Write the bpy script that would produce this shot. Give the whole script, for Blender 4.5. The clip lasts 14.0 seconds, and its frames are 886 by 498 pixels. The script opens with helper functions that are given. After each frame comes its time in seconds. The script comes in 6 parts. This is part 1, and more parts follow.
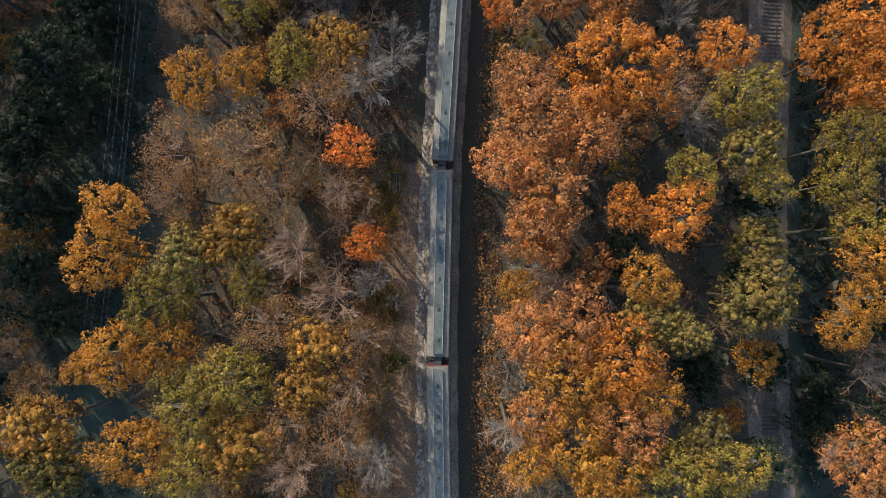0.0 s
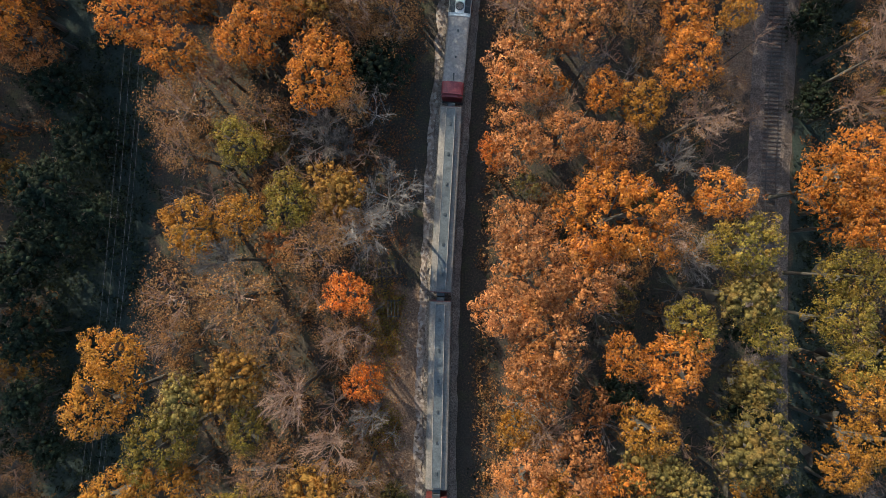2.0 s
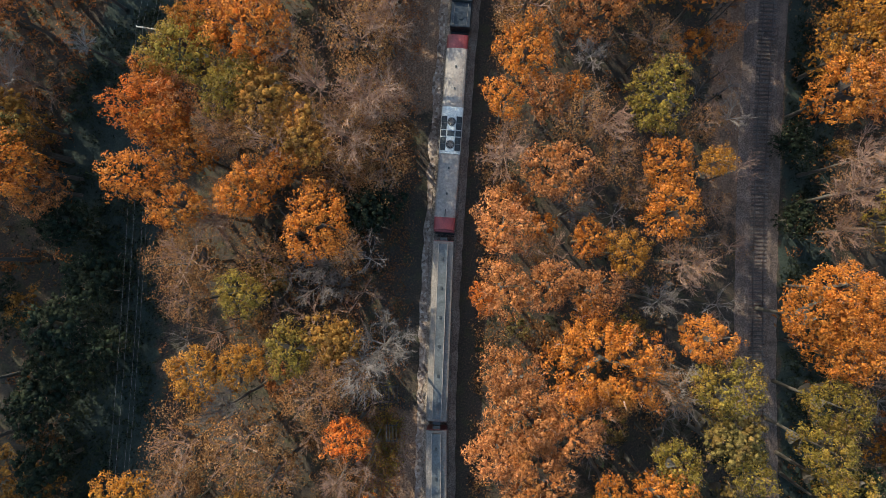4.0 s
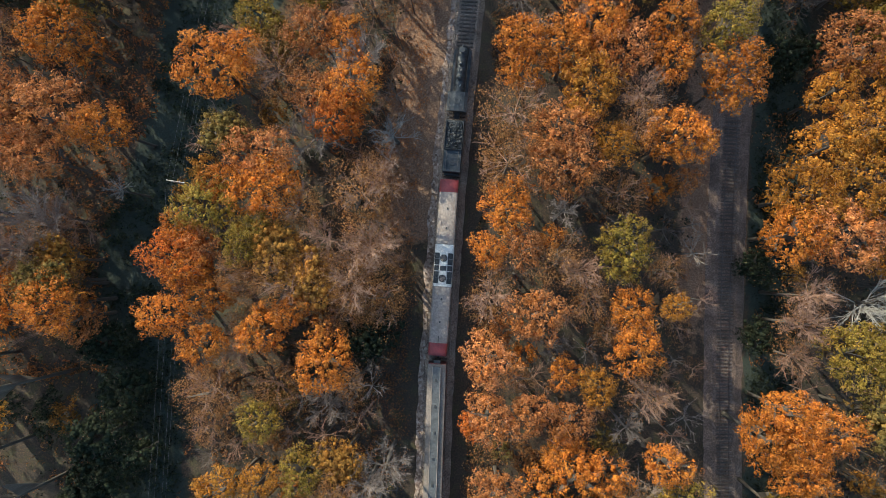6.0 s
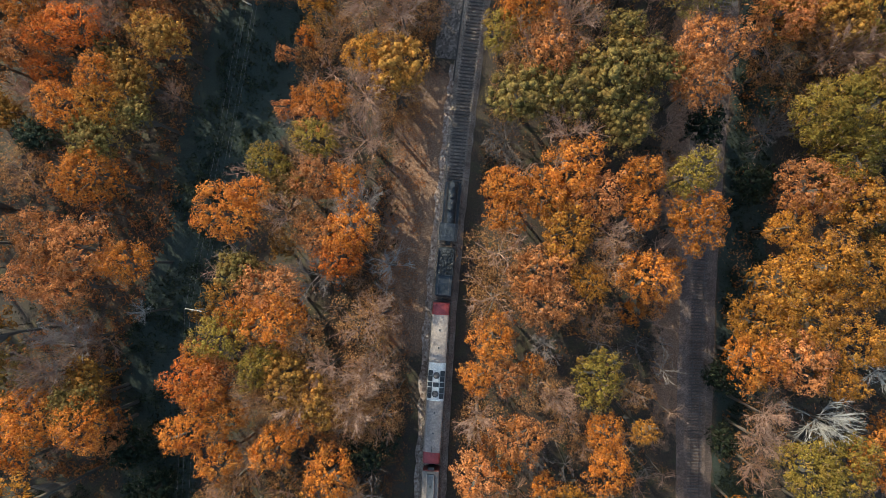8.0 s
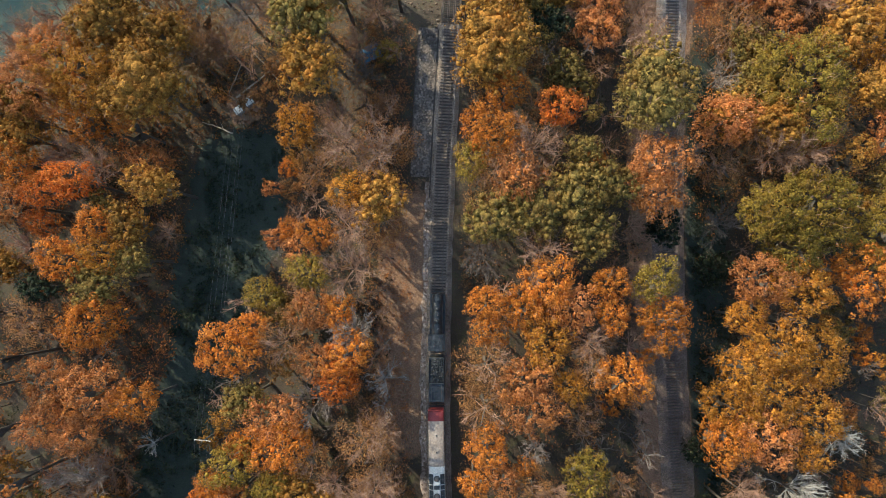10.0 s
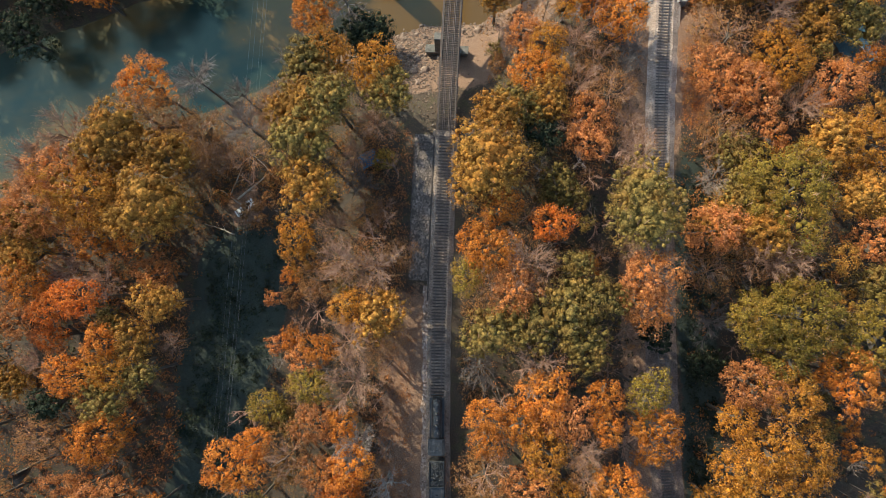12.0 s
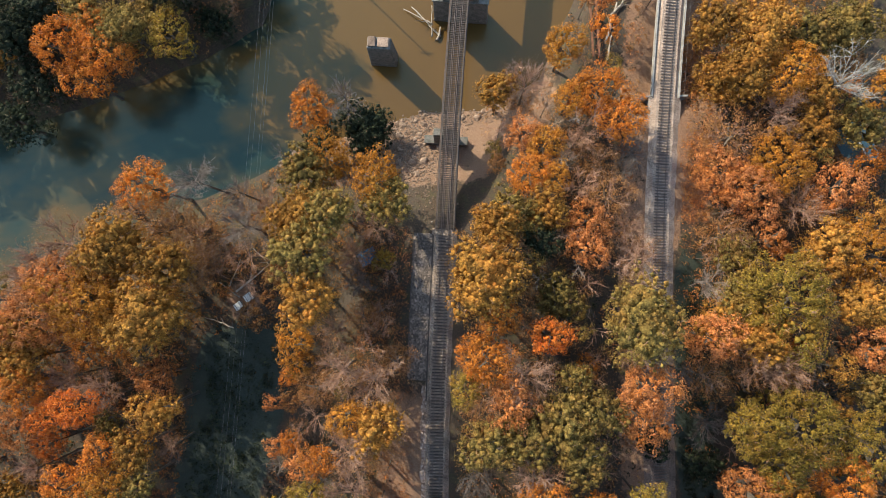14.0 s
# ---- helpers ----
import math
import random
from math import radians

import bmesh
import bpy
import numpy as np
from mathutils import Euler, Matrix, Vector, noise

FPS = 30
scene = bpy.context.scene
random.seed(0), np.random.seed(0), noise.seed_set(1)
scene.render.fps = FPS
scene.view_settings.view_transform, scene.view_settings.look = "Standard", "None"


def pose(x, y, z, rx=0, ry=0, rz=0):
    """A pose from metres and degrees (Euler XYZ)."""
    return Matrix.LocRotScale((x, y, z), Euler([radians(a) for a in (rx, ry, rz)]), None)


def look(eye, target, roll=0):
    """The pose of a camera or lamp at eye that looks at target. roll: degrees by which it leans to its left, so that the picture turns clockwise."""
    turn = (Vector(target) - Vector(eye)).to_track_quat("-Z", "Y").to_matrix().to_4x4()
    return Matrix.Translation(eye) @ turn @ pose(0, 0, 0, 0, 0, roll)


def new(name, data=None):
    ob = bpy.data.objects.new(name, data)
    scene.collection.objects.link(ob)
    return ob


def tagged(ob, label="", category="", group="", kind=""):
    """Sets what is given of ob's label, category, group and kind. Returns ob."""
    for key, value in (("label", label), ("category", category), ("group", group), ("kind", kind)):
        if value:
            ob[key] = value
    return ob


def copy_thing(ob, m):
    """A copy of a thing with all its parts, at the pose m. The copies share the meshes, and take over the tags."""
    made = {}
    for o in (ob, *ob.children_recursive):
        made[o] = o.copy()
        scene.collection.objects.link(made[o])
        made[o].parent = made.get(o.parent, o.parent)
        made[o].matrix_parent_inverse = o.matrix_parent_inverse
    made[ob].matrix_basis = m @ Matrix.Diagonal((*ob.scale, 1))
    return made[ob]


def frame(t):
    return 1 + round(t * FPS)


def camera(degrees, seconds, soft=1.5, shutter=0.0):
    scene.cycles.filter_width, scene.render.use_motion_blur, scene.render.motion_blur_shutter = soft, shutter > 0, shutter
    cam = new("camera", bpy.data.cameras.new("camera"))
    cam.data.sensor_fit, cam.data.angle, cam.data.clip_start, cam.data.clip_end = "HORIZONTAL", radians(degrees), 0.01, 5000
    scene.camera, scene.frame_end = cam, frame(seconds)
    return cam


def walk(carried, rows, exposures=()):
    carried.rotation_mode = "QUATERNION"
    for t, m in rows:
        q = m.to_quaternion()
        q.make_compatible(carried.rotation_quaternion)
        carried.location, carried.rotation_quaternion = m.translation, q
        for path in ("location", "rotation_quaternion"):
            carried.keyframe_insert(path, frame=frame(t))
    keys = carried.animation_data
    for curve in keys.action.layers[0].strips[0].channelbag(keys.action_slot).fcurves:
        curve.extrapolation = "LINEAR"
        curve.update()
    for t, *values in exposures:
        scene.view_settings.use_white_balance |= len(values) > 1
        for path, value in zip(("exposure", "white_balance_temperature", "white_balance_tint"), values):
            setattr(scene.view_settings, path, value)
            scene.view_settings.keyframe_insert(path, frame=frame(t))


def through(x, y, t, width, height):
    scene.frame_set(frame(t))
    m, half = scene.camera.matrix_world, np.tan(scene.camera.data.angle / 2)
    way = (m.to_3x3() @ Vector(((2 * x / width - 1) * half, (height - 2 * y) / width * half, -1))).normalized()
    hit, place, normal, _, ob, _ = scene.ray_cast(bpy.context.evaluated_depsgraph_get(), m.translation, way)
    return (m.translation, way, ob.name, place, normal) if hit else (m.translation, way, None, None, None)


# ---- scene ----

# camera: a drone that looks almost straight down and flies along the railway, rising on the way
cam = camera(74.0, 14.0, soft=0.5)
walk(cam, [
    (0, pose(0.00, 0.00, 83.23, 1.57, 1.80, -0.01)),
    (0.5, pose(0.10, 4.52, 83.36, 1.47, 1.86, -0.03)),
    (1, pose(0.18, 9.02, 83.44, 1.39, 1.90, -0.06)),
    (1.5, pose(0.39, 13.61, 83.47, 1.28, 1.98, -0.11)),
    (2, pose(0.64, 18.09, 83.46, 1.28, 2.06, -0.14)),
    (2.5, pose(0.96, 22.56, 83.50, 1.27, 2.16, -0.41)),
    (3, pose(1.32, 27.14, 83.67, 1.20, 2.25, -0.98)),
    (5.5, pose(5.37, 49.70, 94.57, 1.51, 3.47, -1.30)),
    (6, pose(6.14, 54.39, 97.15, 1.64, 3.61, -1.39)),
    (6.5, pose(6.86, 59.34, 99.73, 1.66, 3.70, -1.49)),
    (7, pose(7.54, 64.51, 102.24, 1.58, 3.75, -1.49)),
    (7.5, pose(8.24, 69.76, 104.56, 1.45, 3.78, -1.57)),
    (8, pose(8.98, 75.03, 106.90, 1.32, 3.82, -1.64)),
    (10.5, pose(9.88, 97.21, 116.74, 2.69, 1.70, -7.61)),
    (11, pose(10.66, 101.91, 118.14, 2.85, 1.70, -8.19)),
    (11.5, pose(11.27, 106.83, 118.70, 2.92, 1.75, -7.23)),
    (12, pose(11.94, 111.93, 118.93, 2.90, 1.76, -7.13)),
    (12.5, pose(12.58, 117.13, 119.18, 2.80, 1.72, -7.00)),
    (13, pose(13.19, 122.39, 119.43, 2.68, 1.66, -6.90)),
    (13.5, pose(13.91, 127.68, 119.62, 2.53, 1.67, -6.93)),
    (14, pose(14.70, 133.05, 119.77, 2.37, 1.69, -6.98)),
], exposures=[(0, 1.32, 5800, -10), (3, 1.35, 5880, -8), (6, 1.38, 5940, -7.5), (10.5, 1.49, 6150, -8), (14, 1.55, 6420, -2.5)])

# daylight: low sun behind and to one side of the river, clear sky
SUN_DIR = Vector((-0.62, 0.785, 0.0)).normalized()
SUN_UP = radians(31)
world = bpy.data.worlds.new("sky")
scene.world = world
world.use_nodes = True
wn = world.node_tree
sky = wn.nodes.new("ShaderNodeTexSky")
sky.sky_type = "NISHITA"
sky.sun_disc = False
sky.sun_elevation = SUN_UP
sky.sun_rotation = math.atan2(SUN_DIR.x, SUN_DIR.y)
wn.nodes["Background"].inputs["Strength"].default_value = 0.147
wn.links.new(sky.outputs["Color"], wn.nodes["Background"].inputs["Color"])
sun_data = bpy.data.lights.new("sun", "SUN")
sun_data.energy = 3.08
sun_data.angle = radians(0.5)
sun_data.color = (1.0, 0.85, 0.68)
sun = new("sun", sun_data)
to_sun = Vector((SUN_DIR.x * math.cos(SUN_UP), SUN_DIR.y * math.cos(SUN_UP), math.sin(SUN_UP)))
sun.matrix_world = look(tuple(to_sun * 400), (0, 0, 0))

# ---- materials ----


def material(name, rough=0.8, metal=0.0):
    m = bpy.data.materials.new(name)
    m.use_nodes = True
    b = m.node_tree.nodes["Principled BSDF"]
    b.inputs["Roughness"].default_value = rough
    b.inputs["Metallic"].default_value = metal
    return m, m.node_tree.nodes, m.node_tree.links, b


def ramp(nodes, stops):
    r = nodes.new("ShaderNodeValToRGB")
    while len(r.color_ramp.elements) < len(stops):
        r.color_ramp.elements.new(0.5)
    for e, (p, c) in zip(r.color_ramp.elements, stops):
        e.position, e.color = p, (*c, 1)
    return r


def noise_tex(nodes, links, scale, detail=4.0, coord=None, rough=0.55):
    n = nodes.new("ShaderNodeTexNoise")
    n.inputs["Scale"].default_value = scale
    n.inputs["Detail"].default_value = detail
    n.inputs["Roughness"].default_value = rough
    if coord is not None:
        links.new(coord, n.inputs["Vector"])
    return n


def mix(nodes, links, fac, a, b, mode="MIX"):
    m = nodes.new("ShaderNodeMix")
    m.data_type, m.blend_type = "RGBA", mode
    for socket, value in ((m.inputs[0], fac), (m.inputs[6], a), (m.inputs[7], b)):
        if isinstance(value, (int, float)):
            socket.default_value = value
        elif isinstance(value, tuple):
            socket.default_value = (*value, 1)
        else:
            links.new(value, socket)
    return m.outputs[2]


def relief(nodes, links, b, height, strength, distance):
    n = nodes.new("ShaderNodeBump")
    n.inputs["Strength"].default_value = strength
    n.inputs["Distance"].default_value = distance
    links.new(height, n.inputs["Height"])
    links.new(n.outputs["Normal"], b.inputs["Normal"])


def surface(name, c1, c2, scale, rough=0.8, metal=0.0, fine=None, bump=0.3, depth=0.02, stain=None, vary=0.0):
    """A worn surface: two colours in patches, fine grain over it, and relief."""
    m, nodes, links, b = material(name, rough, metal)
    co = nodes.new("ShaderNodeTexCoord").outputs["Object"]
    big = noise_tex(nodes, links, scale, 5, co)
    small = noise_tex(nodes, links, fine or scale * 9, 3, co)
    r = ramp(nodes, [(0.32, c1), (0.68, c2)])
    links.new(big.outputs["Fac"], r.inputs["Fac"])
    g = ramp(nodes, [(0.25, (0.55, 0.55, 0.55)), (0.75, (1.25, 1.25, 1.25))])
    links.new(small.outputs["Fac"], g.inputs["Fac"])
    col = mix(nodes, links, 1.0, r.outputs["Color"], g.outputs["Color"], "MULTIPLY")
    if stain:
        sn = noise_tex(nodes, links, scale * 2.3, 6, co)
        sr = ramp(nodes, [(0.52, (0, 0, 0)), (0.7, (1, 1, 1))])
        links.new(sn.outputs["Fac"], sr.inputs["Fac"])
        col = mix(nodes, links, sr.outputs["Color"], col, stain)
    if vary:
        oi = nodes.new("ShaderNodeObjectInfo")
        vr = ramp(nodes, [(0.0, (1 - vary,) * 3), (1.0, (1 + vary,) * 3)])
        links.new(oi.outputs["Random"], vr.inputs["Fac"])
        col = mix(nodes, links, 1.0, col, vr.outputs["Color"], "MULTIPLY")
    links.new(col, b.inputs["Base Color"])
    relief(nodes, links, b, small.outputs["Fac"], bump, depth)
    return m


def leaf_material(name, dark, mid, light, accent, through=0.42):
    """Autumn leaves: each leaf its own shade, each tree a slightly different mix, patches within a crown."""
    m, nodes, links, b = material(name, 0.7)
    geo = nodes.new("ShaderNodeNewGeometry")
    oi = nodes.new("ShaderNodeObjectInfo")
    co = nodes.new("ShaderNodeTexCoord").outputs["Object"]
    shift = nodes.new("ShaderNodeVectorMath")
    shift.operation = "ADD"
    links.new(co, shift.inputs[0])
    sc = nodes.new("ShaderNodeMath")
    sc.operation = "MULTIPLY"
    sc.inputs[1].default_value = 60.0
    links.new(oi.outputs["Random"], sc.inputs[0])
    links.new(sc.outputs[0], shift.inputs[1])
    patch = noise_tex(nodes, links, 0.35, 3, shift.outputs[0])
    r = ramp(nodes, [(0.0, dark), (0.45, mid), (1.0, light)])
    links.new(geo.outputs["Random Per Island"], r.inputs["Fac"])
    pr = ramp(nodes, [(0.48, (0, 0, 0)), (0.66, (1, 1, 1))])
    links.new(patch.outputs["Fac"], pr.inputs["Fac"])
    half = nodes.new("ShaderNodeMath")
    half.operation = "MULTIPLY"
    half.inputs[1].default_value = 0.7
    links.new(pr.outputs["Color"], half.inputs[0])
    col = mix(nodes, links, half.outputs[0], r.outputs["Color"], accent)
    vr = ramp(nodes, [(0.0, (0.72, 0.72, 0.72)), (1.0, (1.2, 1.2, 1.2))])
    links.new(oi.outputs["Random"], vr.inputs["Fac"])
    col = mix(nodes, links, 1.0, col, vr.outputs["Color"], "MULTIPLY")
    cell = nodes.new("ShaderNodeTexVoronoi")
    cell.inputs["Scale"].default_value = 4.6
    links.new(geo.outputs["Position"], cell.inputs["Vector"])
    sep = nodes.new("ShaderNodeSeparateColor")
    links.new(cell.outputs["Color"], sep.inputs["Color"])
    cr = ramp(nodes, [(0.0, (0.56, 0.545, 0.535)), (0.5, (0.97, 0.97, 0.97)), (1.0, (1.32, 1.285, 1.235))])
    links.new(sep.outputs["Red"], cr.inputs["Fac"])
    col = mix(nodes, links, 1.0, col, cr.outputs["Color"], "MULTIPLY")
    clump = nodes.new("ShaderNodeTexVoronoi")
    clump.inputs["Scale"].default_value = 1.15
    links.new(geo.outputs["Position"], clump.inputs["Vector"])
    csep = nodes.new("ShaderNodeSeparateColor")
    links.new(clump.outputs["Color"], csep.inputs["Color"])
    kr = ramp(nodes, [(0.0, (0.66, 0.67, 0.68)), (0.5, (1.0, 1.0, 1.0)), (1.0, (1.27, 1.25, 1.22))])
    links.new(csep.outputs["Red"], kr.inputs["Fac"])
    col = mix(nodes, links, 1.0, col, kr.outputs["Color"], "MULTIPLY")
    relief(nodes, links, b, sep.outputs["Green"], 0.35, 0.1)
    links.new(col, b.inputs["Base Color"])
    b.inputs["Specular IOR Level"].default_value = 0.12
    t = nodes.new("ShaderNodeBsdfTranslucent")
    links.new(col, t.inputs["Color"])
    ms = nodes.new("ShaderNodeMixShader")
    ms.inputs[0].default_value = through
    links.new(b.outputs[0], ms.inputs[1])
    links.new(t.outputs[0], ms.inputs[2])
    # each spray is a handful of leaflets with gaps between them
    edge = ramp(nodes, [(0.58, (1, 1, 1)), (0.63, (0, 0, 0))])
    links.new(cell.outputs["Distance"], edge.inputs["Fac"])
    clear = nodes.new("ShaderNodeBsdfTransparent")
    cut = nodes.new("ShaderNodeMixShader")
    core = nodes.new("ShaderNodeAttribute")
    core.attribute_name = "solid"
    keep = nodes.new("ShaderNodeMath")
    keep.operation = "MAXIMUM"
    links.new(edge.outputs["Color"], keep.inputs[0])
    links.new(core.outputs["Fac"], keep.inputs[1])
    links.new(keep.outputs[0], cut.inputs[0])
    links.new(clear.outputs[0], cut.inputs[1])
    links.new(ms.outputs[0], cut.inputs[2])
    links.new(cut.outputs[0], nodes["Material Output"].inputs["Surface"])
    return m


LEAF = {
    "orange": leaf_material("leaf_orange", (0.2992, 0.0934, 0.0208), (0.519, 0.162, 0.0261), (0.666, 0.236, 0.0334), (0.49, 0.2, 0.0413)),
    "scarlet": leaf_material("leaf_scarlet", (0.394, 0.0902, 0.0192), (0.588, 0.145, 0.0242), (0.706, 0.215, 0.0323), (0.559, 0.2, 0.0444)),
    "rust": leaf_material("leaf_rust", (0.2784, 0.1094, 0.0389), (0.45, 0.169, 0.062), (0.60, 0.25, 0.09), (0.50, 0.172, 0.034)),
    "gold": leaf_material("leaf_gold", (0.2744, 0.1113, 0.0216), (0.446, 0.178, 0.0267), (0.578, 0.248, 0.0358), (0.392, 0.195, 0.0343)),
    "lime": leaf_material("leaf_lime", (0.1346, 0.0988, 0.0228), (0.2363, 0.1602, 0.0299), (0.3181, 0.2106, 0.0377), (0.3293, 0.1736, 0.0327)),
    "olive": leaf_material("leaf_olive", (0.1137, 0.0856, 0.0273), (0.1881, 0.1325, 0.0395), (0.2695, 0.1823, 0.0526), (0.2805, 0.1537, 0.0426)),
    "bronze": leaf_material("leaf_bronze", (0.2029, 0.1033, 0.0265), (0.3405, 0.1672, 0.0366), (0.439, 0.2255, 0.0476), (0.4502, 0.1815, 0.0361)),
    # green is darkened to near black, woodland shade put into the leaf colour
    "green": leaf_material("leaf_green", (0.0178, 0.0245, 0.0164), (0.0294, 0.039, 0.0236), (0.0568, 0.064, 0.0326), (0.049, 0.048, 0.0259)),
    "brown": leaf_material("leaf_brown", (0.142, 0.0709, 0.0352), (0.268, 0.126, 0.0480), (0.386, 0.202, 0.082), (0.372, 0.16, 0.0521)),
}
BARK = surface("bark", (0.06, 0.045, 0.034), (0.125, 0.10, 0.08), 1.2, 0.9, fine=14, bump=0.6, depth=0.04)
TWIG_GREY = surface("twig_grey", (0.14, 0.100, 0.080), (0.27, 0.205, 0.170), 0.8, 0.85, fine=8, vary=0.45)
TWIG_PINK = surface("twig_copper", (0.235, 0.125, 0.081), (0.41, 0.233, 0.155), 0.8, 0.85, fine=8, vary=0.2)
TWIG_WHITE = surface("twig_bleached", (0.25, 0.218, 0.192), (0.39, 0.348, 0.308), 0.8, 0.8, fine=8)


def ground_material():
    m, nodes, links, b = material("forest_floor", 0.95)
    co = nodes.new("ShaderNodeTexCoord").outputs["Object"]
    big = noise_tex(nodes, links, 0.05, 5, co)
    mid = noise_tex(nodes, links, 0.45, 6, co, 0.65)
    fine = noise_tex(nodes, links, 4.0, 4, co, 0.7)
    litter = ramp(nodes, [(0.3, (0.012, 0.010, 0.008)), (0.5, (0.042, 0.028, 0.018)), (0.72, (0.12, 0.068, 0.036))])
    links.new(fine.outputs["Fac"], litter.inputs["Fac"])
    moss = ramp(nodes, [(0.3, (0.020, 0.018, 0.009)), (0.7, (0.080, 0.062, 0.026))])
    links.new(fine.outputs["Fac"], moss.inputs["Fac"])
    pick = ramp(nodes, [(0.50, (0, 0, 0)), (0.62, (1, 1, 1))])
    links.new(mid.outputs["Fac"], pick.inputs["Fac"])
    c = mix(nodes, links, pick.outputs["Color"], litter.outputs["Color"], moss.outputs["Color"])
    dirt = ramp(nodes, [(0.3, (0.024, 0.018, 0.013)), (0.7, (0.066, 0.046, 0.032))])
    links.new(fine.outputs["Fac"], dirt.inputs["Fac"])
    bare = ramp(nodes, [(0.56, (0, 0, 0)), (0.68, (1, 1, 1))])
    links.new(big.outputs["Fac"], bare.inputs["Fac"])
    c = mix(nodes, links, bare.outputs["Color"], c, dirt.outputs["Color"])
    # sand and gravel on the river's bank
    geo = nodes.new("ShaderNodeAttribute")
    geo.attribute_name = "sand"
    sand = ramp(nodes, [(0.3, (0.074, 0.042, 0.026)), (0.5, (0.172, 0.100, 0.063)), (0.72, (0.30, 0.189, 0.128))])
    links.new(fine.outputs["Fac"], sand.inputs["Fac"])
    edge = nodes.new("ShaderNodeMath")
    edge.operation = "ADD"
    links.new(geo.outputs["Fac"], edge.inputs[0])
    links.new(mid.outputs["Fac"], edge.inputs[1])
    er = ramp(nodes, [(0.85, (0, 0, 0)), (1.0, (1, 1, 1))])
    links.new(edge.outputs[0], er.inputs["Fac"])
    c = mix(nodes, links, er.outputs["Color"], c, sand.outputs["Color"])
    # fallen leaves on the open verges
    va = nodes.new("ShaderNodeAttribute")
    va.attribute_name = "verge"
    vc = ramp(nodes, [(0.3, (0.07, 0.037, 0.022)), (0.5, (0.182, 0.097, 0.055)), (0.72, (0.33, 0.202, 0.13))])
    links.new(fine.outputs["Fac"], vc.inputs["Fac"])
    vs = nodes.new("ShaderNodeMath")
    vs.operation = "ADD"
    links.new(va.outputs["Fac"], vs.inputs[0])
    links.new(mid.outputs["Fac"], vs.inputs[1])
    vr = ramp(nodes, [(0.85, (0, 0, 0)), (1.0, (1, 1, 1))])
    links.new(vs.outputs[0], vr.inputs["Fac"])
    c = mix(nodes, links, vr.outputs["Color"], c, vc.outputs["Color"])
    # dark green floor of the cleared strip, with tree shade put into its colour
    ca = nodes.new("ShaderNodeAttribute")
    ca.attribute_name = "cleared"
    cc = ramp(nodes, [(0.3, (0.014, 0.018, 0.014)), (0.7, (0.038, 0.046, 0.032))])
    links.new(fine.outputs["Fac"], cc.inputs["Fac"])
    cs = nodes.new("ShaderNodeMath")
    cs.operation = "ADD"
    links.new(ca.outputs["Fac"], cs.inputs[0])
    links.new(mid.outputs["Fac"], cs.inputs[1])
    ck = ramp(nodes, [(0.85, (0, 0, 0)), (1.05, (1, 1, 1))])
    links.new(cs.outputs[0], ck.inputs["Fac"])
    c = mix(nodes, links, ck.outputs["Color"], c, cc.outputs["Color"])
    links.new(c, b.inputs["Base Color"])
    relief(nodes, links, b, fine.outputs["Fac"], 0.7, 0.15)
    return m


RIVER_LEVEL = -14.0


def water_material():
    """Murky water: brown patches over deep teal, browner to the east, under a smooth rippled surface."""
    m, nodes, links, b = material("river_water", 0.2)
    co = nodes.new("ShaderNodeTexCoord").outputs["Object"]
    flow = nodes.new("ShaderNodeMapping")
    flow.inputs["Rotation"].default_value = (0, 0, radians(-20))
    flow.inputs["Scale"].default_value = (0.045, 0.085, 1.0)
    links.new(co, flow.inputs["Vector"])
    cloud = noise_tex(nodes, links, 1.0, 3, flow.outputs["Vector"], 0.5)
    at = nodes.new("ShaderNodeSeparateXYZ")
    links.new(co, at.inputs[0])
    brown_east = nodes.new("ShaderNodeMapRange")
    for k, value in enumerate((-26.0, 2.0, -0.03, 0.26)):
        brown_east.inputs[k + 1].default_value = value
    links.new(at.outputs["X"], brown_east.inputs[0])
    brown_sum = nodes.new("ShaderNodeMath")
    brown_sum.operation = "ADD"
    links.new(cloud.outputs["Fac"], brown_sum.inputs[0])
    links.new(brown_east.outputs[0], brown_sum.inputs[1])
    total = brown_sum.outputs[0]
    for x, y, reach in ((-23.0, 184.0, 9.0), (-25.5, 170.5, 9.5), (-34.0, 175.5, 5.0), (-72.0, 156.0, 14.0)):
        d = nodes.new("ShaderNodeVectorMath")
        d.operation = "DISTANCE"
        d.inputs[1].default_value = (x, y, RIVER_LEVEL)
        links.new(co, d.inputs[0])
        brown_spot = nodes.new("ShaderNodeMapRange")
        for k, value in enumerate((0.0, reach, 0.24, 0.0)):
            brown_spot.inputs[k + 1].default_value = value
        links.new(d.outputs["Value"], brown_spot.inputs[0])
        more = nodes.new("ShaderNodeMath")
        more.operation = "ADD"
        links.new(total, more.inputs[0])
        links.new(brown_spot.outputs[0], more.inputs[1])
        total = more.outputs[0]
    r = ramp(nodes, [(0.40, (0.014, 0.024, 0.020)), (0.52, (0.050, 0.038, 0.017)), (0.66, (0.098, 0.052, 0.014))])
    links.new(total, r.inputs["Fac"])
    links.new(r.outputs["Color"], b.inputs["Base Color"])
    b.inputs["IOR"].default_value = 1.36
    b.inputs["Specular IOR Level"].default_value = 0.8
    b.inputs["Specular Tint"].default_value = (0.66, 1.0, 0.86, 1)
    w = noise_tex(nodes, links, 1.3, 3, co)
    relief(nodes, links, b, w.outputs["Fac"], 0.12, 0.05)
    return m


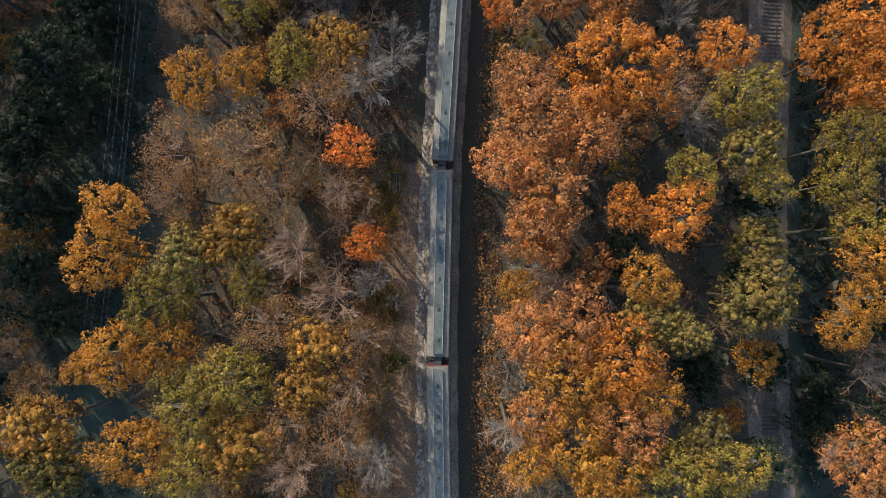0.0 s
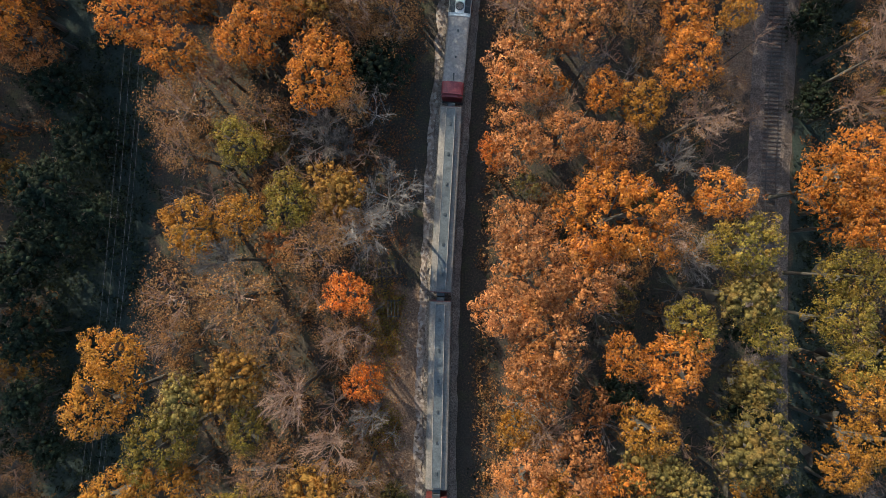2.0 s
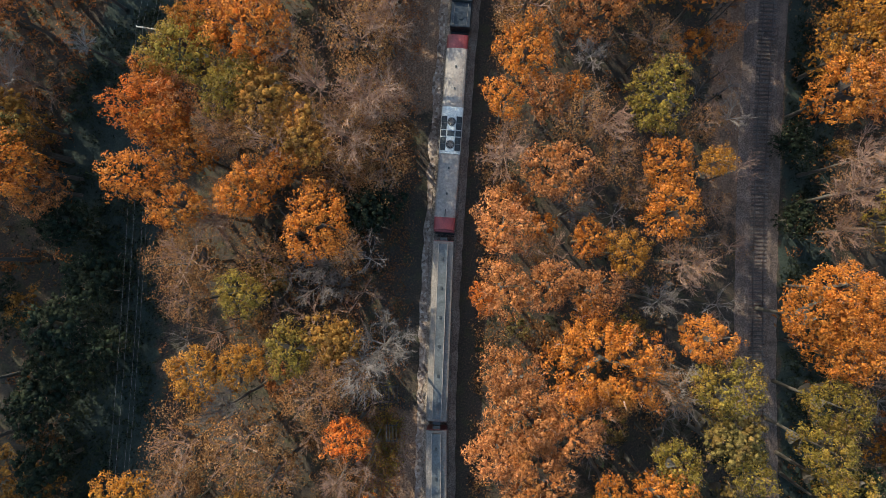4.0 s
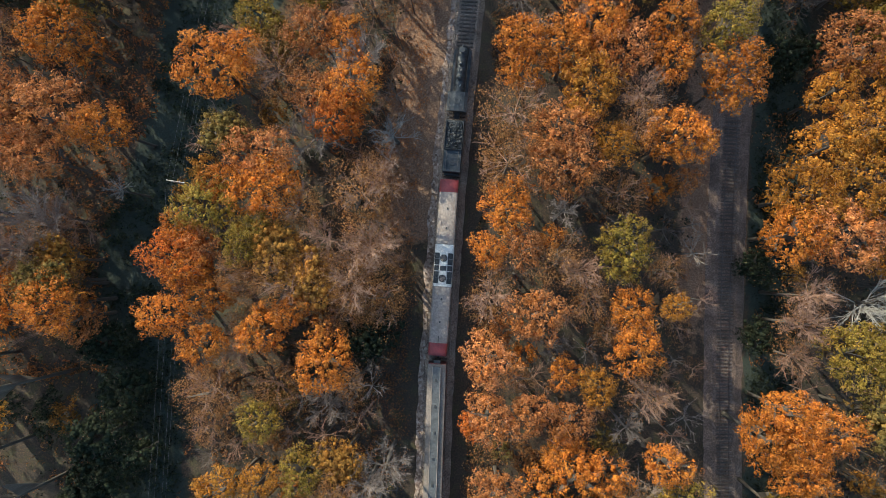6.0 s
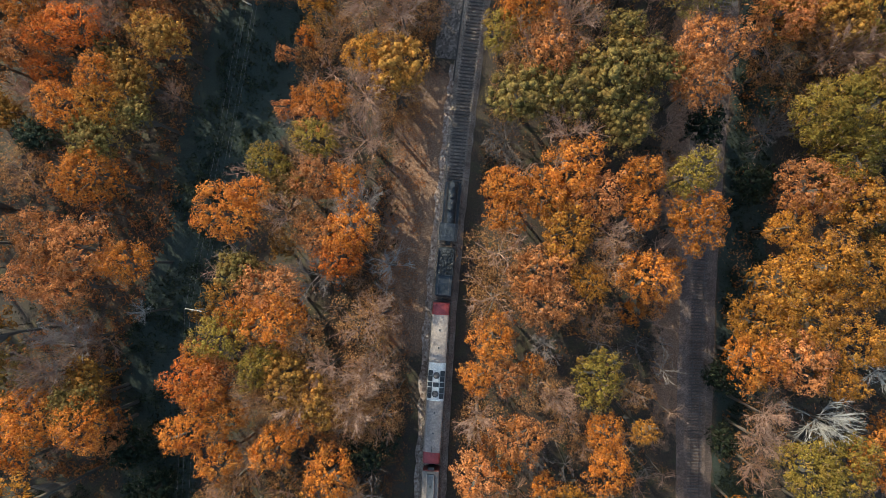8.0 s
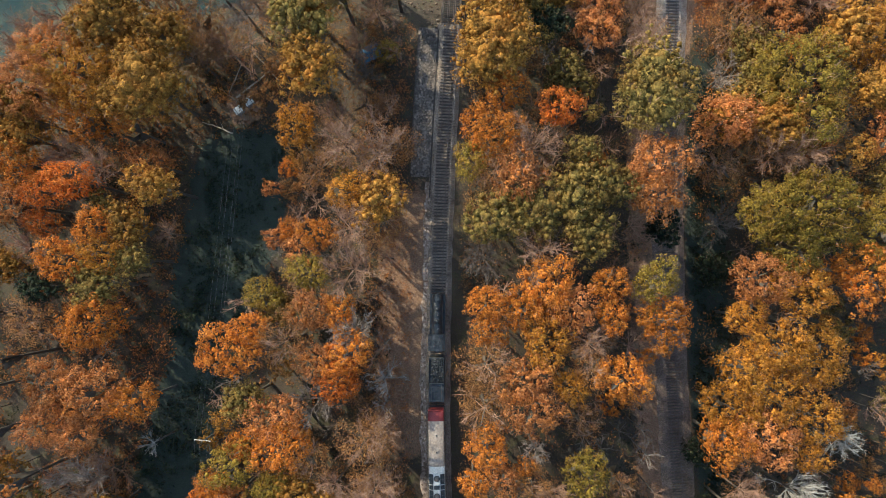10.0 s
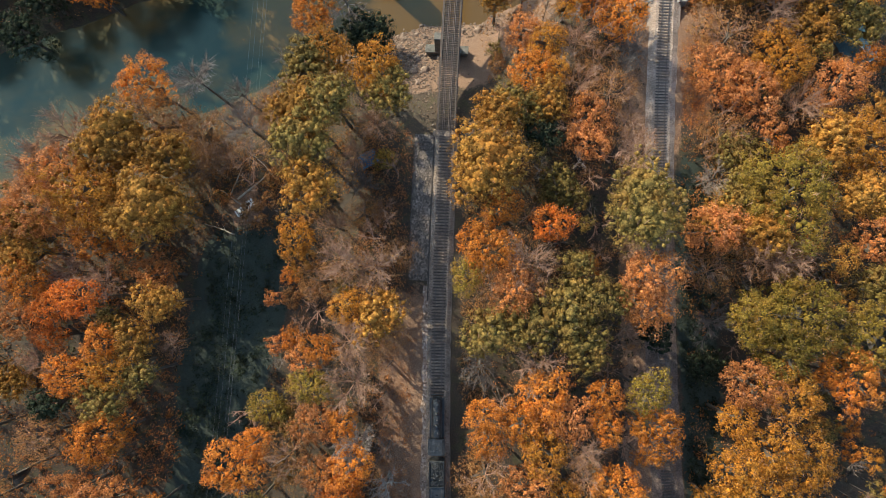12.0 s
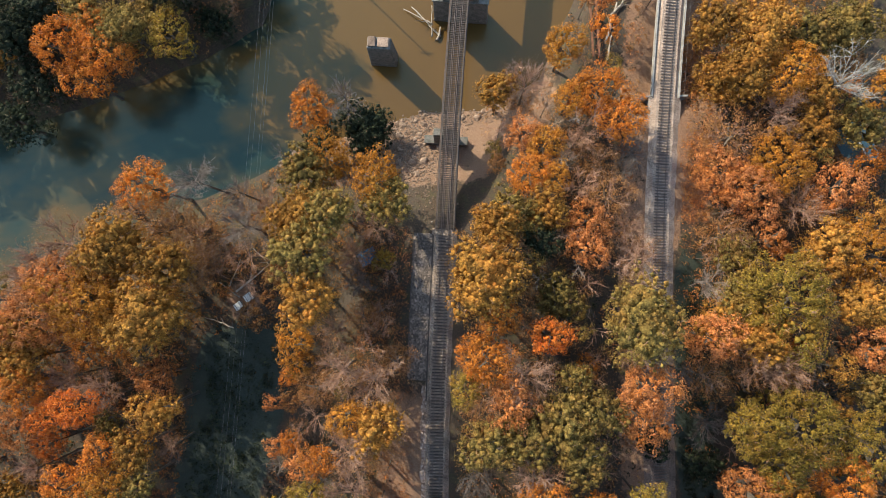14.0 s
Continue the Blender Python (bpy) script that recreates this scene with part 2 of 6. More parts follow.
def gravel_material(name, c1, c2, c3, size=9.0):
    m, nodes, links, b = material(name, 0.95)
    co = nodes.new("ShaderNodeTexCoord").outputs["Object"]
    v = nodes.new("ShaderNodeTexVoronoi")
    v.inputs["Scale"].default_value = size
    links.new(co, v.inputs["Vector"])
    r = ramp(nodes, [(0.1, c1), (0.5, c2), (0.95, c3)])
    links.new(v.outputs["Color"], r.inputs["Fac"])
    n = noise_tex(nodes, links, 0.35, 6, co, 0.65)
    g = ramp(nodes, [(0.3, (0.5, 0.48, 0.46)), (0.7, (1.2, 1.18, 1.15))])
    links.new(n.outputs["Fac"], g.inputs["Fac"])
    c = mix(nodes, links, 1.0, r.outputs["Color"], g.outputs["Color"], "MULTIPLY")
    links.new(c, b.inputs["Base Color"])
    relief(nodes, links, b, v.outputs["Distance"], 0.8, 0.06)
    return m


FLOOR = ground_material()
WATER = water_material()
BALLAST = gravel_material("ballast", (0.108, 0.077, 0.060), (0.215, 0.160, 0.127), (0.36, 0.282, 0.23))
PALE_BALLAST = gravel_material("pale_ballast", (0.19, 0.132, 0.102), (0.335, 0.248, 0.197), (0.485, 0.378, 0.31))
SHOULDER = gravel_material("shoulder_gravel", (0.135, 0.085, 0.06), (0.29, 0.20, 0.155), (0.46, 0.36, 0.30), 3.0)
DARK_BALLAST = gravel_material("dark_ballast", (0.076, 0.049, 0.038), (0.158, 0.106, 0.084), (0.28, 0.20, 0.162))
LANE = gravel_material("lane_dirt", (0.062, 0.046, 0.038), (0.125, 0.098, 0.082), (0.25, 0.19, 0.158), 3.0)
TIMBER = surface("tie_timber", (0.04, 0.029, 0.023), (0.10, 0.073, 0.06), 2.0, 0.9, fine=18, bump=0.5, vary=0.35)
BRIDGE_TIMBER = surface("bridge_timber", (0.03, 0.021, 0.017), (0.08, 0.056, 0.045), 2.0, 0.9, fine=18, bump=0.5, vary=0.4)
BROWN_TIMBER = surface("brown_timber", (0.075, 0.055, 0.046), (0.15, 0.115, 0.098), 1.5, 0.9, fine=16, bump=0.5, vary=0.3)
OLD_TIMBER = surface("grey_timber", (0.16, 0.13, 0.11), (0.30, 0.26, 0.22), 1.5, 0.9, fine=16, bump=0.5, vary=0.3)
RAIL_STEEL = surface("rail_steel", (0.085, 0.055, 0.045), (0.16, 0.12, 0.105), 2.0, 0.45, 0.6, fine=20)
# rail head kept dark brown, the rails' shadow lines put into its colour
RAIL_HEAD = surface("rail_head", (0.11, 0.085, 0.07), (0.19, 0.155, 0.135), 1.0, 0.4, 0.5, fine=20, bump=0.1)
GIRDER = surface("girder_steel", (0.045, 0.035, 0.032), (0.11, 0.07, 0.055), 0.8, 0.7, 0.3, fine=10, stain=(0.16, 0.075, 0.04))
RUST = surface("rusted_steel", (0.10, 0.04, 0.022), (0.24, 0.10, 0.05), 1.0, 0.85, 0.2, fine=12)
CONCRETE = surface("concrete", (0.22, 0.195, 0.175), (0.36, 0.33, 0.30), 0.5, 0.9, fine=8, stain=(0.15, 0.13, 0.115))
# stained stone, its base also darkened for the piers' unlit faces
STONE = surface("pier_stone", (0.10, 0.092, 0.08), (0.20, 0.18, 0.16), 0.7, 0.9, fine=6, bump=0.8, depth=0.08, stain=(0.05, 0.055, 0.042))
ROCK = surface("bank_rock", (0.14, 0.089, 0.062), (0.29, 0.203, 0.15), 0.6, 0.9, fine=5, bump=0.6, depth=0.06, vary=0.3)
LOG = surface("driftwood", (0.26, 0.2, 0.15), (0.48, 0.4, 0.32), 1.2, 0.85, fine=14, vary=0.25)
BLACK_IRON = surface("locomotive_black", (0.016, 0.017, 0.019), (0.045, 0.046, 0.05), 0.7, 0.45, 0.2, fine=9, stain=(0.09, 0.085, 0.08))
GREY_ROOF = surface("roof_grey", (0.235, 0.178, 0.145), (0.31, 0.246, 0.207), 0.35, 0.6, fine=3, bump=0.1, stain=(0.19, 0.15, 0.125))
WHITE_PAINT = surface("white_paint", (0.58, 0.53, 0.475), (0.72, 0.675, 0.62), 0.8, 0.5, fine=6, bump=0.1, stain=(0.52, 0.49, 0.45))
RED_PAINT = surface("red_paint", (0.17, 0.022, 0.022), (0.25, 0.036, 0.034), 0.6, 0.5, fine=7, bump=0.1, stain=(0.15, 0.02, 0.02))
GRILLE = surface("grille_dark", (0.03, 0.03, 0.032), (0.07, 0.07, 0.072), 1.5, 0.6, 0.4, fine=14)
COAL = surface("coal", (0.012, 0.012, 0.013), (0.05, 0.05, 0.052), 2.0, 0.5, fine=9, bump=0.9, depth=0.12)
WIRE = surface("wire_aluminium", (0.14, 0.135, 0.13), (0.2, 0.195, 0.19), 1.0, 0.5, 0.0)
TEAL_ROOF = surface("teal_metal_roof", (0.04, 0.085, 0.10), (0.07, 0.13, 0.15), 0.6, 0.5, 0.3, fine=5, bump=0.15)
BLUE_TARP = surface("blue_tarpaulin", (0.03, 0.09, 0.17), (0.06, 0.15, 0.26), 0.9, 0.6, fine=5)

# ---- mesh helpers ----


def mesh_of(name, verts, faces, mat=None, smooth=False):
    me = bpy.data.meshes.new(name)
    me.from_pydata([tuple(v) for v in verts], [], [tuple(f) for f in faces])
    if mat:
        me.materials.append(mat)
    if smooth:
        me.shade_smooth()
    return me


def part(name, data, mat, parent, label=""):
    """Links a bmesh or mesh as one object under a thing or a part."""
    if isinstance(data, bmesh.types.BMesh):
        me = bpy.data.meshes.new(name)
        data.to_mesh(me)
        data.free()
        data = me
    if mat and not data.materials:
        data.materials.append(mat)
    ob = new(name, data)
    ob.parent = parent
    return tagged(ob, label)


def thing(name, label, category, group="", at=(0, 0, 0), turn=0.0, kind=""):
    ob = new(name)
    ob.matrix_basis = pose(*at, 0, 0, turn)
    return tagged(ob, label, category, group, kind)


def add_box(bm, size, at=(0, 0, 0), turn=(0, 0, 0), bevel=0.0, taper=1.0):
    g = bmesh.ops.create_cube(bm, size=1.0)
    for v in g["verts"]:
        k = taper if v.co.z > 0 else 1.0
        v.co = Vector((v.co.x * size[0] * k, v.co.y * size[1] * k, v.co.z * size[2]))
    if bevel:
        edges = list({e for v in g["verts"] for e in v.link_edges})
        r = bmesh.ops.bevel(bm, geom=edges, offset=bevel, segments=1, affect="EDGES", profile=0.5)
        vs = list({v for f in r["faces"] for v in f.verts} | {v for v in g["verts"] if v.is_valid})
    else:
        vs = g["verts"]
    m = pose(*at, *turn)
    for v in vs:
        v.co = m @ v.co
    return vs


def box_bm(size, at=(0, 0, 0), turn=(0, 0, 0), bevel=0.0, taper=1.0):
    bm = bmesh.new()
    add_box(bm, size, at, turn, bevel, taper)
    return bm


def add_cyl(bm, r, length, at=(0, 0, 0), turn=(0, 0, 0), sides=16, r2=None):
    bmesh.ops.create_cone(bm, cap_ends=True, segments=sides, radius1=r, radius2=r if r2 is None else r2, depth=length, matrix=pose(*at, *turn))


def cyl_bm(r, length, at=(0, 0, 0), turn=(0, 0, 0), sides=16, r2=None):
    bm = bmesh.new()
    add_cyl(bm, r, length, at, turn, sides, r2)
    return bm


def sweep(points, section):
    """Verts and faces of a closed section, swept along a line of points on a level curve."""
    verts, faces, n = [], [], len(section)
    pts = [Vector(p) for p in points]
    for i, p in enumerate(pts):
        d = (pts[min(i + 1, len(pts) - 1)] - pts[max(i - 1, 0)]).normalized()
        side = Vector((d.y, -d.x, 0)).normalized()
        for a, b in section:
            verts.append(p + side * a + Vector((0, 0, b)))
    for i in range(len(pts) - 1):
        for k in range(n):
            faces.append((i * n + k, i * n + (k + 1) % n, (i + 1) * n + (k + 1) % n, (i + 1) * n + k))
    faces.append(tuple(range(n))[::-1])
    faces.append(tuple((len(pts) - 1) * n + k for k in range(n)))
    return verts, faces


def tube(path, radii, sides, verts, faces):
    """Adds a tapered tube along path to verts and faces."""
    start = len(verts)
    for i, p in enumerate(path):
        d = (path[min(i + 1, len(path) - 1)] - path[max(i - 1, 0)]).normalized()
        a = d.orthogonal().normalized()
        b = d.cross(a)
        for k in range(sides):
            t = 2 * math.pi * k / sides
            verts.append(p + (a * math.cos(t) + b * math.sin(t)) * radii[i])
    for i in range(len(path) - 1):
        for k in range(sides):
            faces.append((start + i * sides + k, start + i * sides + (k + 1) % sides, start + (i + 1) * sides + (k + 1) % sides, start + (i + 1) * sides + k))


# ---- the lie of the land ----
RIVER_Z = RIVER_LEVEL


def track_x(y):
    q = (y - 75) / 100
    return 2.54 + 11.77 * q + 5.53 * q * q - 0.66 * q ** 3 - 0.013 * max(y - 136, 0) * min(max(y - 136, 0) / 12, 1)


def branch_x(y):
    q = (y - 75) / 100
    return 50.1 + 8.0 * q + 6.0 * q * q


def branch_z(y):
    return min(max(-8.9 + (y - 30) * 0.0355, -11.0), -3.4)


def line_at(x, knots):
    xs, ys = [k[0] for k in knots], [k[1] for k in knots]
    return float(np.interp(x, xs, ys))


SOUTH_BANK = [(-400, 110), (-91, 146), (-64, 153), (-31, 161), (-22, 165.5), (10, 171.5), (24, 170.5), (38, 176), (46, 189), (54, 205), (75, 225), (400, 330)]
NORTH_BANK = [(-400, 150), (-88, 177), (-67, 182), (-40, 188), (-24, 195), (-16, 212), (0, 240), (60, 290), (400, 420)]


CUT = [(-400, -53), (30, -54), (60, -53), (80, -45), (97, -40), (110, -36), (126, -32), (400, 40)]


def cut_x(y):
    """Middle of the cleared strip under the wires."""
    return line_at(y, CUT)


def cut_half(y):
    """Half of the cleared strip's width."""
    return 6.5 + 2.8 * smooth(86, 102, y)


EAST_EDGE = [(-400, -45), (0, -43), (10, -40), (32, -38.5), (44, -40), (52, -45), (60, -46), (70, -42), (84, -36), (90, -36), (100, -33), (400, -33)]


def in_clearing(x, y, r):
    """Whether a crown of radius r would stand in the cleared strip."""
    mid = cut_x(y)
    return mid - cut_half(y) - 0.6 * r < x < max(mid + cut_half(y) + 0.6 * r, line_at(y, EAST_EDGE) + 0.8 * r)


def smooth(a, b, v):
    t = min(max((v - a) / (b - a), 0.0), 1.0)
    return t * t * (3 - 2 * t)


def ground_z(x, y):
    u, w, zb = x - track_x(y), x - branch_x(y), branch_z(y)
    left = -0.2 - 2.6 * smooth(8, 34, -u) - 3.4 * smooth(95, 128, y) * smooth(14, 28, -u)
    left += 0.8 * noise.noise(Vector((x * 0.05, y * 0.05, 0)))
    if u < 0:
        z = left
        z = z + (0.0 - z) * (1 - smooth(4, 9, -u))
    elif w < 0:
        z = zb - 0.1 + (0.1 - zb) * (1 - smooth(0.18, 0.9, u / (branch_x(y) - track_x(y))))
    else:
        z = zb - 0.1 - 0.8 * smooth(4, 12, w) + 0.9 * noise.noise(Vector((x * 0.06, y * 0.06, 3))) * smooth(5, 12, w)
    if x > 30:
        z = z + (-9.6 - z) * smooth(163.5, 166.5, y) if abs(w) < 3.4 else z + (min(z, -9.2) - z) * smooth(158, 170, y)
    south, north = line_at(x, SOUTH_BANK), line_at(x, NORTH_BANK)
    near, far = south - y, y - north
    bank = -14.4 + 0.47 * max(near, far) + (0.5 * noise.noise(Vector((x * 0.2, y * 0.2, 8))))
    z = min(z, max(bank, -17.0))
    if far > 0:
        z = min(max(bank, -17.0), -7.0 + 0.05 * far)
    return z


def spread(lo, hi, step, reach):
    a = list(np.arange(lo, hi + 0.1, step))
    d, out, left = step, [], []
    while d < reach:
        d *= 1.7
        out.append(a[-1] + d)
        left.append(a[0] - d)
    return left[::-1] + a + out


gx, gy = spread(-112, 126, 2.0, 2500), spread(-66, 246, 2.0, 2500)
gv = [(x, y, ground_z(x, y)) for y in gy for x in gx]
nx = len(gx)
gf = [(j * nx + i, j * nx + i + 1, (j + 1) * nx + i + 1, (j + 1) * nx + i) for j in range(len(gy) - 1) for i in range(nx - 1)]
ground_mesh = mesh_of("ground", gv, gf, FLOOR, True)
sand = ground_mesh.attributes.new("sand", "FLOAT", "POINT")
sand.data.foreach_set("value", [
    0.75 * smooth(19, 8, line_at(x, SOUTH_BANK) - y) * smooth(34, 20, abs(x - 14)) + 0.62 * smooth(148, 156, y) * smooth(13, 7, abs(x - track_x(y)))
    for x, y, z in gv])
# pale litter is reduced along some stretches to paint tree shade on the verges
verge = ground_mesh.attributes.new("verge", "FLOAT", "POINT")
verge.data.foreach_set("value", [0.58 * smooth(7.5, 5, abs(x - branch_x(y) + 2.5)) * smooth(26, 50, y) + 0.64 * smooth(7.0, 3.8, abs(x - track_x(y) + 7.0)) * (1 - 0.75 * smooth(11, 18, y) * smooth(64, 54, y)) * (1 - 0.75 * smooth(106, 116, y)) + 0.62 * smooth(6, 3, math.hypot(x + 32, y - 133)) + 0.6 * smooth(9, 4, abs(x - branch_x(y) - 6)) * smooth(130, 142, y) for x, y, z in gv])
# tree shade painted dark under the wires and along the branch's right side
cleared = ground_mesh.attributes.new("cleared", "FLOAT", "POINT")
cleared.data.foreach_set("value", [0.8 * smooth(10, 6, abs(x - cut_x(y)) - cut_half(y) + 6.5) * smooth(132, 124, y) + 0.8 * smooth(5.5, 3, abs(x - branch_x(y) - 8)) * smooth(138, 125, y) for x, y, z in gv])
tagged(new("ground", ground_mesh), "brown leaf-littered woodland floor with moss and bare dirt", "ground", kind="structure")

water_bm = bmesh.new()
bmesh.ops.create_grid(water_bm, x_segments=2, y_segments=2, size=1.0)
for v in water_bm.verts:
    v.co = Vector((v.co.x * 420, 200 + v.co.y * 140, RIVER_Z))
water_me = bpy.data.meshes.new("river")
water_bm.to_mesh(water_me)
water_me.materials.append(WATER)
tagged(new("river", water_me), "murky brown slow river water with a smooth surface", "water", kind="structure")


# ---- railways ----
RAIL = [(-0.07, 0.0), (0.07, 0.0), (0.07, 0.02), (0.012, 0.03), (0.012, 0.12), (0.036, 0.13), (0.036, 0.16), (-0.036, 0.16), (-0.036, 0.13), (-0.012, 0.12), (-0.012, 0.03), (-0.07, 0.02)]


def line_points(xf, zf, y0, y1, step=3.0, side=0.0):
    pts = []
    n = max(2, int((y1 - y0) / step) + 1)
    for i in range(n):
        y = y0 + (y1 - y0) * i / (n - 1)
        s = (xf(y + 0.5) - xf(y - 0.5))
        pts.append((xf(y) + side / math.hypot(1, s), y - side * s / math.hypot(1, s), zf(y)))
    return pts


def main_z(y):
    return 0.62


def ballast_bed(name, label, xf, zf, y0, y1, mat, top=1.65, foot=2.9, depth=0.62):
    v, f = sweep(line_points(xf, lambda y: zf(y) - 0.05, y0, y1, 1.5), [(-foot, -depth), (foot, -depth), (top, 0.0), (-top, 0.0)])
    rnd = random.Random(4)
    v = [p + Vector((rnd.uniform(-0.12, 0.12), 0, rnd.uniform(-0.03, 0.03))) for p in v]
    return tagged(new(name, mesh_of(name, v, f, mat)), label, "ballast", kind="structure")


ballast_bed("ballast_main", "grey crushed-stone ballast bed under the main track", track_x, main_z, -120, 142.5, BALLAST, 1.65, 2.6)
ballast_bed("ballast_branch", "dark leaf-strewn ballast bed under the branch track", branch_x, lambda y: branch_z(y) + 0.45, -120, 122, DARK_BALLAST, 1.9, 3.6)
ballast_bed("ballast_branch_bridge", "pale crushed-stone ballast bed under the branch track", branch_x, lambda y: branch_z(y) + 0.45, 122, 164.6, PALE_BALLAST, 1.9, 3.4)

lane_v, lane_f = sweep(line_points(track_x, lambda y: 0.0, 112, 141.4, 1.5, -4.35), [(-2.1, -0.5), (2.0, -0.5), (1.9, 0.14), (0.6, 0.2), (-0.6, 0.2), (-2.0, 0.12)])
tagged(new("lane", mesh_of("lane", lane_v, lane_f, LANE)), "narrow dirt service lane beside the main track", "lane", kind="structure")
for side, y0, y1 in ((-6.3, 117, 140), (-2.35, 108, 141)):
    kerb_v, kerb_f = sweep(line_points(track_x, lambda y: 0.0, y0, y1, 1.5, side), [(-0.12, -0.2), (0.12, -0.2), (0.12, 0.34), (-0.12, 0.34)])
    tagged(new("lane_edging", mesh_of("lane_edging", kerb_v, kerb_f, TIMBER)), "dark timber edging along the service lane", "edging", "lane edging")
stop = thing("buffer_stop", "low dark timber barrier across the end of the lane", "barrier", at=(track_x(140.2) - 4.4, 140.2, 0.15), turn=-math.degrees(math.atan(track_x(140.7) - track_x(139.7))))
for sx in (-1.1, 1.1):
    part("post", box_bm((0.25, 0.25, 1.1), (sx, 0, 0.5), bevel=0.02), TIMBER, stop)
for k in range(2):
    part("beam", box_bm((3.0, 0.28, 0.26), (0, 0.16 - 0.75 * k, 0.95 - 0.5 * k), bevel=0.02), BROWN_TIMBER, stop)
shoulder_v, shoulder_f = sweep(line_points(track_x, lambda y: 0.0, -110, 111, 1.5, -2.75), [(-0.6, -0.5), (0.65, -0.5), (0.55, 0.22), (-0.5, 0.13)])
rs = random.Random(9)
shoulder_v = [p + Vector((rs.uniform(-0.32, 0.32), 0, rs.uniform(-0.02, 0.04))) for p in shoulder_v]
tagged(new("gravel_shoulder", mesh_of("gravel_shoulder", shoulder_v, shoulder_f, SHOULDER)), "pale leaf-strewn gravel shoulder along the main track", "gravel", kind="structure")


def railway(name, label, xf, zf, y0, y1):
    root = thing(name, label, "railway track", kind="structure")
    for side in (-0.7525, 0.7525):
        v, f = sweep(line_points(xf, lambda y: zf(y) + 0.10, y0, y1, 2.0, side), RAIL)
        part("rail", mesh_of("rail", v, f), RAIL_STEEL, root, "rust-brown steel rail")
        v, f = sweep(line_points(xf, lambda y: zf(y) + 0.262, y0, y1, 2.0, side), [(-0.026, 0), (0.026, 0), (0.026, 0.004), (-0.026, 0.004)])
        part("rail_head", mesh_of("rail_head", v, f), RAIL_HEAD, root, "brown running surface, darkened for the rail's shadow")
    return root


main_track = railway("main_track", "single railway track on timber ties, steel rails", track_x, main_z, -120, 240)
branch_track = railway("branch_track", "second railway track on timber ties through the woods", branch_x, lambda y: branch_z(y) + 0.45, -120, 240)

# ---- the train, standing on the main track ----
RAIL_TOP = 0.885


def heading(y):
    return -math.degrees(math.atan2(track_x(y + 8) - track_x(y - 8), 16))


def wheelset_parts(root, y, r, mat, axle=True):
    for sx in (-0.75, 0.75):
        bm = bmesh.new()
        add_cyl(bm, r, 0.13, (sx, y, r), (0, 90, 0), 20)
        add_cyl(bm, r + 0.03, 0.03, (sx * 0.92, y, r), (0, 90, 0), 20)
        add_cyl(bm, r * 0.25, 0.22, (sx, y, r), (0, 90, 0), 10)
        part("wheel", bm, mat, root)
    if axle:
        part("axle", cyl_bm(0.08, 1.5, (0, y, r), (0, 90, 0), 8), mat, root)


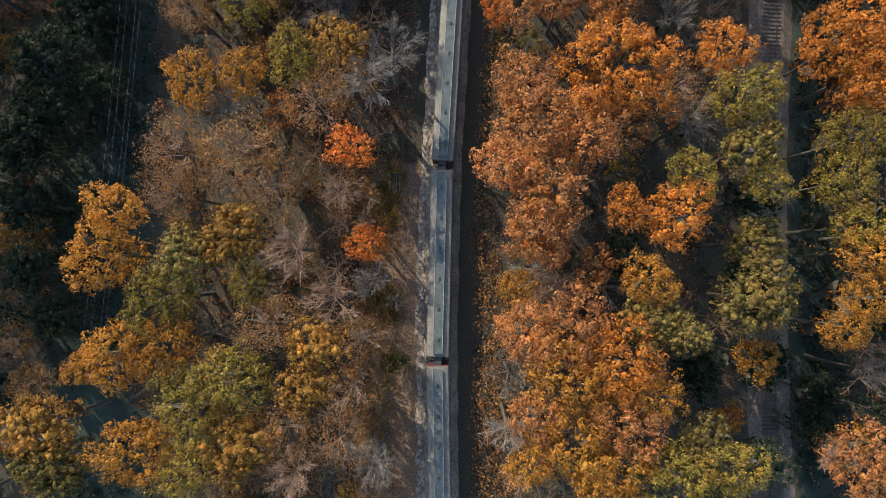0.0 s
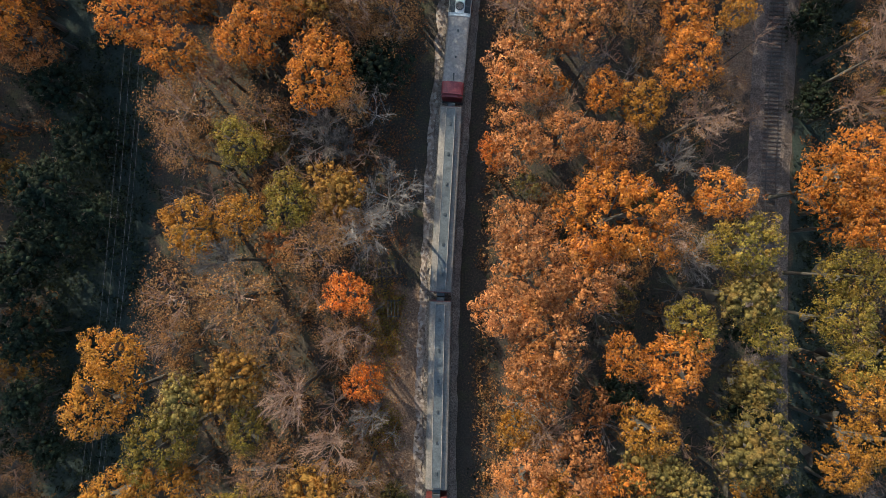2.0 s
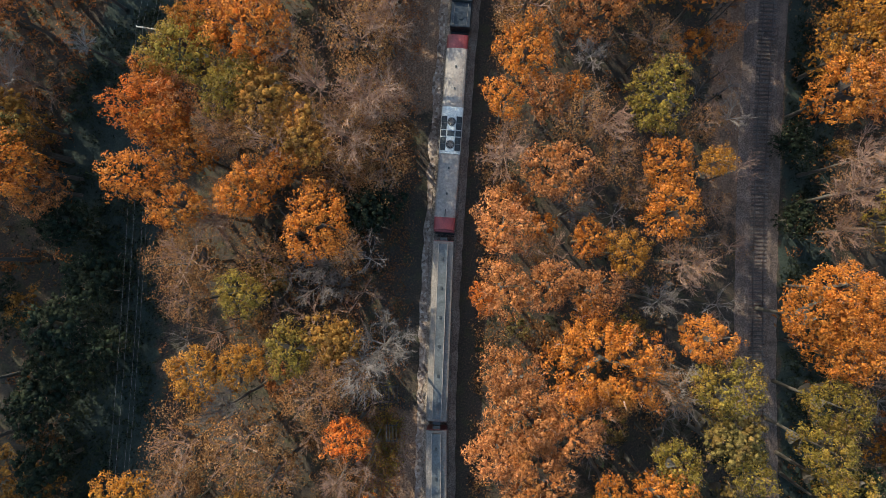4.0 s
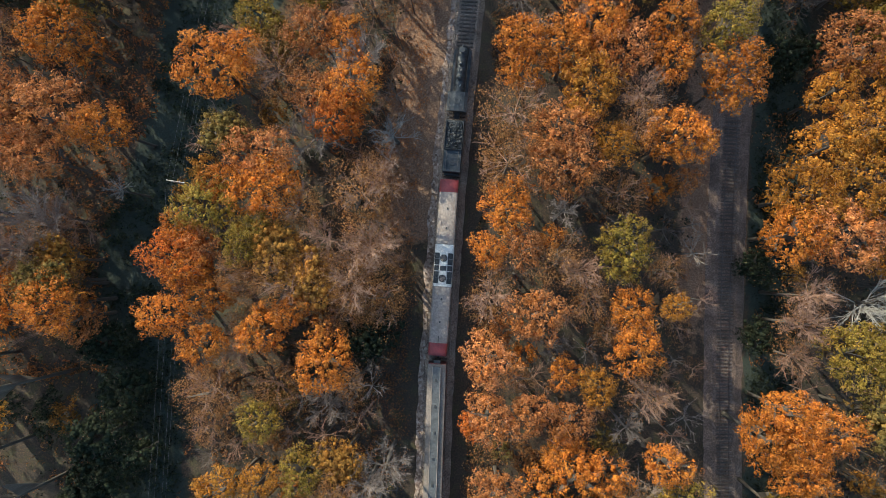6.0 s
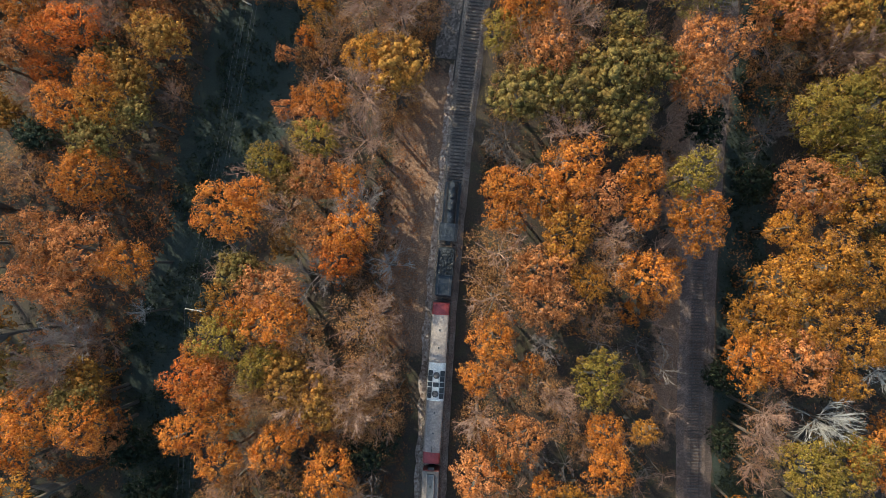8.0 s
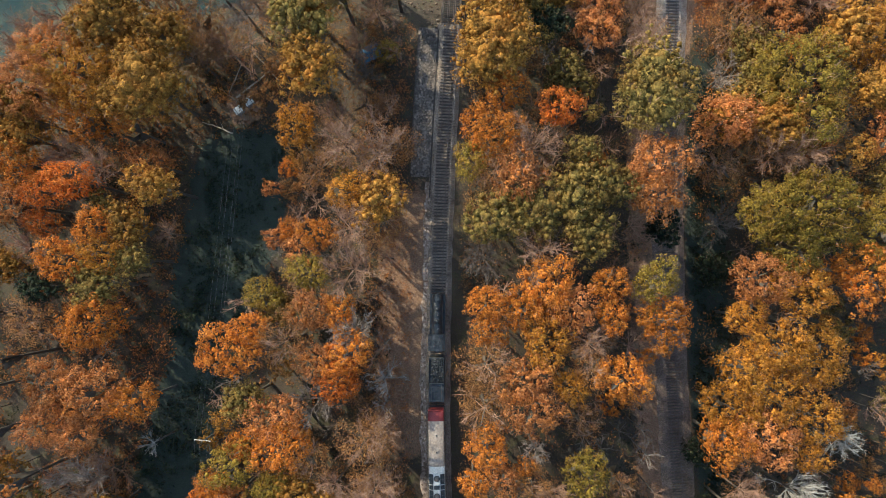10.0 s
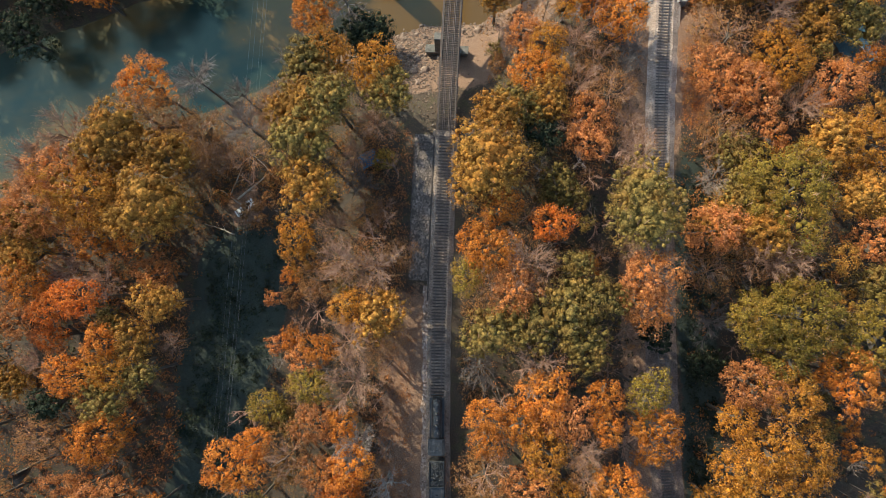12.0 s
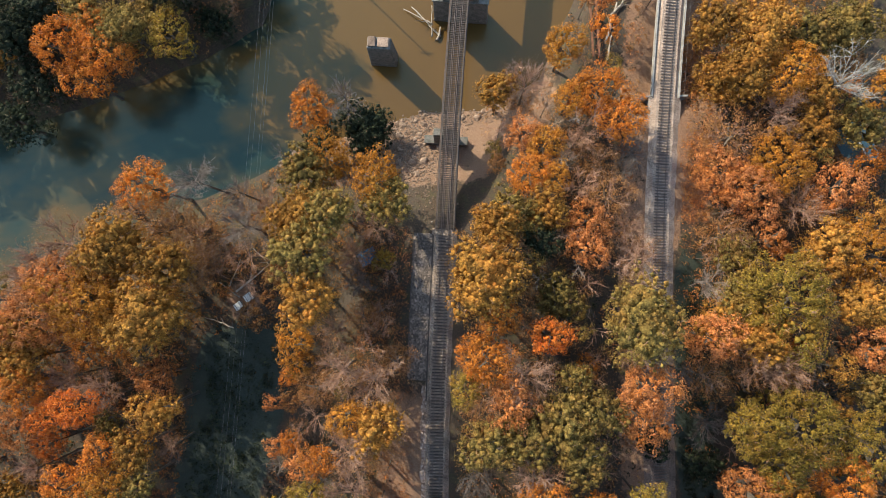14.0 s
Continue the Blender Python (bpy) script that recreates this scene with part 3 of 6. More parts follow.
def steam_locomotive():
    y = 83.8
    root = thing("steam_locomotive", "black steam locomotive with rounded boiler, standing on the rails", "locomotive", at=(track_x(y), y, RAIL_TOP), turn=heading(y))
    boiler = part("boiler", cyl_bm(0.95, 6.6, (0, 1.5, 2.45), (90, 0, 0), 28), BLACK_IRON, root, "black rounded boiler")
    for k in range(5):
        part("boiler_band", cyl_bm(0.972, 0.07, (0, -1.5 + k * 1.25, 2.45), (90, 0, 0), 28), GRILLE, boiler)
    part("smokebox", cyl_bm(1.0, 1.3, (0, 4.95, 2.45), (90, 0, 0), 28), BLACK_IRON, root)
    bm = cyl_bm(0.8, 0.14, (0, 5.65, 2.45), (90, 0, 0), 24)
    add_cyl(bm, 0.2, 0.25, (0, 5.75, 2.45), (90, 0, 0), 12)
    part("smokebox_door", bm, BLACK_IRON, root)
    bm = cyl_bm(0.27, 0.75, (0, 4.9, 3.7), (0, 0, 0), 18, 0.36)
    add_cyl(bm, 0.40, 0.09, (0, 4.9, 4.06), (0, 0, 0), 18)
    part("smokestack", bm, BLACK_IRON, root, "black flared smokestack")
    for yy, r in ((2.9, 0.36), (0.6, 0.42)):
        bm = bmesh.new()
        bmesh.ops.create_uvsphere(bm, u_segments=16, v_segments=10, radius=r, matrix=pose(0, yy, 3.55) @ Matrix.Diagonal((1, 1, 0.8, 1)))
        add_cyl(bm, r, 0.5, (0, yy, 3.35), (0, 0, 0), 16)
        part("steam_dome", bm, BLACK_IRON, root)
    part("bell", cyl_bm(0.08, 0.3, (0.1, 1.8, 3.62), (0, 0, 0), 12, 0.16), RAIL_HEAD, root, "small bright bell")
    bm = bmesh.new()
    add_cyl(bm, 0.045, 0.3, (0.25, -0.6, 3.65), (0, 0, 0), 8)
    add_cyl(bm, 0.045, 0.24, (0.12, -0.75, 3.63), (0, 0, 0), 8)
    part("whistle", bm, WHITE_PAINT, root, "pale metal whistle")
    for sx in (-1, 1):
        part("running_board", box_bm((0.62, 8.2, 0.07), (sx * 1.12, 1.6, 1.75), bevel=0.02), GRILLE, root)
        part("handrail", cyl_bm(0.025, 6.2, (sx * 1.0, 1.4, 2.85), (90, 0, 0), 6), RAIL_HEAD, root)
        part("cylinder", cyl_bm(0.36, 1.1, (sx * 1.08, 4.6, 0.85), (90, 0, 0), 16), BLACK_IRON, root)
        part("side_rod", box_bm((0.07, 4.2, 0.14), (sx * 0.95, 1.4, 0.62)), RAIL_HEAD, root)
        part("air_tank", cyl_bm(0.2, 1.6, (sx * 1.15, 0.4, 1.45), (90, 0, 0), 12), BLACK_IRON, root)
    for yy in (-0.6, 1.0, 2.6):
        wheelset_parts(root, yy, 0.72, BLACK_IRON)
    for yy in (4.1, 5.4):
        wheelset_parts(root, yy, 0.42, BLACK_IRON)
    part("frame", box_bm((0.9, 11.4, 0.4), (0, 0.2, 1.15), bevel=0.05), BLACK_IRON, root)
    cab = part("cab", box_bm((2.85, 2.5, 2.1), (0, -3.2, 2.65), bevel=0.06), BLACK_IRON, root)
    v, f = sweep([(0, -4.85, 3.7), (0, -1.75, 3.7)], [(-1.6, -0.06), (1.6, -0.06), (1.6, 0.0), (1.1, 0.22), (0.4, 0.33), (-0.4, 0.33), (-1.1, 0.22), (-1.6, 0.0)])
    roof = part("cab_roof", mesh_of("cab_roof", v, f), BLACK_IRON, root, "dark curved cab roof")
    part("roof_hatch", box_bm((0.9, 0.8, 0.09), (0, -3.4, 4.06), bevel=0.02), GRILLE, roof)
    for sx in (-1, 1):
        part("cab_window", box_bm((0.05, 1.0, 0.6), (sx * 1.43, -3.2, 3.1)), GRILLE, cab)
    bm = bmesh.new()
    for k in range(7):
        add_box(bm, (0.06, 0.7, 0.06), ((k - 3) * 0.3, 6.5, 0.5), (35, 0, (3 - k) * 9))
    add_box(bm, (2.4, 0.14, 0.3), (0, 6.15, 0.95), bevel=0.03)
    part("pilot", bm, BLACK_IRON, root, "slatted cowcatcher with buffer beam")
    part("headlamp", cyl_bm(0.19, 0.3, (0, 5.72, 3.45), (90, 0, 0), 14), BLACK_IRON, root)
    return root


def tender():
    y = 73.6
    root = thing("tender", "black coal tender behind the steam locomotive", "tender", at=(track_x(y), y, RAIL_TOP), turn=heading(y))
    part("underframe", box_bm((2.5, 8.8, 0.3), (0, 0, 1.1), bevel=0.04), BLACK_IRON, root)
    bm = box_bm((2.95, 8.4, 1.9), (0, 0, 2.2), bevel=0.12)
    part("water_tank", bm, BLACK_IRON, root, "riveted black water tank")
    for sx in (-1.38, 1.38):
        part("coal_board", box_bm((0.07, 4.6, 0.6), (sx, 1.7, 3.42), bevel=0.02), BLACK_IRON, root)
    part("coal_board", box_bm((2.7, 0.07, 0.6), (0, -0.6, 3.42), bevel=0.02), BLACK_IRON, root)
    rnd = random.Random(3)
    bm = bmesh.new()
    for _ in range(150):
        s = rnd.uniform(0.14, 0.34)
        x, yy = rnd.uniform(-1.2, 1.2), rnd.uniform(-0.4, 3.8)
        add_box(bm, (s, s * 1.2, s), (x, yy, 3.22 + 0.35 * (1 - abs(x) / 1.3)), (rnd.uniform(0, 90), rnd.uniform(0, 90), rnd.uniform(0, 90)))
    tagged(part("coal", bm, COAL, root, "heap of black coal"), kind="stuff")
    part("filler_hatch", cyl_bm(0.45, 0.16, (0, -2.7, 3.2), (0, 0, 0), 18), GRILLE, root)
    for sx in (-0.95, 0.95):
        part("tank_rail", cyl_bm(0.03, 3.2, (sx, -2.4, 3.4), (90, 0, 0), 6), RAIL_HEAD, root)
    part("rear_beam", box_bm((2.6, 0.14, 0.4), (0, -4.4, 1.05), bevel=0.03), BLACK_IRON, root)
    for yy in (-3.2, -1.9, 1.9, 3.2):
        wheelset_parts(root, yy, 0.45, BLACK_IRON)
    return root


def roof_section(w, h0, h1, n=10):
    pts = [(-w, h0 - 0.12), (w, h0 - 0.12)]
    for k in range(n + 1):
        t = math.pi * k / n
        pts.append((w * math.cos(t), h0 + (h1 - h0) * math.sin(t) ** 0.8))
    return pts


def passenger_unit():
    y = 54.3
    root = thing("railcar", "long grey-roofed railcar with dark red ends and white fan housing", "railcar", at=(track_x(y), y, RAIL_TOP), turn=heading(y))
    w = 1.5
    body = part("body", box_bm((2.96, 27.2, 2.5), (0, 0, 2.3), bevel=0.05), GREY_ROOF, root, "grey painted car side")
    for sx in (-1, 1):
        for k in range(14):
            if k in (6, 7):
                continue
            part("window", box_bm((0.05, 1.1, 0.75), (sx * 1.485, -12.0 + k * 1.85, 2.75), bevel=0.01), GRILLE, body)
    for y0, y1, mat, lab in ((-13.6, -11.9, RED_PAINT, "dark red roof end"), (-11.9, -3.0, GREY_ROOF, "long grey roof"), (3.6, 11.9, GREY_ROOF, "long grey roof"), (11.9, 13.6, RED_PAINT, "dark red roof end")):
        v, f = sweep([(0, y0 + (y1 - y0) * k / 4, 0) for k in range(5)], roof_section(w, 3.5, 3.95))
        part("roof", mesh_of("roof", v, f), mat, root, lab)
    v, f = sweep([(0, -3.0, 0), (0, -2.7, 0), (0, 2.6, 0), (0, 3.6, 0)], roof_section(w + 0.02, 3.5, 4.02))
    housing = part("fan_housing", mesh_of("fan_housing", v, f), WHITE_PAINT, root, "white painted cooling fan housing")
    part("housing_spine", box_bm((1.2, 5.2, 0.14), (0, -0.15, 4.02), bevel=0.04), WHITE_PAINT, housing)
    for yy in (-1.75, 1.45):
        fan = part("fan", cyl_bm(0.56, 0.1, (0, yy, 4.13), (0, 0, 0), 28), GRILLE, root, "round dark roof fan under a guard")
        for k in range(10):
            part("blade", box_bm((0.36, 0.11, 0.02), (0.3 * math.cos(k * 0.628), yy + 0.3 * math.sin(k * 0.628), 4.2), (25, 0, math.degrees(k * 0.628))), GREY_ROOF, fan)
        part("hub", cyl_bm(0.11, 0.08, (0, yy, 4.2), (0, 0, 0), 12), GREY_ROOF, fan)
        bm = bmesh.new()
        for r in (0.58, 0.4, 0.22):
            for k in range(24):
                a0, a1 = 2 * math.pi * k / 24, 2 * math.pi * (k + 1) / 24
                mid = (a0 + a1) / 2
                add_box(bm, (2 * r * math.sin(math.pi / 24) + 0.02, 0.03, 0.03), (r * math.cos(mid), yy + r * math.sin(mid), 4.24), (0, 0, math.degrees(mid) + 90))
        part("fan_guard", bm, RAIL_HEAD, fan)
    part("exhaust_box", box_bm((1.0, 0.75, 0.16), (0, -0.15, 4.1), bevel=0.02), GRILLE, root)
    for sx in (-1, 1):
        for yy in (-2.1, -1.15, -0.15, 0.85, 1.8):
            grille = part("side_grille", box_bm((0.80, 0.92 if yy != -0.15 else 0.8, 0.05), (sx * 1.04, yy, 3.955), (0, sx * 17, 0), bevel=0.01), GRILLE, root, "dark louvred roof grille")
            for k in range(6):
                part("louvre", box_bm((0.76, 0.025, 0.03), (sx * 1.04, yy - 0.33 + k * 0.13, 3.985), (0, sx * 17, 0)), BLACK_IRON, grille)
    for yy in (9.3, 6.2, -5.0, -8.6):
        part("roof_vent", box_bm((0.22, 0.3, 0.14), (0.05, yy, 3.99), bevel=0.02), GRILLE, root)
    bm = cyl_bm(0.05, 1.0, (0, -11.3, 4.05), (90, 0, 0), 8)
    add_cyl(bm, 0.1, 0.12, (0, -10.9, 4.02), (0, 0, 0), 10)
    part("horn", bm, GRILLE, root)
    for end in (-1, 1):
        v, f = sweep([(0, end * 13.55, 0), (0, end * 13.95, 0)], [(-1.42, 1.0), (1.42, 1.0), (1.42, 3.35), (0.8, 3.6), (-0.8, 3.6), (-1.42, 3.35)])
        part("end_wall", mesh_of("end_wall", v, f), RED_PAINT, root, "dark red end wall")
        part("end_sill", box_bm((2.9, 0.25, 0.25), (0, end * 14.05, 1.05), bevel=0.03), GRILLE, root)
        part("coupler", box_bm((0.3, 0.7, 0.3), (0, end * 14.35, 0.85), bevel=0.05), GRILLE, root)
        for sx in (-1, 1):
            part("grab_rail", cyl_bm(0.025, 1.6, (sx * 1.3, end * 14.08, 1.9), (0, 0, 0), 6), RAIL_HEAD, root)
        bm = bmesh.new()
        add_box(bm, (2.2, 3.4, 0.35), (0, end * 9.6, 0.72), bevel=0.04)
        part("bogie", bm, GRILLE, root)
        for yy in (8.4, 10.8):
            wheelset_parts(root, end * yy, 0.45, GRILLE)
    part("underframe", box_bm((2.4, 13.0, 0.7), (0, 0, 0.85), bevel=0.05), GRILLE, root)
    return root


COACH_ROOF = surface("coach_roof_grey", (0.155, 0.119, 0.096), (0.228, 0.18, 0.149), 0.4, 0.7, fine=4, bump=0.15, stain=(0.115, 0.10, 0.086))
COACH_DECK = surface("clerestory_dark", (0.06, 0.06, 0.062), (0.11, 0.11, 0.112), 0.5, 0.7, fine=5, bump=0.15, stain=(0.045, 0.045, 0.046))
COACH_SIDE = surface("coach_side_red", (0.11, 0.026, 0.024), (0.17, 0.038, 0.034), 0.6, 0.5, fine=7, bump=0.1)


def coach(y):
    """A passenger coach with a raised clerestory along its roof."""
    root = thing("passenger_coach", "grey-roofed passenger coach with a dark raised clerestory, standing on the rails", "railway coach", "passenger coaches", at=(track_x(y), y, RAIL_TOP), turn=heading(y))
    half = 12.5
    body = part("body", box_bm((2.92, 2 * half, 2.45), (0, 0, 2.25), bevel=0.05), COACH_SIDE, root, "dark red coach side")
    for sx in (-1, 1):
        for k in range(15):
            part("window", box_bm((0.05, 0.95, 0.8), (sx * 1.465, -10.6 + k * 1.515, 2.75), bevel=0.01), GRILLE, body)
    v, f = sweep([(0, -half + 2 * half * k / 6, 0) for k in range(7)], roof_section(1.49, 3.42, 3.78))
    roof = part("roof", mesh_of("roof", v, f), COACH_ROOF, root, "long weathered grey roof")
    for k in range(9):
        v, f = sweep([(0, -10.8 + k * 2.7, 0), (0, -10.76 + k * 2.7, 0)], roof_section(1.5, 3.43, 3.795))
        part("roof_seam", mesh_of("roof_seam", v, f), COACH_ROOF, roof)
    raised = part("clerestory", box_bm((1.24, 2 * half - 0.7, 0.42), (0, 0, 3.9), bevel=0.05), COACH_DECK, root, "dark raised clerestory deck")
    for sx in (-1, 1):
        part("clerestory_edge", box_bm((0.09, 2 * half - 0.7, 0.06), (sx * 0.62, 0, 4.13), bevel=0.015), GREY_ROOF, raised, "pale moulding along the clerestory")
        for k in range(12):
            part("clerestory_light", box_bm((0.04, 1.1, 0.2), (sx * 0.63, -10.8 + k * 1.96, 3.95)), GRILLE, raised)
    for k in range(6):
        part("roof_vent", box_bm((0.3, 0.42, 0.16), (0, -10.2 + k * 4.05, 4.18), bevel=0.03), GRILLE, root)
    for end in (-1, 1):
        part("end_wall", box_bm((2.8, 0.12, 2.5), (0, end * (half + 0.05), 2.25), bevel=0.02), COACH_SIDE, root)
        part("gangway", box_bm((1.1, 0.55, 2.2), (0, end * (half + 0.33), 2.3), bevel=0.06), GRILLE, root, "dark folded gangway")
        part("coupler", box_bm((0.3, 0.6, 0.3), (0, end * (half + 0.45), 0.85), bevel=0.05), GRILLE, root)
        part("bogie", box_bm((2.2, 3.4, 0.35), (0, end * 8.9, 0.72), bevel=0.04), GRILLE, root)
        for yy in (7.7, 10.1):
            wheelset_parts(root, end * yy, 0.45, GRILLE)
    part("underframe", box_bm((2.4, 12.0, 0.6), (0, 0, 0.85), bevel=0.05), GRILLE, root)
    return root


steam_locomotive()
tender()
passenger_unit()
first_coach = coach(26.6)
for yy in (0.3, -26.0):
    copy_thing(first_coach, pose(track_x(yy), yy, RAIL_TOP, 0, 0, heading(yy)))

# ---- the main bridge, its piers, the branch bridge and the river's bank ----
MB0, MB1 = 142.2, 236.0
main_bridge = thing("railway_bridge", "dark steel deck-girder railway bridge over the river", "bridge", kind="structure")
for side in (-1.05, 1.05):
    v, f = sweep(line_points(track_x, lambda y: 0.42, MB0, MB1, 4.0, side), [(-0.24, -1.95), (0.24, -1.95), (0.24, -1.88), (0.03, -1.88), (0.03, -0.07), (0.24, -0.07), (0.24, 0.0), (-0.24, 0.0), (-0.24, -0.07), (-0.03, -0.07), (-0.03, -1.88), (-0.24, -1.88)])
    part("girder", mesh_of("girder", v, f), GIRDER, main_bridge, "riveted dark steel plate girder")
for side in (-1.72, 1.72):
    v, f = sweep(line_points(track_x, lambda y: 0.74, MB0, MB1, 4.0, side), [(-0.14, 0.0), (0.14, 0.0), (0.14, 0.16), (-0.14, 0.16)])
    part("guard_timber", mesh_of("guard_timber", v, f), TIMBER, main_bridge, "weathered guard timber")
for side in (-0.42, 0.42):
    v, f = sweep(line_points(track_x, lambda y: main_z(y) + 0.1, MB0, MB1, 3.0, side), RAIL)
    part("guard_rail", mesh_of("guard_rail", v, f), RAIL_STEEL, main_bridge)
for side in (-1.95, 1.95):
    v, f = sweep(line_points(track_x, lambda y: 0.6, MB0, MB1, 3.0, side), [(-0.09, 0), (0.09, 0), (0.09, 0.06), (-0.09, 0.06)])
    part("edge_walk", mesh_of("edge_walk", v, f), GIRDER, main_bridge)
    for k in range(32):
        yy = MB0 + 1 + k * 2.9
        part("bracket", box_bm((0.1, 0.1, 0.5), (track_x(yy) + side * 0.96, yy - side * 0.2, 0.36), (0, side * 18, 0)), GIRDER, main_bridge)
for k in range(16):
    yy = MB0 + 2 + k * 5.8
    bm = bmesh.new()
    for s in (-1, 1):
        add_box(bm, (2.6, 0.09, 0.09), (track_x(yy), yy, -0.55), (0, s * 32, heading(yy)))
    part("cross_frame", bm, GIRDER, main_bridge)


def pier(name, label, y, low, upper, low_top, foot, mat=CONCRETE, x=None):
    root = thing(name, label, "bridge pier", at=(track_x(y) if x is None else x, y, foot), turn=heading(y), kind="structure")
    h = low_top - foot
    bm = box_bm((low[0], low[1], h), (0, 0, h / 2), bevel=0.12, taper=0.94)
    part("footing", bm, mat, root)
    part("coping", box_bm((low[0] * 0.97 + 0.2, low[1] + 0.1, 0.35), (0, 0, h + 0.17), bevel=0.06), mat, root)
    if upper:
        hu = -1.55 - low_top
        part("shaft", box_bm((upper[0], upper[1], hu), (0, 0, h + 0.35 + hu / 2 - 0.18), bevel=0.1, taper=0.95), mat, root)
    return root


pier("bridge_pier", "stained concrete pier on the sandy bank under the bridge", 162.5, (9.6, 1.7), (5.2, 1.6), -8.6, -14.2, STONE, track_x(162.5) - 1.1)
pier("bridge_pier", "broad concrete pier standing in the river under the bridge", 191.9, (12.5, 2.8), (8.0, 2.4), -4.2, -17.5, STONE)
pier("bridge_pier", "broad concrete pier standing in the river under the bridge", 222.0, (12.5, 2.8), (8.0, 2.4), -4.2, -17.5, STONE)
pier("bridge_abutment", "concrete abutment at the end of the bridge", 142.6, (6.2, 2.6), None, -1.9, -9.0)

# the stub of an older pier in the stream
old = thing("ruined_pier", "broken pale stone pier standing alone in the river", "ruined pier", at=(3.4, 184.2, -17.5), turn=-12)
bm = box_bm((6.4, 3.2, 13.6), (0, 0, 6.8), bevel=0.15, taper=0.8)
rnd = random.Random(6)
part("shaft", bm, STONE, old, "stained masonry shaft")
for sx, hh in ((-1.55, 0.55), (0.95, 0.3)):
    bm = box_bm((1.7 if sx < 0 else 2.6, 2.1, hh), (sx, 0.15, 13.6 + hh / 2), bevel=0.12)
    for v in bm.verts:
        v.co += Vector((rnd.uniform(-0.12, 0.12), rnd.uniform(-0.12, 0.12), rnd.uniform(-0.1, 0.12)))
    part("cap_stone", bm, ROCK, old, "pale broken cap stone")


def driftwood(x, y, z, length, r, turn, tilt, label="bleached bare driftwood log on the bank", branch=2):
    rnd = random.Random(int(x * 31 + y * 17))
    verts, faces = [], []
    path = [Vector((rnd.uniform(-0.15, 0.15), length * (k / 6 - 0.5), rnd.uniform(-0.08, 0.08))) for k in range(7)]
    tube(path, [r * (1.15 - 0.1 * k) for k in range(7)], 8, verts, faces)
    n = len(verts)
    faces.append(tuple(range(8))[::-1])
    faces.append(tuple(range(n - 8, n)))
    for b in range(branch):
        base = path[2 + b]
        d = Vector((rnd.choice((-1, 1)) * 0.8, 0.6, 0.3))
        tube([base, base + d * length * 0.1, base + d * length * 0.2 + Vector((0, 0.2, 0.1))], [r * 0.4, r * 0.3, r * 0.1], 5, verts, faces)
    ob = new("driftwood_log", mesh_of("driftwood_log", verts, faces, LOG, True))
    ob.matrix_basis = pose(x, y, z, tilt, 0, turn)
    return tagged(ob, label, "log", "driftwood")


driftwood(14.0, 191.5, -13.3, 9.5, 0.2, 38, 6)
driftwood(12.3, 192.8, -12.9, 8.0, 0.15, 52, -8)
driftwood(15.4, 191.2, -12.6, 7.0, 0.16, -8, 10)
driftwood(16.6, 188.5, -13.6, 3.2, 0.3, -20, 4, branch=1)
driftwood(54.5, 184.0, -9.0, 9.0, 0.3, -22, 5)
driftwood(55.4, 190.0, -8.8, 7.5, 0.34, -74, 3)
driftwood(57.0, 187.5, -8.7, 6.0, 0.26, -50, 3)
driftwood(53.4, 178.5, -9.0, 5.5, 0.2, -15, 4)
driftwood(56.6, 191.5, -8.6, 6.8, 0.3, 80, 3)

# rusted remains of a girder, lying on the bank beside the branch bridge
frame_root = thing("girder_wreck", "rusted old girder frame lying across the riverbank", "steel frame", at=(50.6, 184.5, -8.4), turn=-4)
for sx in (-0.65, 0.65):
    part("chord", box_bm((0.3, 16.0, 0.45), (sx, 0, 0.3), bevel=0.03), RUST, frame_root)
    part("flange", box_bm((0.46, 16.0, 0.05), (sx, 0, 0.55)), RUST, frame_root)
for k in range(9):
    part("cross_bar", box_bm((1.3, 0.2, 0.25), (0, -7.4 + k * 1.85, 0.3), bevel=0.02), RUST, frame_root)
for k in range(4):
    part("brace", box_bm((0.12, 2.3, 0.12), (0, -6.5 + k * 3.7, 0.42), (0, 0, 32 if k % 2 else -32)), RUST, frame_root)

# branch bridge
bb = thing("branch_bridge", "concrete-decked railway bridge with pale ballast and a side railing", "bridge", kind="structure")
BZ = lambda y: branch_z(y) - 0.15
v, f = sweep(line_points(branch_x, BZ, 164.6, 240, 3.0), [(-3.0, -0.5), (3.0, -0.5), (3.0, 0.0), (-3.0, 0.0)])
part("deck", mesh_of("deck", v, f), CONCRETE, bb, "pale concrete deck")
v, f = sweep(line_points(branch_x, lambda y: branch_z(y) + 0.4, 164.6, 240, 1.5), [(-2.5, -0.55), (2.5, -0.55), (1.9, 0.0), (-1.9, 0.0)])
part("deck_ballast", mesh_of("deck_ballast", v, f), PALE_BALLAST, bb, "pale gravel ballast")
for side in (-2.85, 2.85):
    v, f = sweep(line_points(branch_x, BZ, 164.6, 240, 3.0, side), [(-0.15, 0), (0.15, 0), (0.15, 0.55), (-0.15, 0.55)])
    part("kerb", mesh_of("kerb", v, f), CONCRETE, bb)
for side in (-1.9, 1.9):
    v, f = sweep(line_points(branch_x, lambda y: branch_z(y) - 0.65, 164.8, 240, 4.0, side), [(-0.25, -1.6), (0.25, -1.6), (0.25, 0), (-0.25, 0)])
    part("beam", mesh_of("beam", v, f), GIRDER, bb)
rail_v, rail_f = sweep(line_points(branch_x, lambda y: branch_z(y) + 1.15, 165, 240, 3.0, 3.55), [(-0.03, 0), (0.03, 0), (0.03, 0.06), (-0.03, 0.06)])
part("handrail", mesh_of("handrail", rail_v, rail_f), RAIL_HEAD, bb)
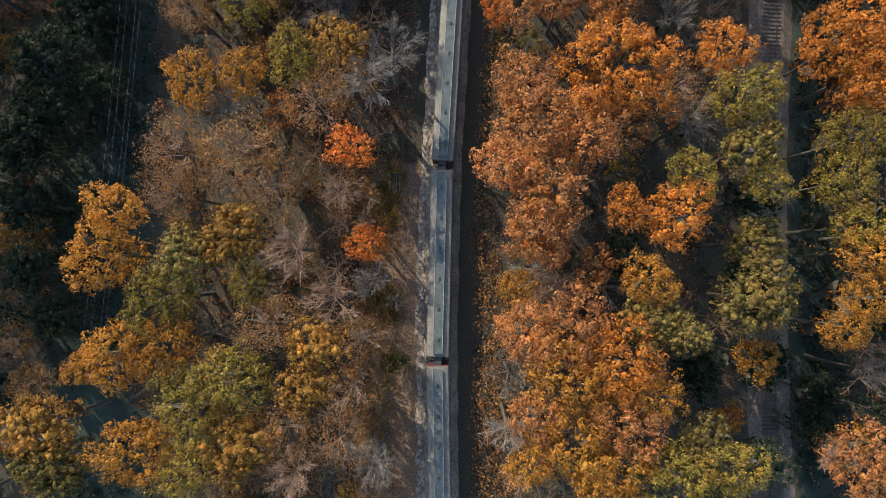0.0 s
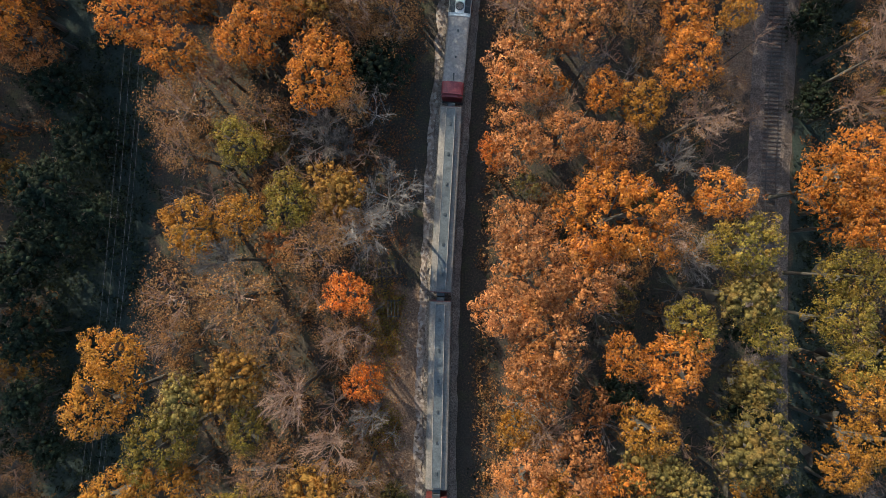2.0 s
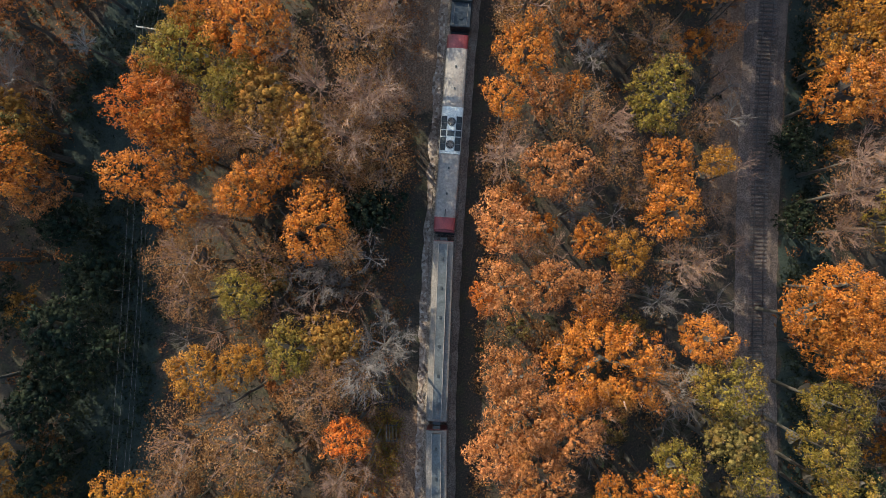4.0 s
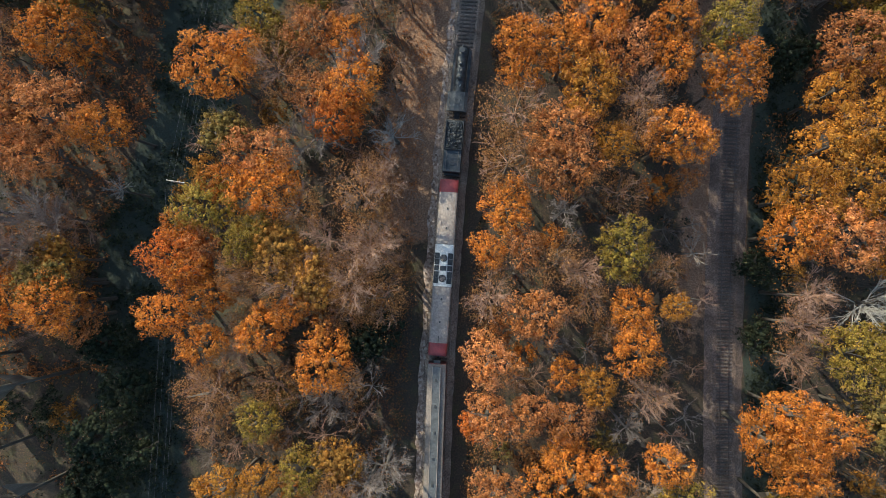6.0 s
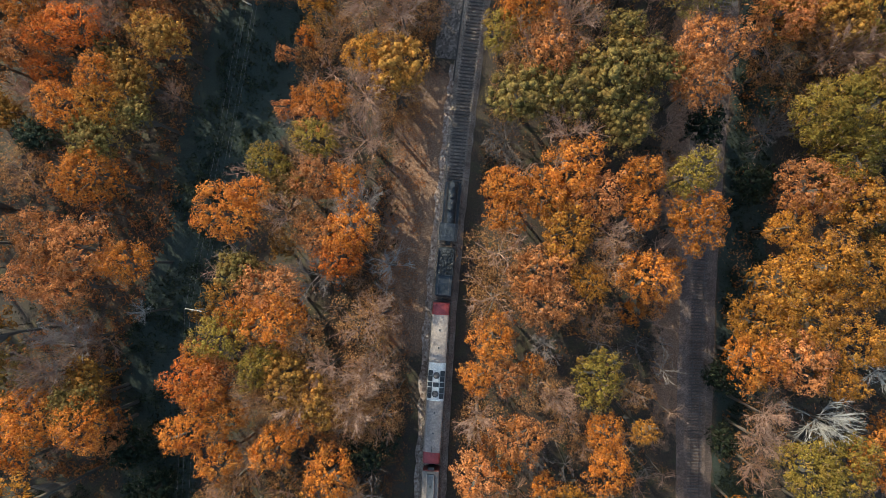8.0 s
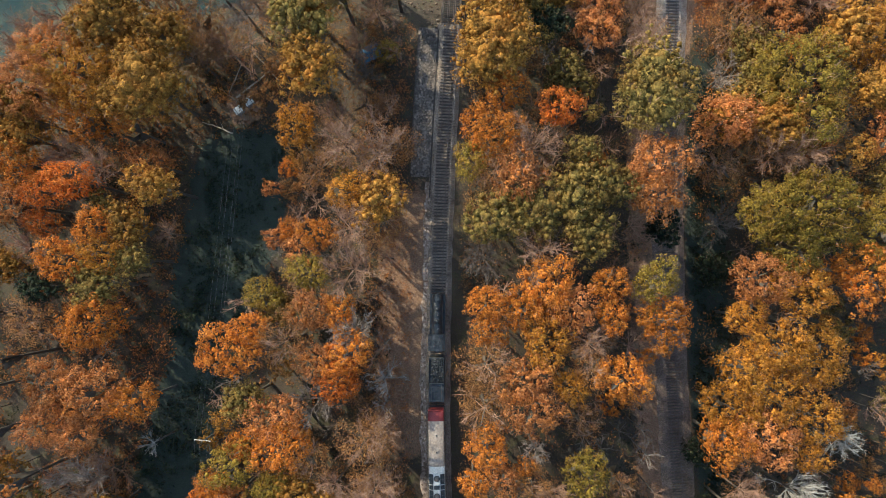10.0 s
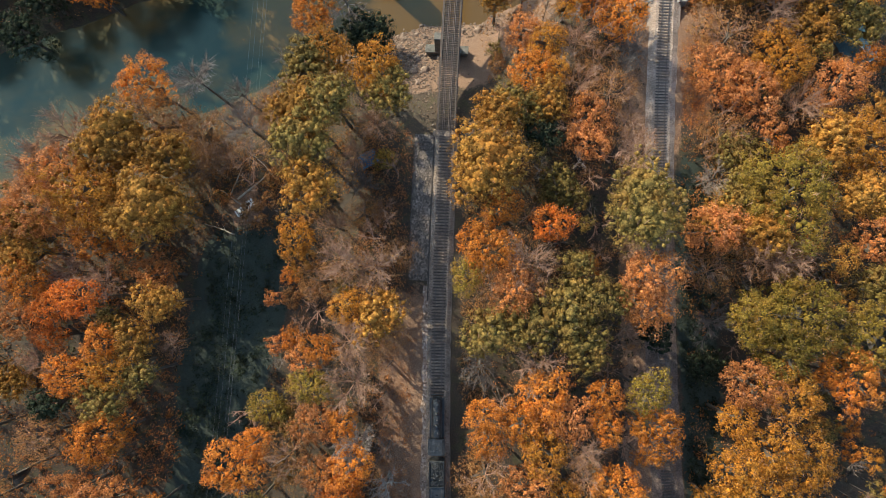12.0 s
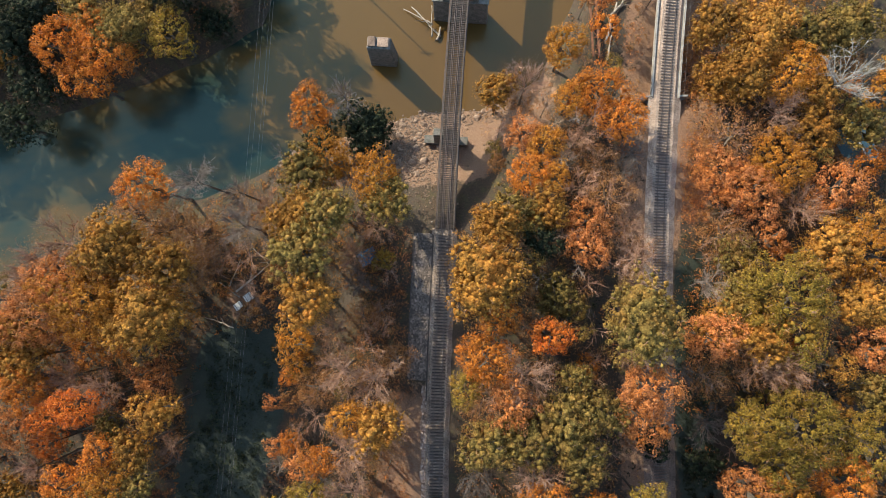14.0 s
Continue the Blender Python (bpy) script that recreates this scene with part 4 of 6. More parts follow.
for k in range(26):
    yy = 166 + k * 1.9
    part("rail_post", box_bm((0.09, 0.09, 1.35), (branch_x(yy) + 3.5, yy - 0.5, branch_z(yy) + 0.5), (0, 14, 0)), RAIL_HEAD, bb)
    part("outrigger", box_bm((0.8, 0.1, 0.1), (branch_x(yy) + 3.2, yy - 0.5, branch_z(yy) - 0.1)), GIRDER, bb)
part("abutment", box_bm((6.4, 1.6, 7.0), (branch_x(164.2), 164.0, branch_z(164) - 4.0), (0, 0, -8), bevel=0.08), CONCRETE, bb)
part("wing_wall", box_bm((3.6, 0.45, 6.5), (branch_x(165) - 4.6, 165.2, branch_z(165) - 3.4), (0, 0, 4), bevel=0.06), CONCRETE, bb)
part("wing_wall", box_bm((1.8, 0.45, 6.5), (branch_x(165) + 3.9, 164.5, branch_z(165) - 3.4), (0, 0, -6), bevel=0.06), CONCRETE, bb)
for yy in (192.0, 220.0):
    part("pier", box_bm((5.0, 1.6, 12.0), (branch_x(yy), yy, branch_z(yy) - 8.0), (0, 0, -10), bevel=0.1), CONCRETE, bb)
cabinet = thing("relay_cabinet", "small white signal cabinet on a post beside the branch bridge", "cabinet", at=(branch_x(186) - 3.6, 186.5, -9.5))
part("post", cyl_bm(0.1, 5.0, (0, 0, 2.5), sides=8), GIRDER, cabinet)
part("box", box_bm((0.9, 1.4, 1.2), (0, 0, 5.4), bevel=0.05), WHITE_PAINT, cabinet)

# rocks on the sandy bank
rnd = random.Random(12)
rock_meshes = []
for k in range(5):
    bm = bmesh.new()
    bmesh.ops.create_icosphere(bm, subdivisions=2, radius=1.0)
    for v in bm.verts:
        v.co *= 1 + 0.45 * noise.noise(v.co * 1.3 + Vector((k * 7, 0, 0)))
        v.co.z *= 0.65
    me = bpy.data.meshes.new("rock")
    bm.to_mesh(me)
    bm.free()
    me.materials.append(ROCK)
    rock_meshes.append(me)
for k in range(150):
    if k < 95:
        x, y = rnd.gauss(6.5, 3.4), rnd.gauss(164, 5.5)
    elif k < 125:
        x, y = rnd.uniform(3, 25), line_at(10, SOUTH_BANK) - rnd.uniform(0, 4)
    else:
        x, y = rnd.gauss(-22, 2.5), rnd.gauss(164, 2)
    s = rnd.choice((0.22, 0.3, 0.35, 0.5, 0.75)) * rnd.uniform(0.8, 1.2)
    ob = new("rock", rnd.choice(rock_meshes))
    ob.matrix_basis = pose(x, y, ground_z(x, y) + s * 0.2, 0, 0, rnd.uniform(0, 360)) @ Matrix.Diagonal((s, s * rnd.uniform(0.7, 1.3), s, 1))
    tagged(ob, "pale angular rock on the river bank", "rock", "rocks on the bank")

# loose rubble and washed-up gravel around them
rub_v, rub_f = [], []
rnd = random.Random(77)
cube = [(-1, -1, -1), (1, -1, -1), (1, 1, -1), (-1, 1, -1), (-0.7, -0.6, 1), (0.6, -0.7, 1), (0.7, 0.6, 1), (-0.6, 0.7, 1)]
cube_f = [(0, 3, 2, 1), (4, 5, 6, 7), (0, 1, 5, 4), (1, 2, 6, 5), (2, 3, 7, 6), (3, 0, 4, 7)]
for k in range(2600):
    x, y = (rnd.gauss(7.5, 5.0), rnd.gauss(162, 7)) if k < 1900 else (rnd.uniform(2, 34), 171 - rnd.uniform(0, 5))
    z = ground_z(x, y)
    if z < RIVER_Z - 0.1 or z > -1.0:
        continue
    s = rnd.uniform(0.06, 0.2)
    m = pose(x, y, z + s * 0.3, rnd.uniform(0, 40), rnd.uniform(0, 40), rnd.uniform(0, 360))
    q = len(rub_v)
    rub_v.extend(m @ Vector((a * s * 1.2, b * s, c * s * 0.7)) for a, b, c in cube)
    rub_f.extend(tuple(q + i for i in f) for f in cube_f)
tagged(new("rubble", mesh_of("rubble", rub_v, rub_f, ROCK)), "loose broken stones scattered over the sandy bank", "rubble", kind="stuff")

# ---- clearing, power line and small things in the woods ----


def utility_pole(x, y, top, turn):
    base = ground_z(x, y)
    root = thing("utility_pole", "weathered wooden utility pole with a pale crossarm", "utility pole", "utility poles", at=(x, y, base), turn=turn)
    h = top - base
    part("post", cyl_bm(0.19, h + 1.4, (0, 0, (h + 0.0) / 2 - 0.2), sides=12, r2=0.12), OLD_TIMBER, root)
    arm = part("crossarm", box_bm((3.0, 0.14, 0.16), (0, 0.12, h), bevel=0.02), LOG, root, "pale timber crossarm")
    for dx in (-1.35, -0.45, 0.75, 1.35):
        part("insulator", cyl_bm(0.06, 0.2, (dx, 0.12, h + 0.17), sides=8), WHITE_PAINT, arm)
    part("brace", box_bm((0.05, 0.05, 1.1), (0.45, 0.14, h - 0.4), (0, 48, 0)), GRILLE, root)
    part("brace", box_bm((0.05, 0.05, 1.1), (-0.45, 0.14, h - 0.4), (0, -48, 0)), GRILLE, root)
    return root


POLES = [(-47.0, -14.0, 10.0), (-40.0, 68.3, 10.3), (-11.0, 215.0, 9.5)]
for x, y, top in POLES:
    utility_pole(x, y, top, -11)
for a, b in zip(POLES, POLES[1:]):
    for dx in (-1.35, -0.45, 0.75, 1.35):
        verts, faces = [], []
        p, q = Vector((a[0] + dx, a[1], a[2] + 0.27)), Vector((b[0] + dx, b[1], b[2] + 0.27))
        path = [p.lerp(q, k / 20) - Vector((0, 0, 1.3 * (1 - (2 * k / 20 - 1) ** 2))) for k in range(21)]
        tube(path, [0.008] * 21, 5, verts, faces)
        tagged(new("power_line", mesh_of("power_line", verts, faces, WIRE)), "thin pale overhead power line strung between poles", "cable", "power lines")


def crate(x, y, turn, s):
    root = thing("pale_crate", "pale boxy crate with a lid lying in the clearing", "crate", "crates in the clearing", at=(x, y, ground_z(x, y) - 0.1), turn=turn)
    part("body", box_bm((1.7 * s, 1.5 * s, 1.3), (0, 0, 0.65), bevel=0.05), OLD_TIMBER, root)
    part("lid", box_bm((1.8 * s, 1.6 * s, 0.14), (0, 0, 1.37), bevel=0.03), WHITE_PAINT, root, "off-white lid")
    for k in (-1, 1):
        part("batten", box_bm((0.12, 1.62 * s, 0.06), (k * 0.5 * s, 0, 1.46)), OLD_TIMBER, root)


crate(-30.9, 133.5, 28, 1.0)
crate(-33.2, 131.9, 28, 0.95)
driftwood(-26.5, 140.5, ground_z(-26.5, 140.5) + 0.25, 8.5, 0.16, 36, 4, "thin fallen tree trunk leaning on the slope", 2)
driftwood(-33.8, 138.8, ground_z(-33.8, 138.8) + 0.3, 7.5, 0.14, -30, 3, "thin fallen tree trunk leaning on the slope", 2)
driftwood(-38.2, 129.0, ground_z(-38.2, 129.0) + 0.3, 7.0, 0.15, 62, 3, "thin fallen tree trunk lying at the edge of the clearing", 2)
driftwood(-29.8, 137.5, ground_z(-29.8, 137.5) + 0.2, 9.5, 0.22, -58, 0, "long fallen tree trunk lying across the clearing", 1)
driftwood(-35.2, 135.6, ground_z(-35.2, 135.6) + 0.2, 5.5, 0.15, 48, 0, "fallen bare tree trunk lying in the clearing", 2)


def rack(x, y, turn, w, n):
    root = thing("timber_rack", "weathered timber slat frame standing beside the track", "timber frame", "timber frames", at=(x, y, ground_z(x, y) - 0.1), turn=turn)
    for sx in (-w / 2, w / 2):
        for sy in (-1.1, 1.1):
            part("post", box_bm((0.16, 0.16, 1.7), (sx, sy, 0.85), bevel=0.02), TIMBER, root)
    for sy in (-1.1, 1.1):
        part("beam", box_bm((w + 0.3, 0.14, 0.14), (0, sy, 1.72), bevel=0.01), TIMBER, root)
    for k in range(n):
        part("slat", box_bm((0.12, 2.5, 0.06), (-w / 2 + w * k / (n - 1), 0, 1.83)), TIMBER, root)


rack(-9.9, 17.2, 0, 3.2, 6)
rack(-9.3, 11.6, 0, 1.4, 4)

shed = thing("shed", "small shed with a dark teal metal roof among the trees", "shed", at=(98.5, 149.5, ground_z(98.5, 149.5)), turn=20)
part("wall", box_bm((6.0, 8.0, 3.0), (0, 0, 1.5)), OLD_TIMBER, shed)
for sx in (-1, 1):
    roof = part("roof", box_bm((3.7, 8.8, 0.12), (sx * 1.65, 0, 3.65), (0, sx * 23, 0)), TEAL_ROOF, shed, "teal metal roof panel")
    for k in range(9):
        part("roof_seam", box_bm((3.7, 0.05, 0.05), (sx * 1.65, -4.2 + k * 1.05, 3.74), (0, sx * 23, 0)), TEAL_ROOF, roof)
part("ridge", box_bm((0.3, 8.9, 0.1), (0, 0, 4.38)), WHITE_PAINT, shed, "pale ridge cap")

tarp_bm = bmesh.new()
bmesh.ops.create_grid(tarp_bm, x_segments=12, y_segments=10, size=1.0)
for v in tarp_bm.verts:
    x, y = v.co.x * 1.9, v.co.y * 1.5
    v.co = Vector((x, y, 0.9 + 0.4 * noise.noise(Vector((x, y, 0))) - 0.22 * (x * x / 3.6 + y * y / 2.2)))
bmesh.ops.solidify(tarp_bm, geom=tarp_bm.faces[:], thickness=0.03)
tarp_me = bpy.data.meshes.new("tarpaulin")
tarp_bm.to_mesh(tarp_me)
tarp_bm.free()
tarp_me.materials.append(BLUE_TARP)
tarp = new("tarpaulin", tarp_me)
tarp.matrix_basis = pose(-3.8, 138.7, ground_z(-3.8, 138.7) + 0.1, 0, 0, 20)
tagged(tarp, "crumpled dark blue tarpaulin over a heap in the woods", "tarpaulin")

# ---- trees: crowns of many single leaves on lobes, twigs, trunks with limbs ----
rng = np.random.default_rng(7)


def leaf_mesh(name, centres, normals, sizes, core=None):
    """One pointed leaf spray per centre, over an inner mass of foliage if one is given."""
    n = len(centres)
    t = rng.normal(size=(n, 3))
    a = np.cross(normals, t)
    a /= np.linalg.norm(a, axis=1)[:, None] + 1e-9
    b = np.cross(normals, a)
    s = sizes[:, None]
    v = np.stack([centres + a * s * 0.85, centres - a * s * 0.5 + b * s * 0.42, centres - a * s * 0.5 - b * s * 0.42], 1).reshape(-1, 3)
    f = np.arange(n * 3, dtype=np.int32).reshape(-1, 3)
    solid = np.zeros(len(v) + (0 if core is None else len(core[0])), dtype=np.float32)
    solid[len(v):] = 1.0
    if core is not None:
        f = np.concatenate([f, core[1] + len(v)])
        v = np.concatenate([v, core[0]])
    me = bpy.data.meshes.new(name)
    me.vertices.add(len(v))
    me.vertices.foreach_set("co", v.ravel().astype(np.float32))
    me.loops.add(f.size)
    me.loops.foreach_set("vertex_index", f.ravel().astype(np.int32))
    me.polygons.add(len(f))
    me.polygons.foreach_set("loop_start", np.arange(0, f.size, 3, dtype=np.int32))
    me.update(calc_edges=True)
    me.attributes.new("solid", "FLOAT", "POINT").data.foreach_set("value", solid)
    return me


ico = bmesh.new()
bmesh.ops.create_icosphere(ico, subdivisions=1, radius=1.0)
ICO_V = np.array([v.co[:] for v in ico.verts])
ICO_F = np.array([[v.index for v in f.verts] for f in ico.faces], dtype=np.int32)
ico.free()


OCTA_V = np.array([(1, 0, 0), (0, 1, 0), (-1, 0, 0), (0, -1, 0), (0, 0, 1), (0, 0, -1)], dtype=float)
OCTA_F = np.array([(0, 1, 4), (1, 2, 4), (2, 3, 4), (3, 0, 4), (1, 0, 5), (2, 1, 5), (3, 2, 5), (0, 3, 5)], dtype=np.int32)


def foliage_core(lc, radii, depth=0.74, shape=(ICO_V, ICO_F)):
    """The inner mass: one ragged small clump for each lobe."""
    vs, fs = [], []
    for c, r in zip(lc, radii):
        fs.append(shape[1] + len(vs) * len(shape[0]))
        a = rng.uniform(0, 6.28)
        turned = shape[0] @ np.array([(math.cos(a), math.sin(a), 0), (-math.sin(a), math.cos(a), 0), (0, 0, 1)])
        vs.append(c * depth + turned * r * rng.uniform(0.75, 1.15, (len(turned), 1)) * np.array([1, 1, 0.8]))
    return np.concatenate(vs), np.concatenate(fs)


def crown_points(count, lobes, rough, flat=0.72):
    """Leaf places on the outside of many small lobes that make up an uneven dome of radius 5."""
    k = np.arange(lobes)
    el = np.arccos(1 - 1.42 * (k + 0.5) / lobes)
    az = k * 2.39996 + rng.uniform(-0.5, 0.5, lobes)
    turn = rng.uniform(0, 6.28, 4)
    bulge = 1 + 0.13 * np.sin(2 * az + turn[0]) + 0.10 * np.sin(3 * az + turn[1]) + 0.07 * np.sin(5 * az + turn[2])
    reach = rng.uniform(0.80, 1.0, lobes) * (1 + rough * rng.normal(size=lobes) * 0.10) * bulge
    lc = np.stack([np.sin(el) * np.cos(az), np.sin(el) * np.sin(az), np.cos(el) * flat], 1) * (reach * 4.45)[:, None]
    lr = rng.uniform(0.45, 0.95, lobes) * (100 / lobes) ** 0.5
    w = lr ** 2 * (rng.random(lobes) > 0.08 * rough)
    lr = np.where(w > 0, lr, 0.05)
    pick = rng.choice(lobes, count, p=w / w.sum())
    d = rng.normal(size=(count, 3))
    d /= np.linalg.norm(d, axis=1)[:, None]
    low = d[:, 2] < -0.25
    d[low, 2] *= -1
    rad = lr[pick] * rng.uniform(0.72, 1.1, count)
    p = lc[pick] + d * rad[:, None] * np.array([1, 1, 0.9])
    out = p / (np.linalg.norm(p, axis=1)[:, None] + 1e-6)
    nrm = d * 1.0 + out * 0.35 + rng.normal(size=(count, 3)) * 0.33 + np.array([0, 0, 0.15])
    nrm /= np.linalg.norm(nrm, axis=1)[:, None]
    return p, nrm, lc, lr


def lower_foliage(count):
    """Big leaves on the lower boughs, mostly unseen, added to block light under the crown."""
    a, q = rng.uniform(0, 6.283, count), rng.uniform(0.1, 0.95, count) ** 0.5
    z = rng.uniform(-7.5, -0.5, count)
    r = 4.1 * q * (1 - 0.05 * np.abs(z))
    n = rng.normal(size=(count, 3))
    return np.stack([r * np.cos(a), r * np.sin(a), z], 1), n / np.linalg.norm(n, axis=1)[:, None]


def with_sprigs(me, places, count):
    """Bare pale twigs that stick out between the leaves, as the second material."""
    old = len(me.polygons)
    base = places[rng.choice(len(places), count)] * 0.95
    out = base / (np.linalg.norm(base, axis=1)[:, None] + 1e-6) + rng.normal(size=base.shape) * 0.45
    out /= np.linalg.norm(out, axis=1)[:, None]
    side = np.cross(out, rng.normal(size=base.shape))
    side *= 0.03 / (np.linalg.norm(side, axis=1)[:, None] + 1e-6)
    v0, l0 = len(me.vertices), len(me.loops)
    v = np.stack([base - side, base + side, base + out * rng.uniform(0.35, 0.95, (count, 1))], 1).reshape(-1, 3)
    me.vertices.add(count * 3)
    co = np.empty(len(me.vertices) * 3, dtype=np.float32)
    me.vertices.foreach_get("co", co)
    co[v0 * 3:] = v.ravel()
    me.vertices.foreach_set("co", co)
    idx = np.empty(l0, dtype=np.int32)
    me.loops.foreach_get("vertex_index", idx)
    me.loops.add(count * 3)
    me.loops.foreach_set("vertex_index", np.concatenate([idx, np.arange(v0, v0 + count * 3, dtype=np.int32)]))
    me.polygons.add(count)
    me.polygons.foreach_set("loop_start", np.arange(0, (old + count) * 3, 3, dtype=np.int32))
    me.polygons.foreach_set("material_index", np.concatenate([np.zeros(old, dtype=np.int32), np.ones(count, dtype=np.int32)]))
    me.update(calc_edges=True)
    return me


def dense_crown(i, count=3150, fine=1.0):
    p, nrm, lc, lr = crown_points(count, int(rng.integers(115, 150) / fine), rng.uniform(0.6, 1.2), rng.uniform(0.6, 0.85))
    low, ln = lower_foliage(190)
    sizes = np.concatenate([rng.uniform(0.16, 0.36, len(p)) * fine, rng.uniform(0.5, 0.9, len(low))])
    top = np.flatnonzero(lc[:, 2] > 0.2)[::2]
    core = foliage_core(lc[top], lr[top] * 0.7, 0.8, (OCTA_V, OCTA_F))
    me = leaf_mesh("crown", np.concatenate([p, low]), np.concatenate([nrm, ln]), sizes, core)
    return with_sprigs(me, p, 260)


def clumpy_crown(i, count=2700, lobes=255):
    """A dense crown of many small round tufts, each with leaves round it."""
    p, nrm, lc, lr = crown_points(count, int(rng.uniform(0.9, 1.1) * lobes), 0.8, rng.uniform(0.62, 0.8))
    low, ln = lower_foliage(150)
    k = (255 / lobes) ** 0.5
    sizes = np.concatenate([rng.uniform(0.13, 0.27, len(p)) * k, rng.uniform(0.5, 0.9, len(low))])
    p += rng.normal(size=p.shape) * 0.19 * k
    nrm = nrm + rng.normal(size=p.shape) * 0.4
    nrm /= np.linalg.norm(nrm, axis=1)[:, None]
    top = np.flatnonzero(lc[:, 2] > 0.1)[::2]
    tufts = foliage_core(lc[top], lr[top] * 1.0, 0.97, (OCTA_V, OCTA_F))
    inner = foliage_core(lc[::12], np.full(len(lc[::12]), 0.9), 0.6)
    both = np.concatenate([tufts[0], inner[0]]), np.concatenate([tufts[1], inner[1] + len(tufts[0])])
    me = leaf_mesh("crown", np.concatenate([p, low]), np.concatenate([nrm, ln]), sizes, both)
    return with_sprigs(me, p, 90)


def sparse_crown(i, count, size=1.0):
    p, nrm, lc, lr = crown_points(count, 110, 1.2)
    p += rng.normal(size=p.shape) * 0.35
    low, ln = lower_foliage(count // 12)
    sizes = np.concatenate([rng.uniform(0.12, 0.26, len(p)) * size, rng.uniform(0.4, 0.7, len(low)) * size])
    return leaf_mesh("crown", np.concatenate([p, low]), np.concatenate([nrm, ln]), sizes)


def twig_mesh(i, limbs, boughs, sprigs, thick=1.0, spreadout=1.0):
    """A leafless crown: limbs from below the middle, boughs on them, and many fine tapering twigs on those."""
    r = random.Random(100 + i)
    verts, faces = [], []
    for k in range(limbs):
        az = k * 2.4 + r.uniform(-0.4, 0.4)
        el = r.uniform(0.1, 1.25)
        d = Vector((math.cos(az) * math.cos(el) * spreadout, math.sin(az) * math.cos(el) * spreadout, math.sin(el))).normalized()
        path = [Vector((0, 0, -2.2 + r.uniform(0, 1.4)))]
        length = r.uniform(3.0, 4.4)
        for _ in range(4):
            d = (d + Vector((r.gauss(0, 0.12), r.gauss(0, 0.12), r.gauss(0.03, 0.08)))).normalized()
            path.append(path[-1] + d * length / 4)
        tube(path, [0.085 * thick * (1 - 0.19 * q) for q in range(5)], 4, verts, faces)
        for _ in range(boughs):
            j = r.randrange(1, 4)
            at = path[j].lerp(path[j + 1], r.random())
            bd = (d * 1.1 + Vector((r.gauss(0, 0.6), r.gauss(0, 0.6), r.gauss(0.15, 0.35)))).normalized()
            bl = r.uniform(1.2, 2.5)
            mid = at + bd * bl * 0.5 + Vector((r.gauss(0, 0.08), r.gauss(0, 0.08), 0.05))
            end = at + bd * bl
            tube([at, mid, end], [0.04 * thick, 0.028 * thick, 0.012], 3, verts, faces)
            for _ in range(sprigs):
                f = r.random()
                base = at.lerp(mid, f * 2) if f < 0.5 else mid.lerp(end, f * 2 - 1)
                td = (bd + Vector((r.gauss(0, 0.6), r.gauss(0, 0.6), r.gauss(0.1, 0.45)))).normalized()
                tl = r.uniform(0.4, 1.1)
                side = td.cross(Vector((r.gauss(0, 1), r.gauss(0, 1), r.gauss(0, 1)))).normalized() * 0.02 * (0.6 + 0.4 * thick)
                q = len(verts)
                verts.extend((base - side, base + side, base + td * tl))
                faces.append((q, q + 1, q + 2))
    return mesh_of("twigs", verts, faces)


def trunk_mesh(i, limbs=4):
    """Tapered trunk of height 1 with root flare, and a few limbs; widths in metres."""
    r = random.Random(50 + i)
    verts, faces = [], []
    lean = Vector((r.uniform(-0.5, 0.5), r.uniform(-0.5, 0.5), 0))
    path = [Vector((0, 0, -0.04)) + lean * (k / 6) ** 2 + Vector((r.uniform(-0.05, 0.05), r.uniform(-0.05, 0.05), 1.04 * k / 6)) for k in range(7)]
    tube(path, [0.42, 0.30, 0.26, 0.23, 0.19, 0.14, 0.06], 8, verts, faces)
    for k in range(limbs):
        base = path[3 + k % 3]
        az = k * 2.4
        d = Vector((math.cos(az), math.sin(az), 0))
        tube([base, base + d * 1.2 + Vector((0, 0, 0.07)), base + d * 2.6 + Vector((0, 0, 0.17))], [0.12, 0.08, 0.02], 5, verts, faces)
    return mesh_of("trunk", verts, faces, BARK, True)


def sapling_crown():
    p, nrm, lc, lr = crown_points(850, 50, 1.2)
    return leaf_mesh("crown", p, nrm, rng.uniform(0.33, 0.7, 850), foliage_core(lc[:40], lr[:40] * 0.5, 0.8, (OCTA_V, OCTA_F)))


SAPLING = [sapling_crown() for i in range(4)]


def shady_crown():
    p, nrm, lc, lr = crown_points(1300, 60, 1.0)
    return leaf_mesh("crown", p, nrm, rng.uniform(0.3, 0.6, 1300), foliage_core(lc[:44], lr[:44] * 0.7, 0.8))


SHADY = [shady_crown() for i in range(3)]
DENSE = [dense_crown(i) for i in range(9)]
CLUMPY = [clumpy_crown(i) for i in range(5)]
BROAD = [dense_crown(i, 9200, 0.62) for i in range(3)]
BROAD_CLUMPY = [clumpy_crown(i, 6200, 620) for i in range(3)]
SPARSE = [sparse_crown(i, 2700) for i in range(4)]
WISPY = [sparse_crown(i, 1500, 0.72) for i in range(3)]
TWIGS = [twig_mesh(i, 13, 9, 24) for i in range(5)]
LIGHT_TWIGS = [twig_mesh(60 + i, 7, 5, 15) for i in range(3)]
FEW_TWIGS = [twig_mesh(20 + i, 8, 6, 18) for i in range(3)]
DEAD = [twig_mesh(40 + i, 12, 9, 13, 0.85, 1.2) for i in range(2)]
TRUNKS = [trunk_mesh(i) for i in range(5)]
POLES_BARE = [trunk_mesh(10 + i, 0) for i in range(3)]
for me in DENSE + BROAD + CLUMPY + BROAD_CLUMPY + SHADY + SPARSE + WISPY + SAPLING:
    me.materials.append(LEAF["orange"])
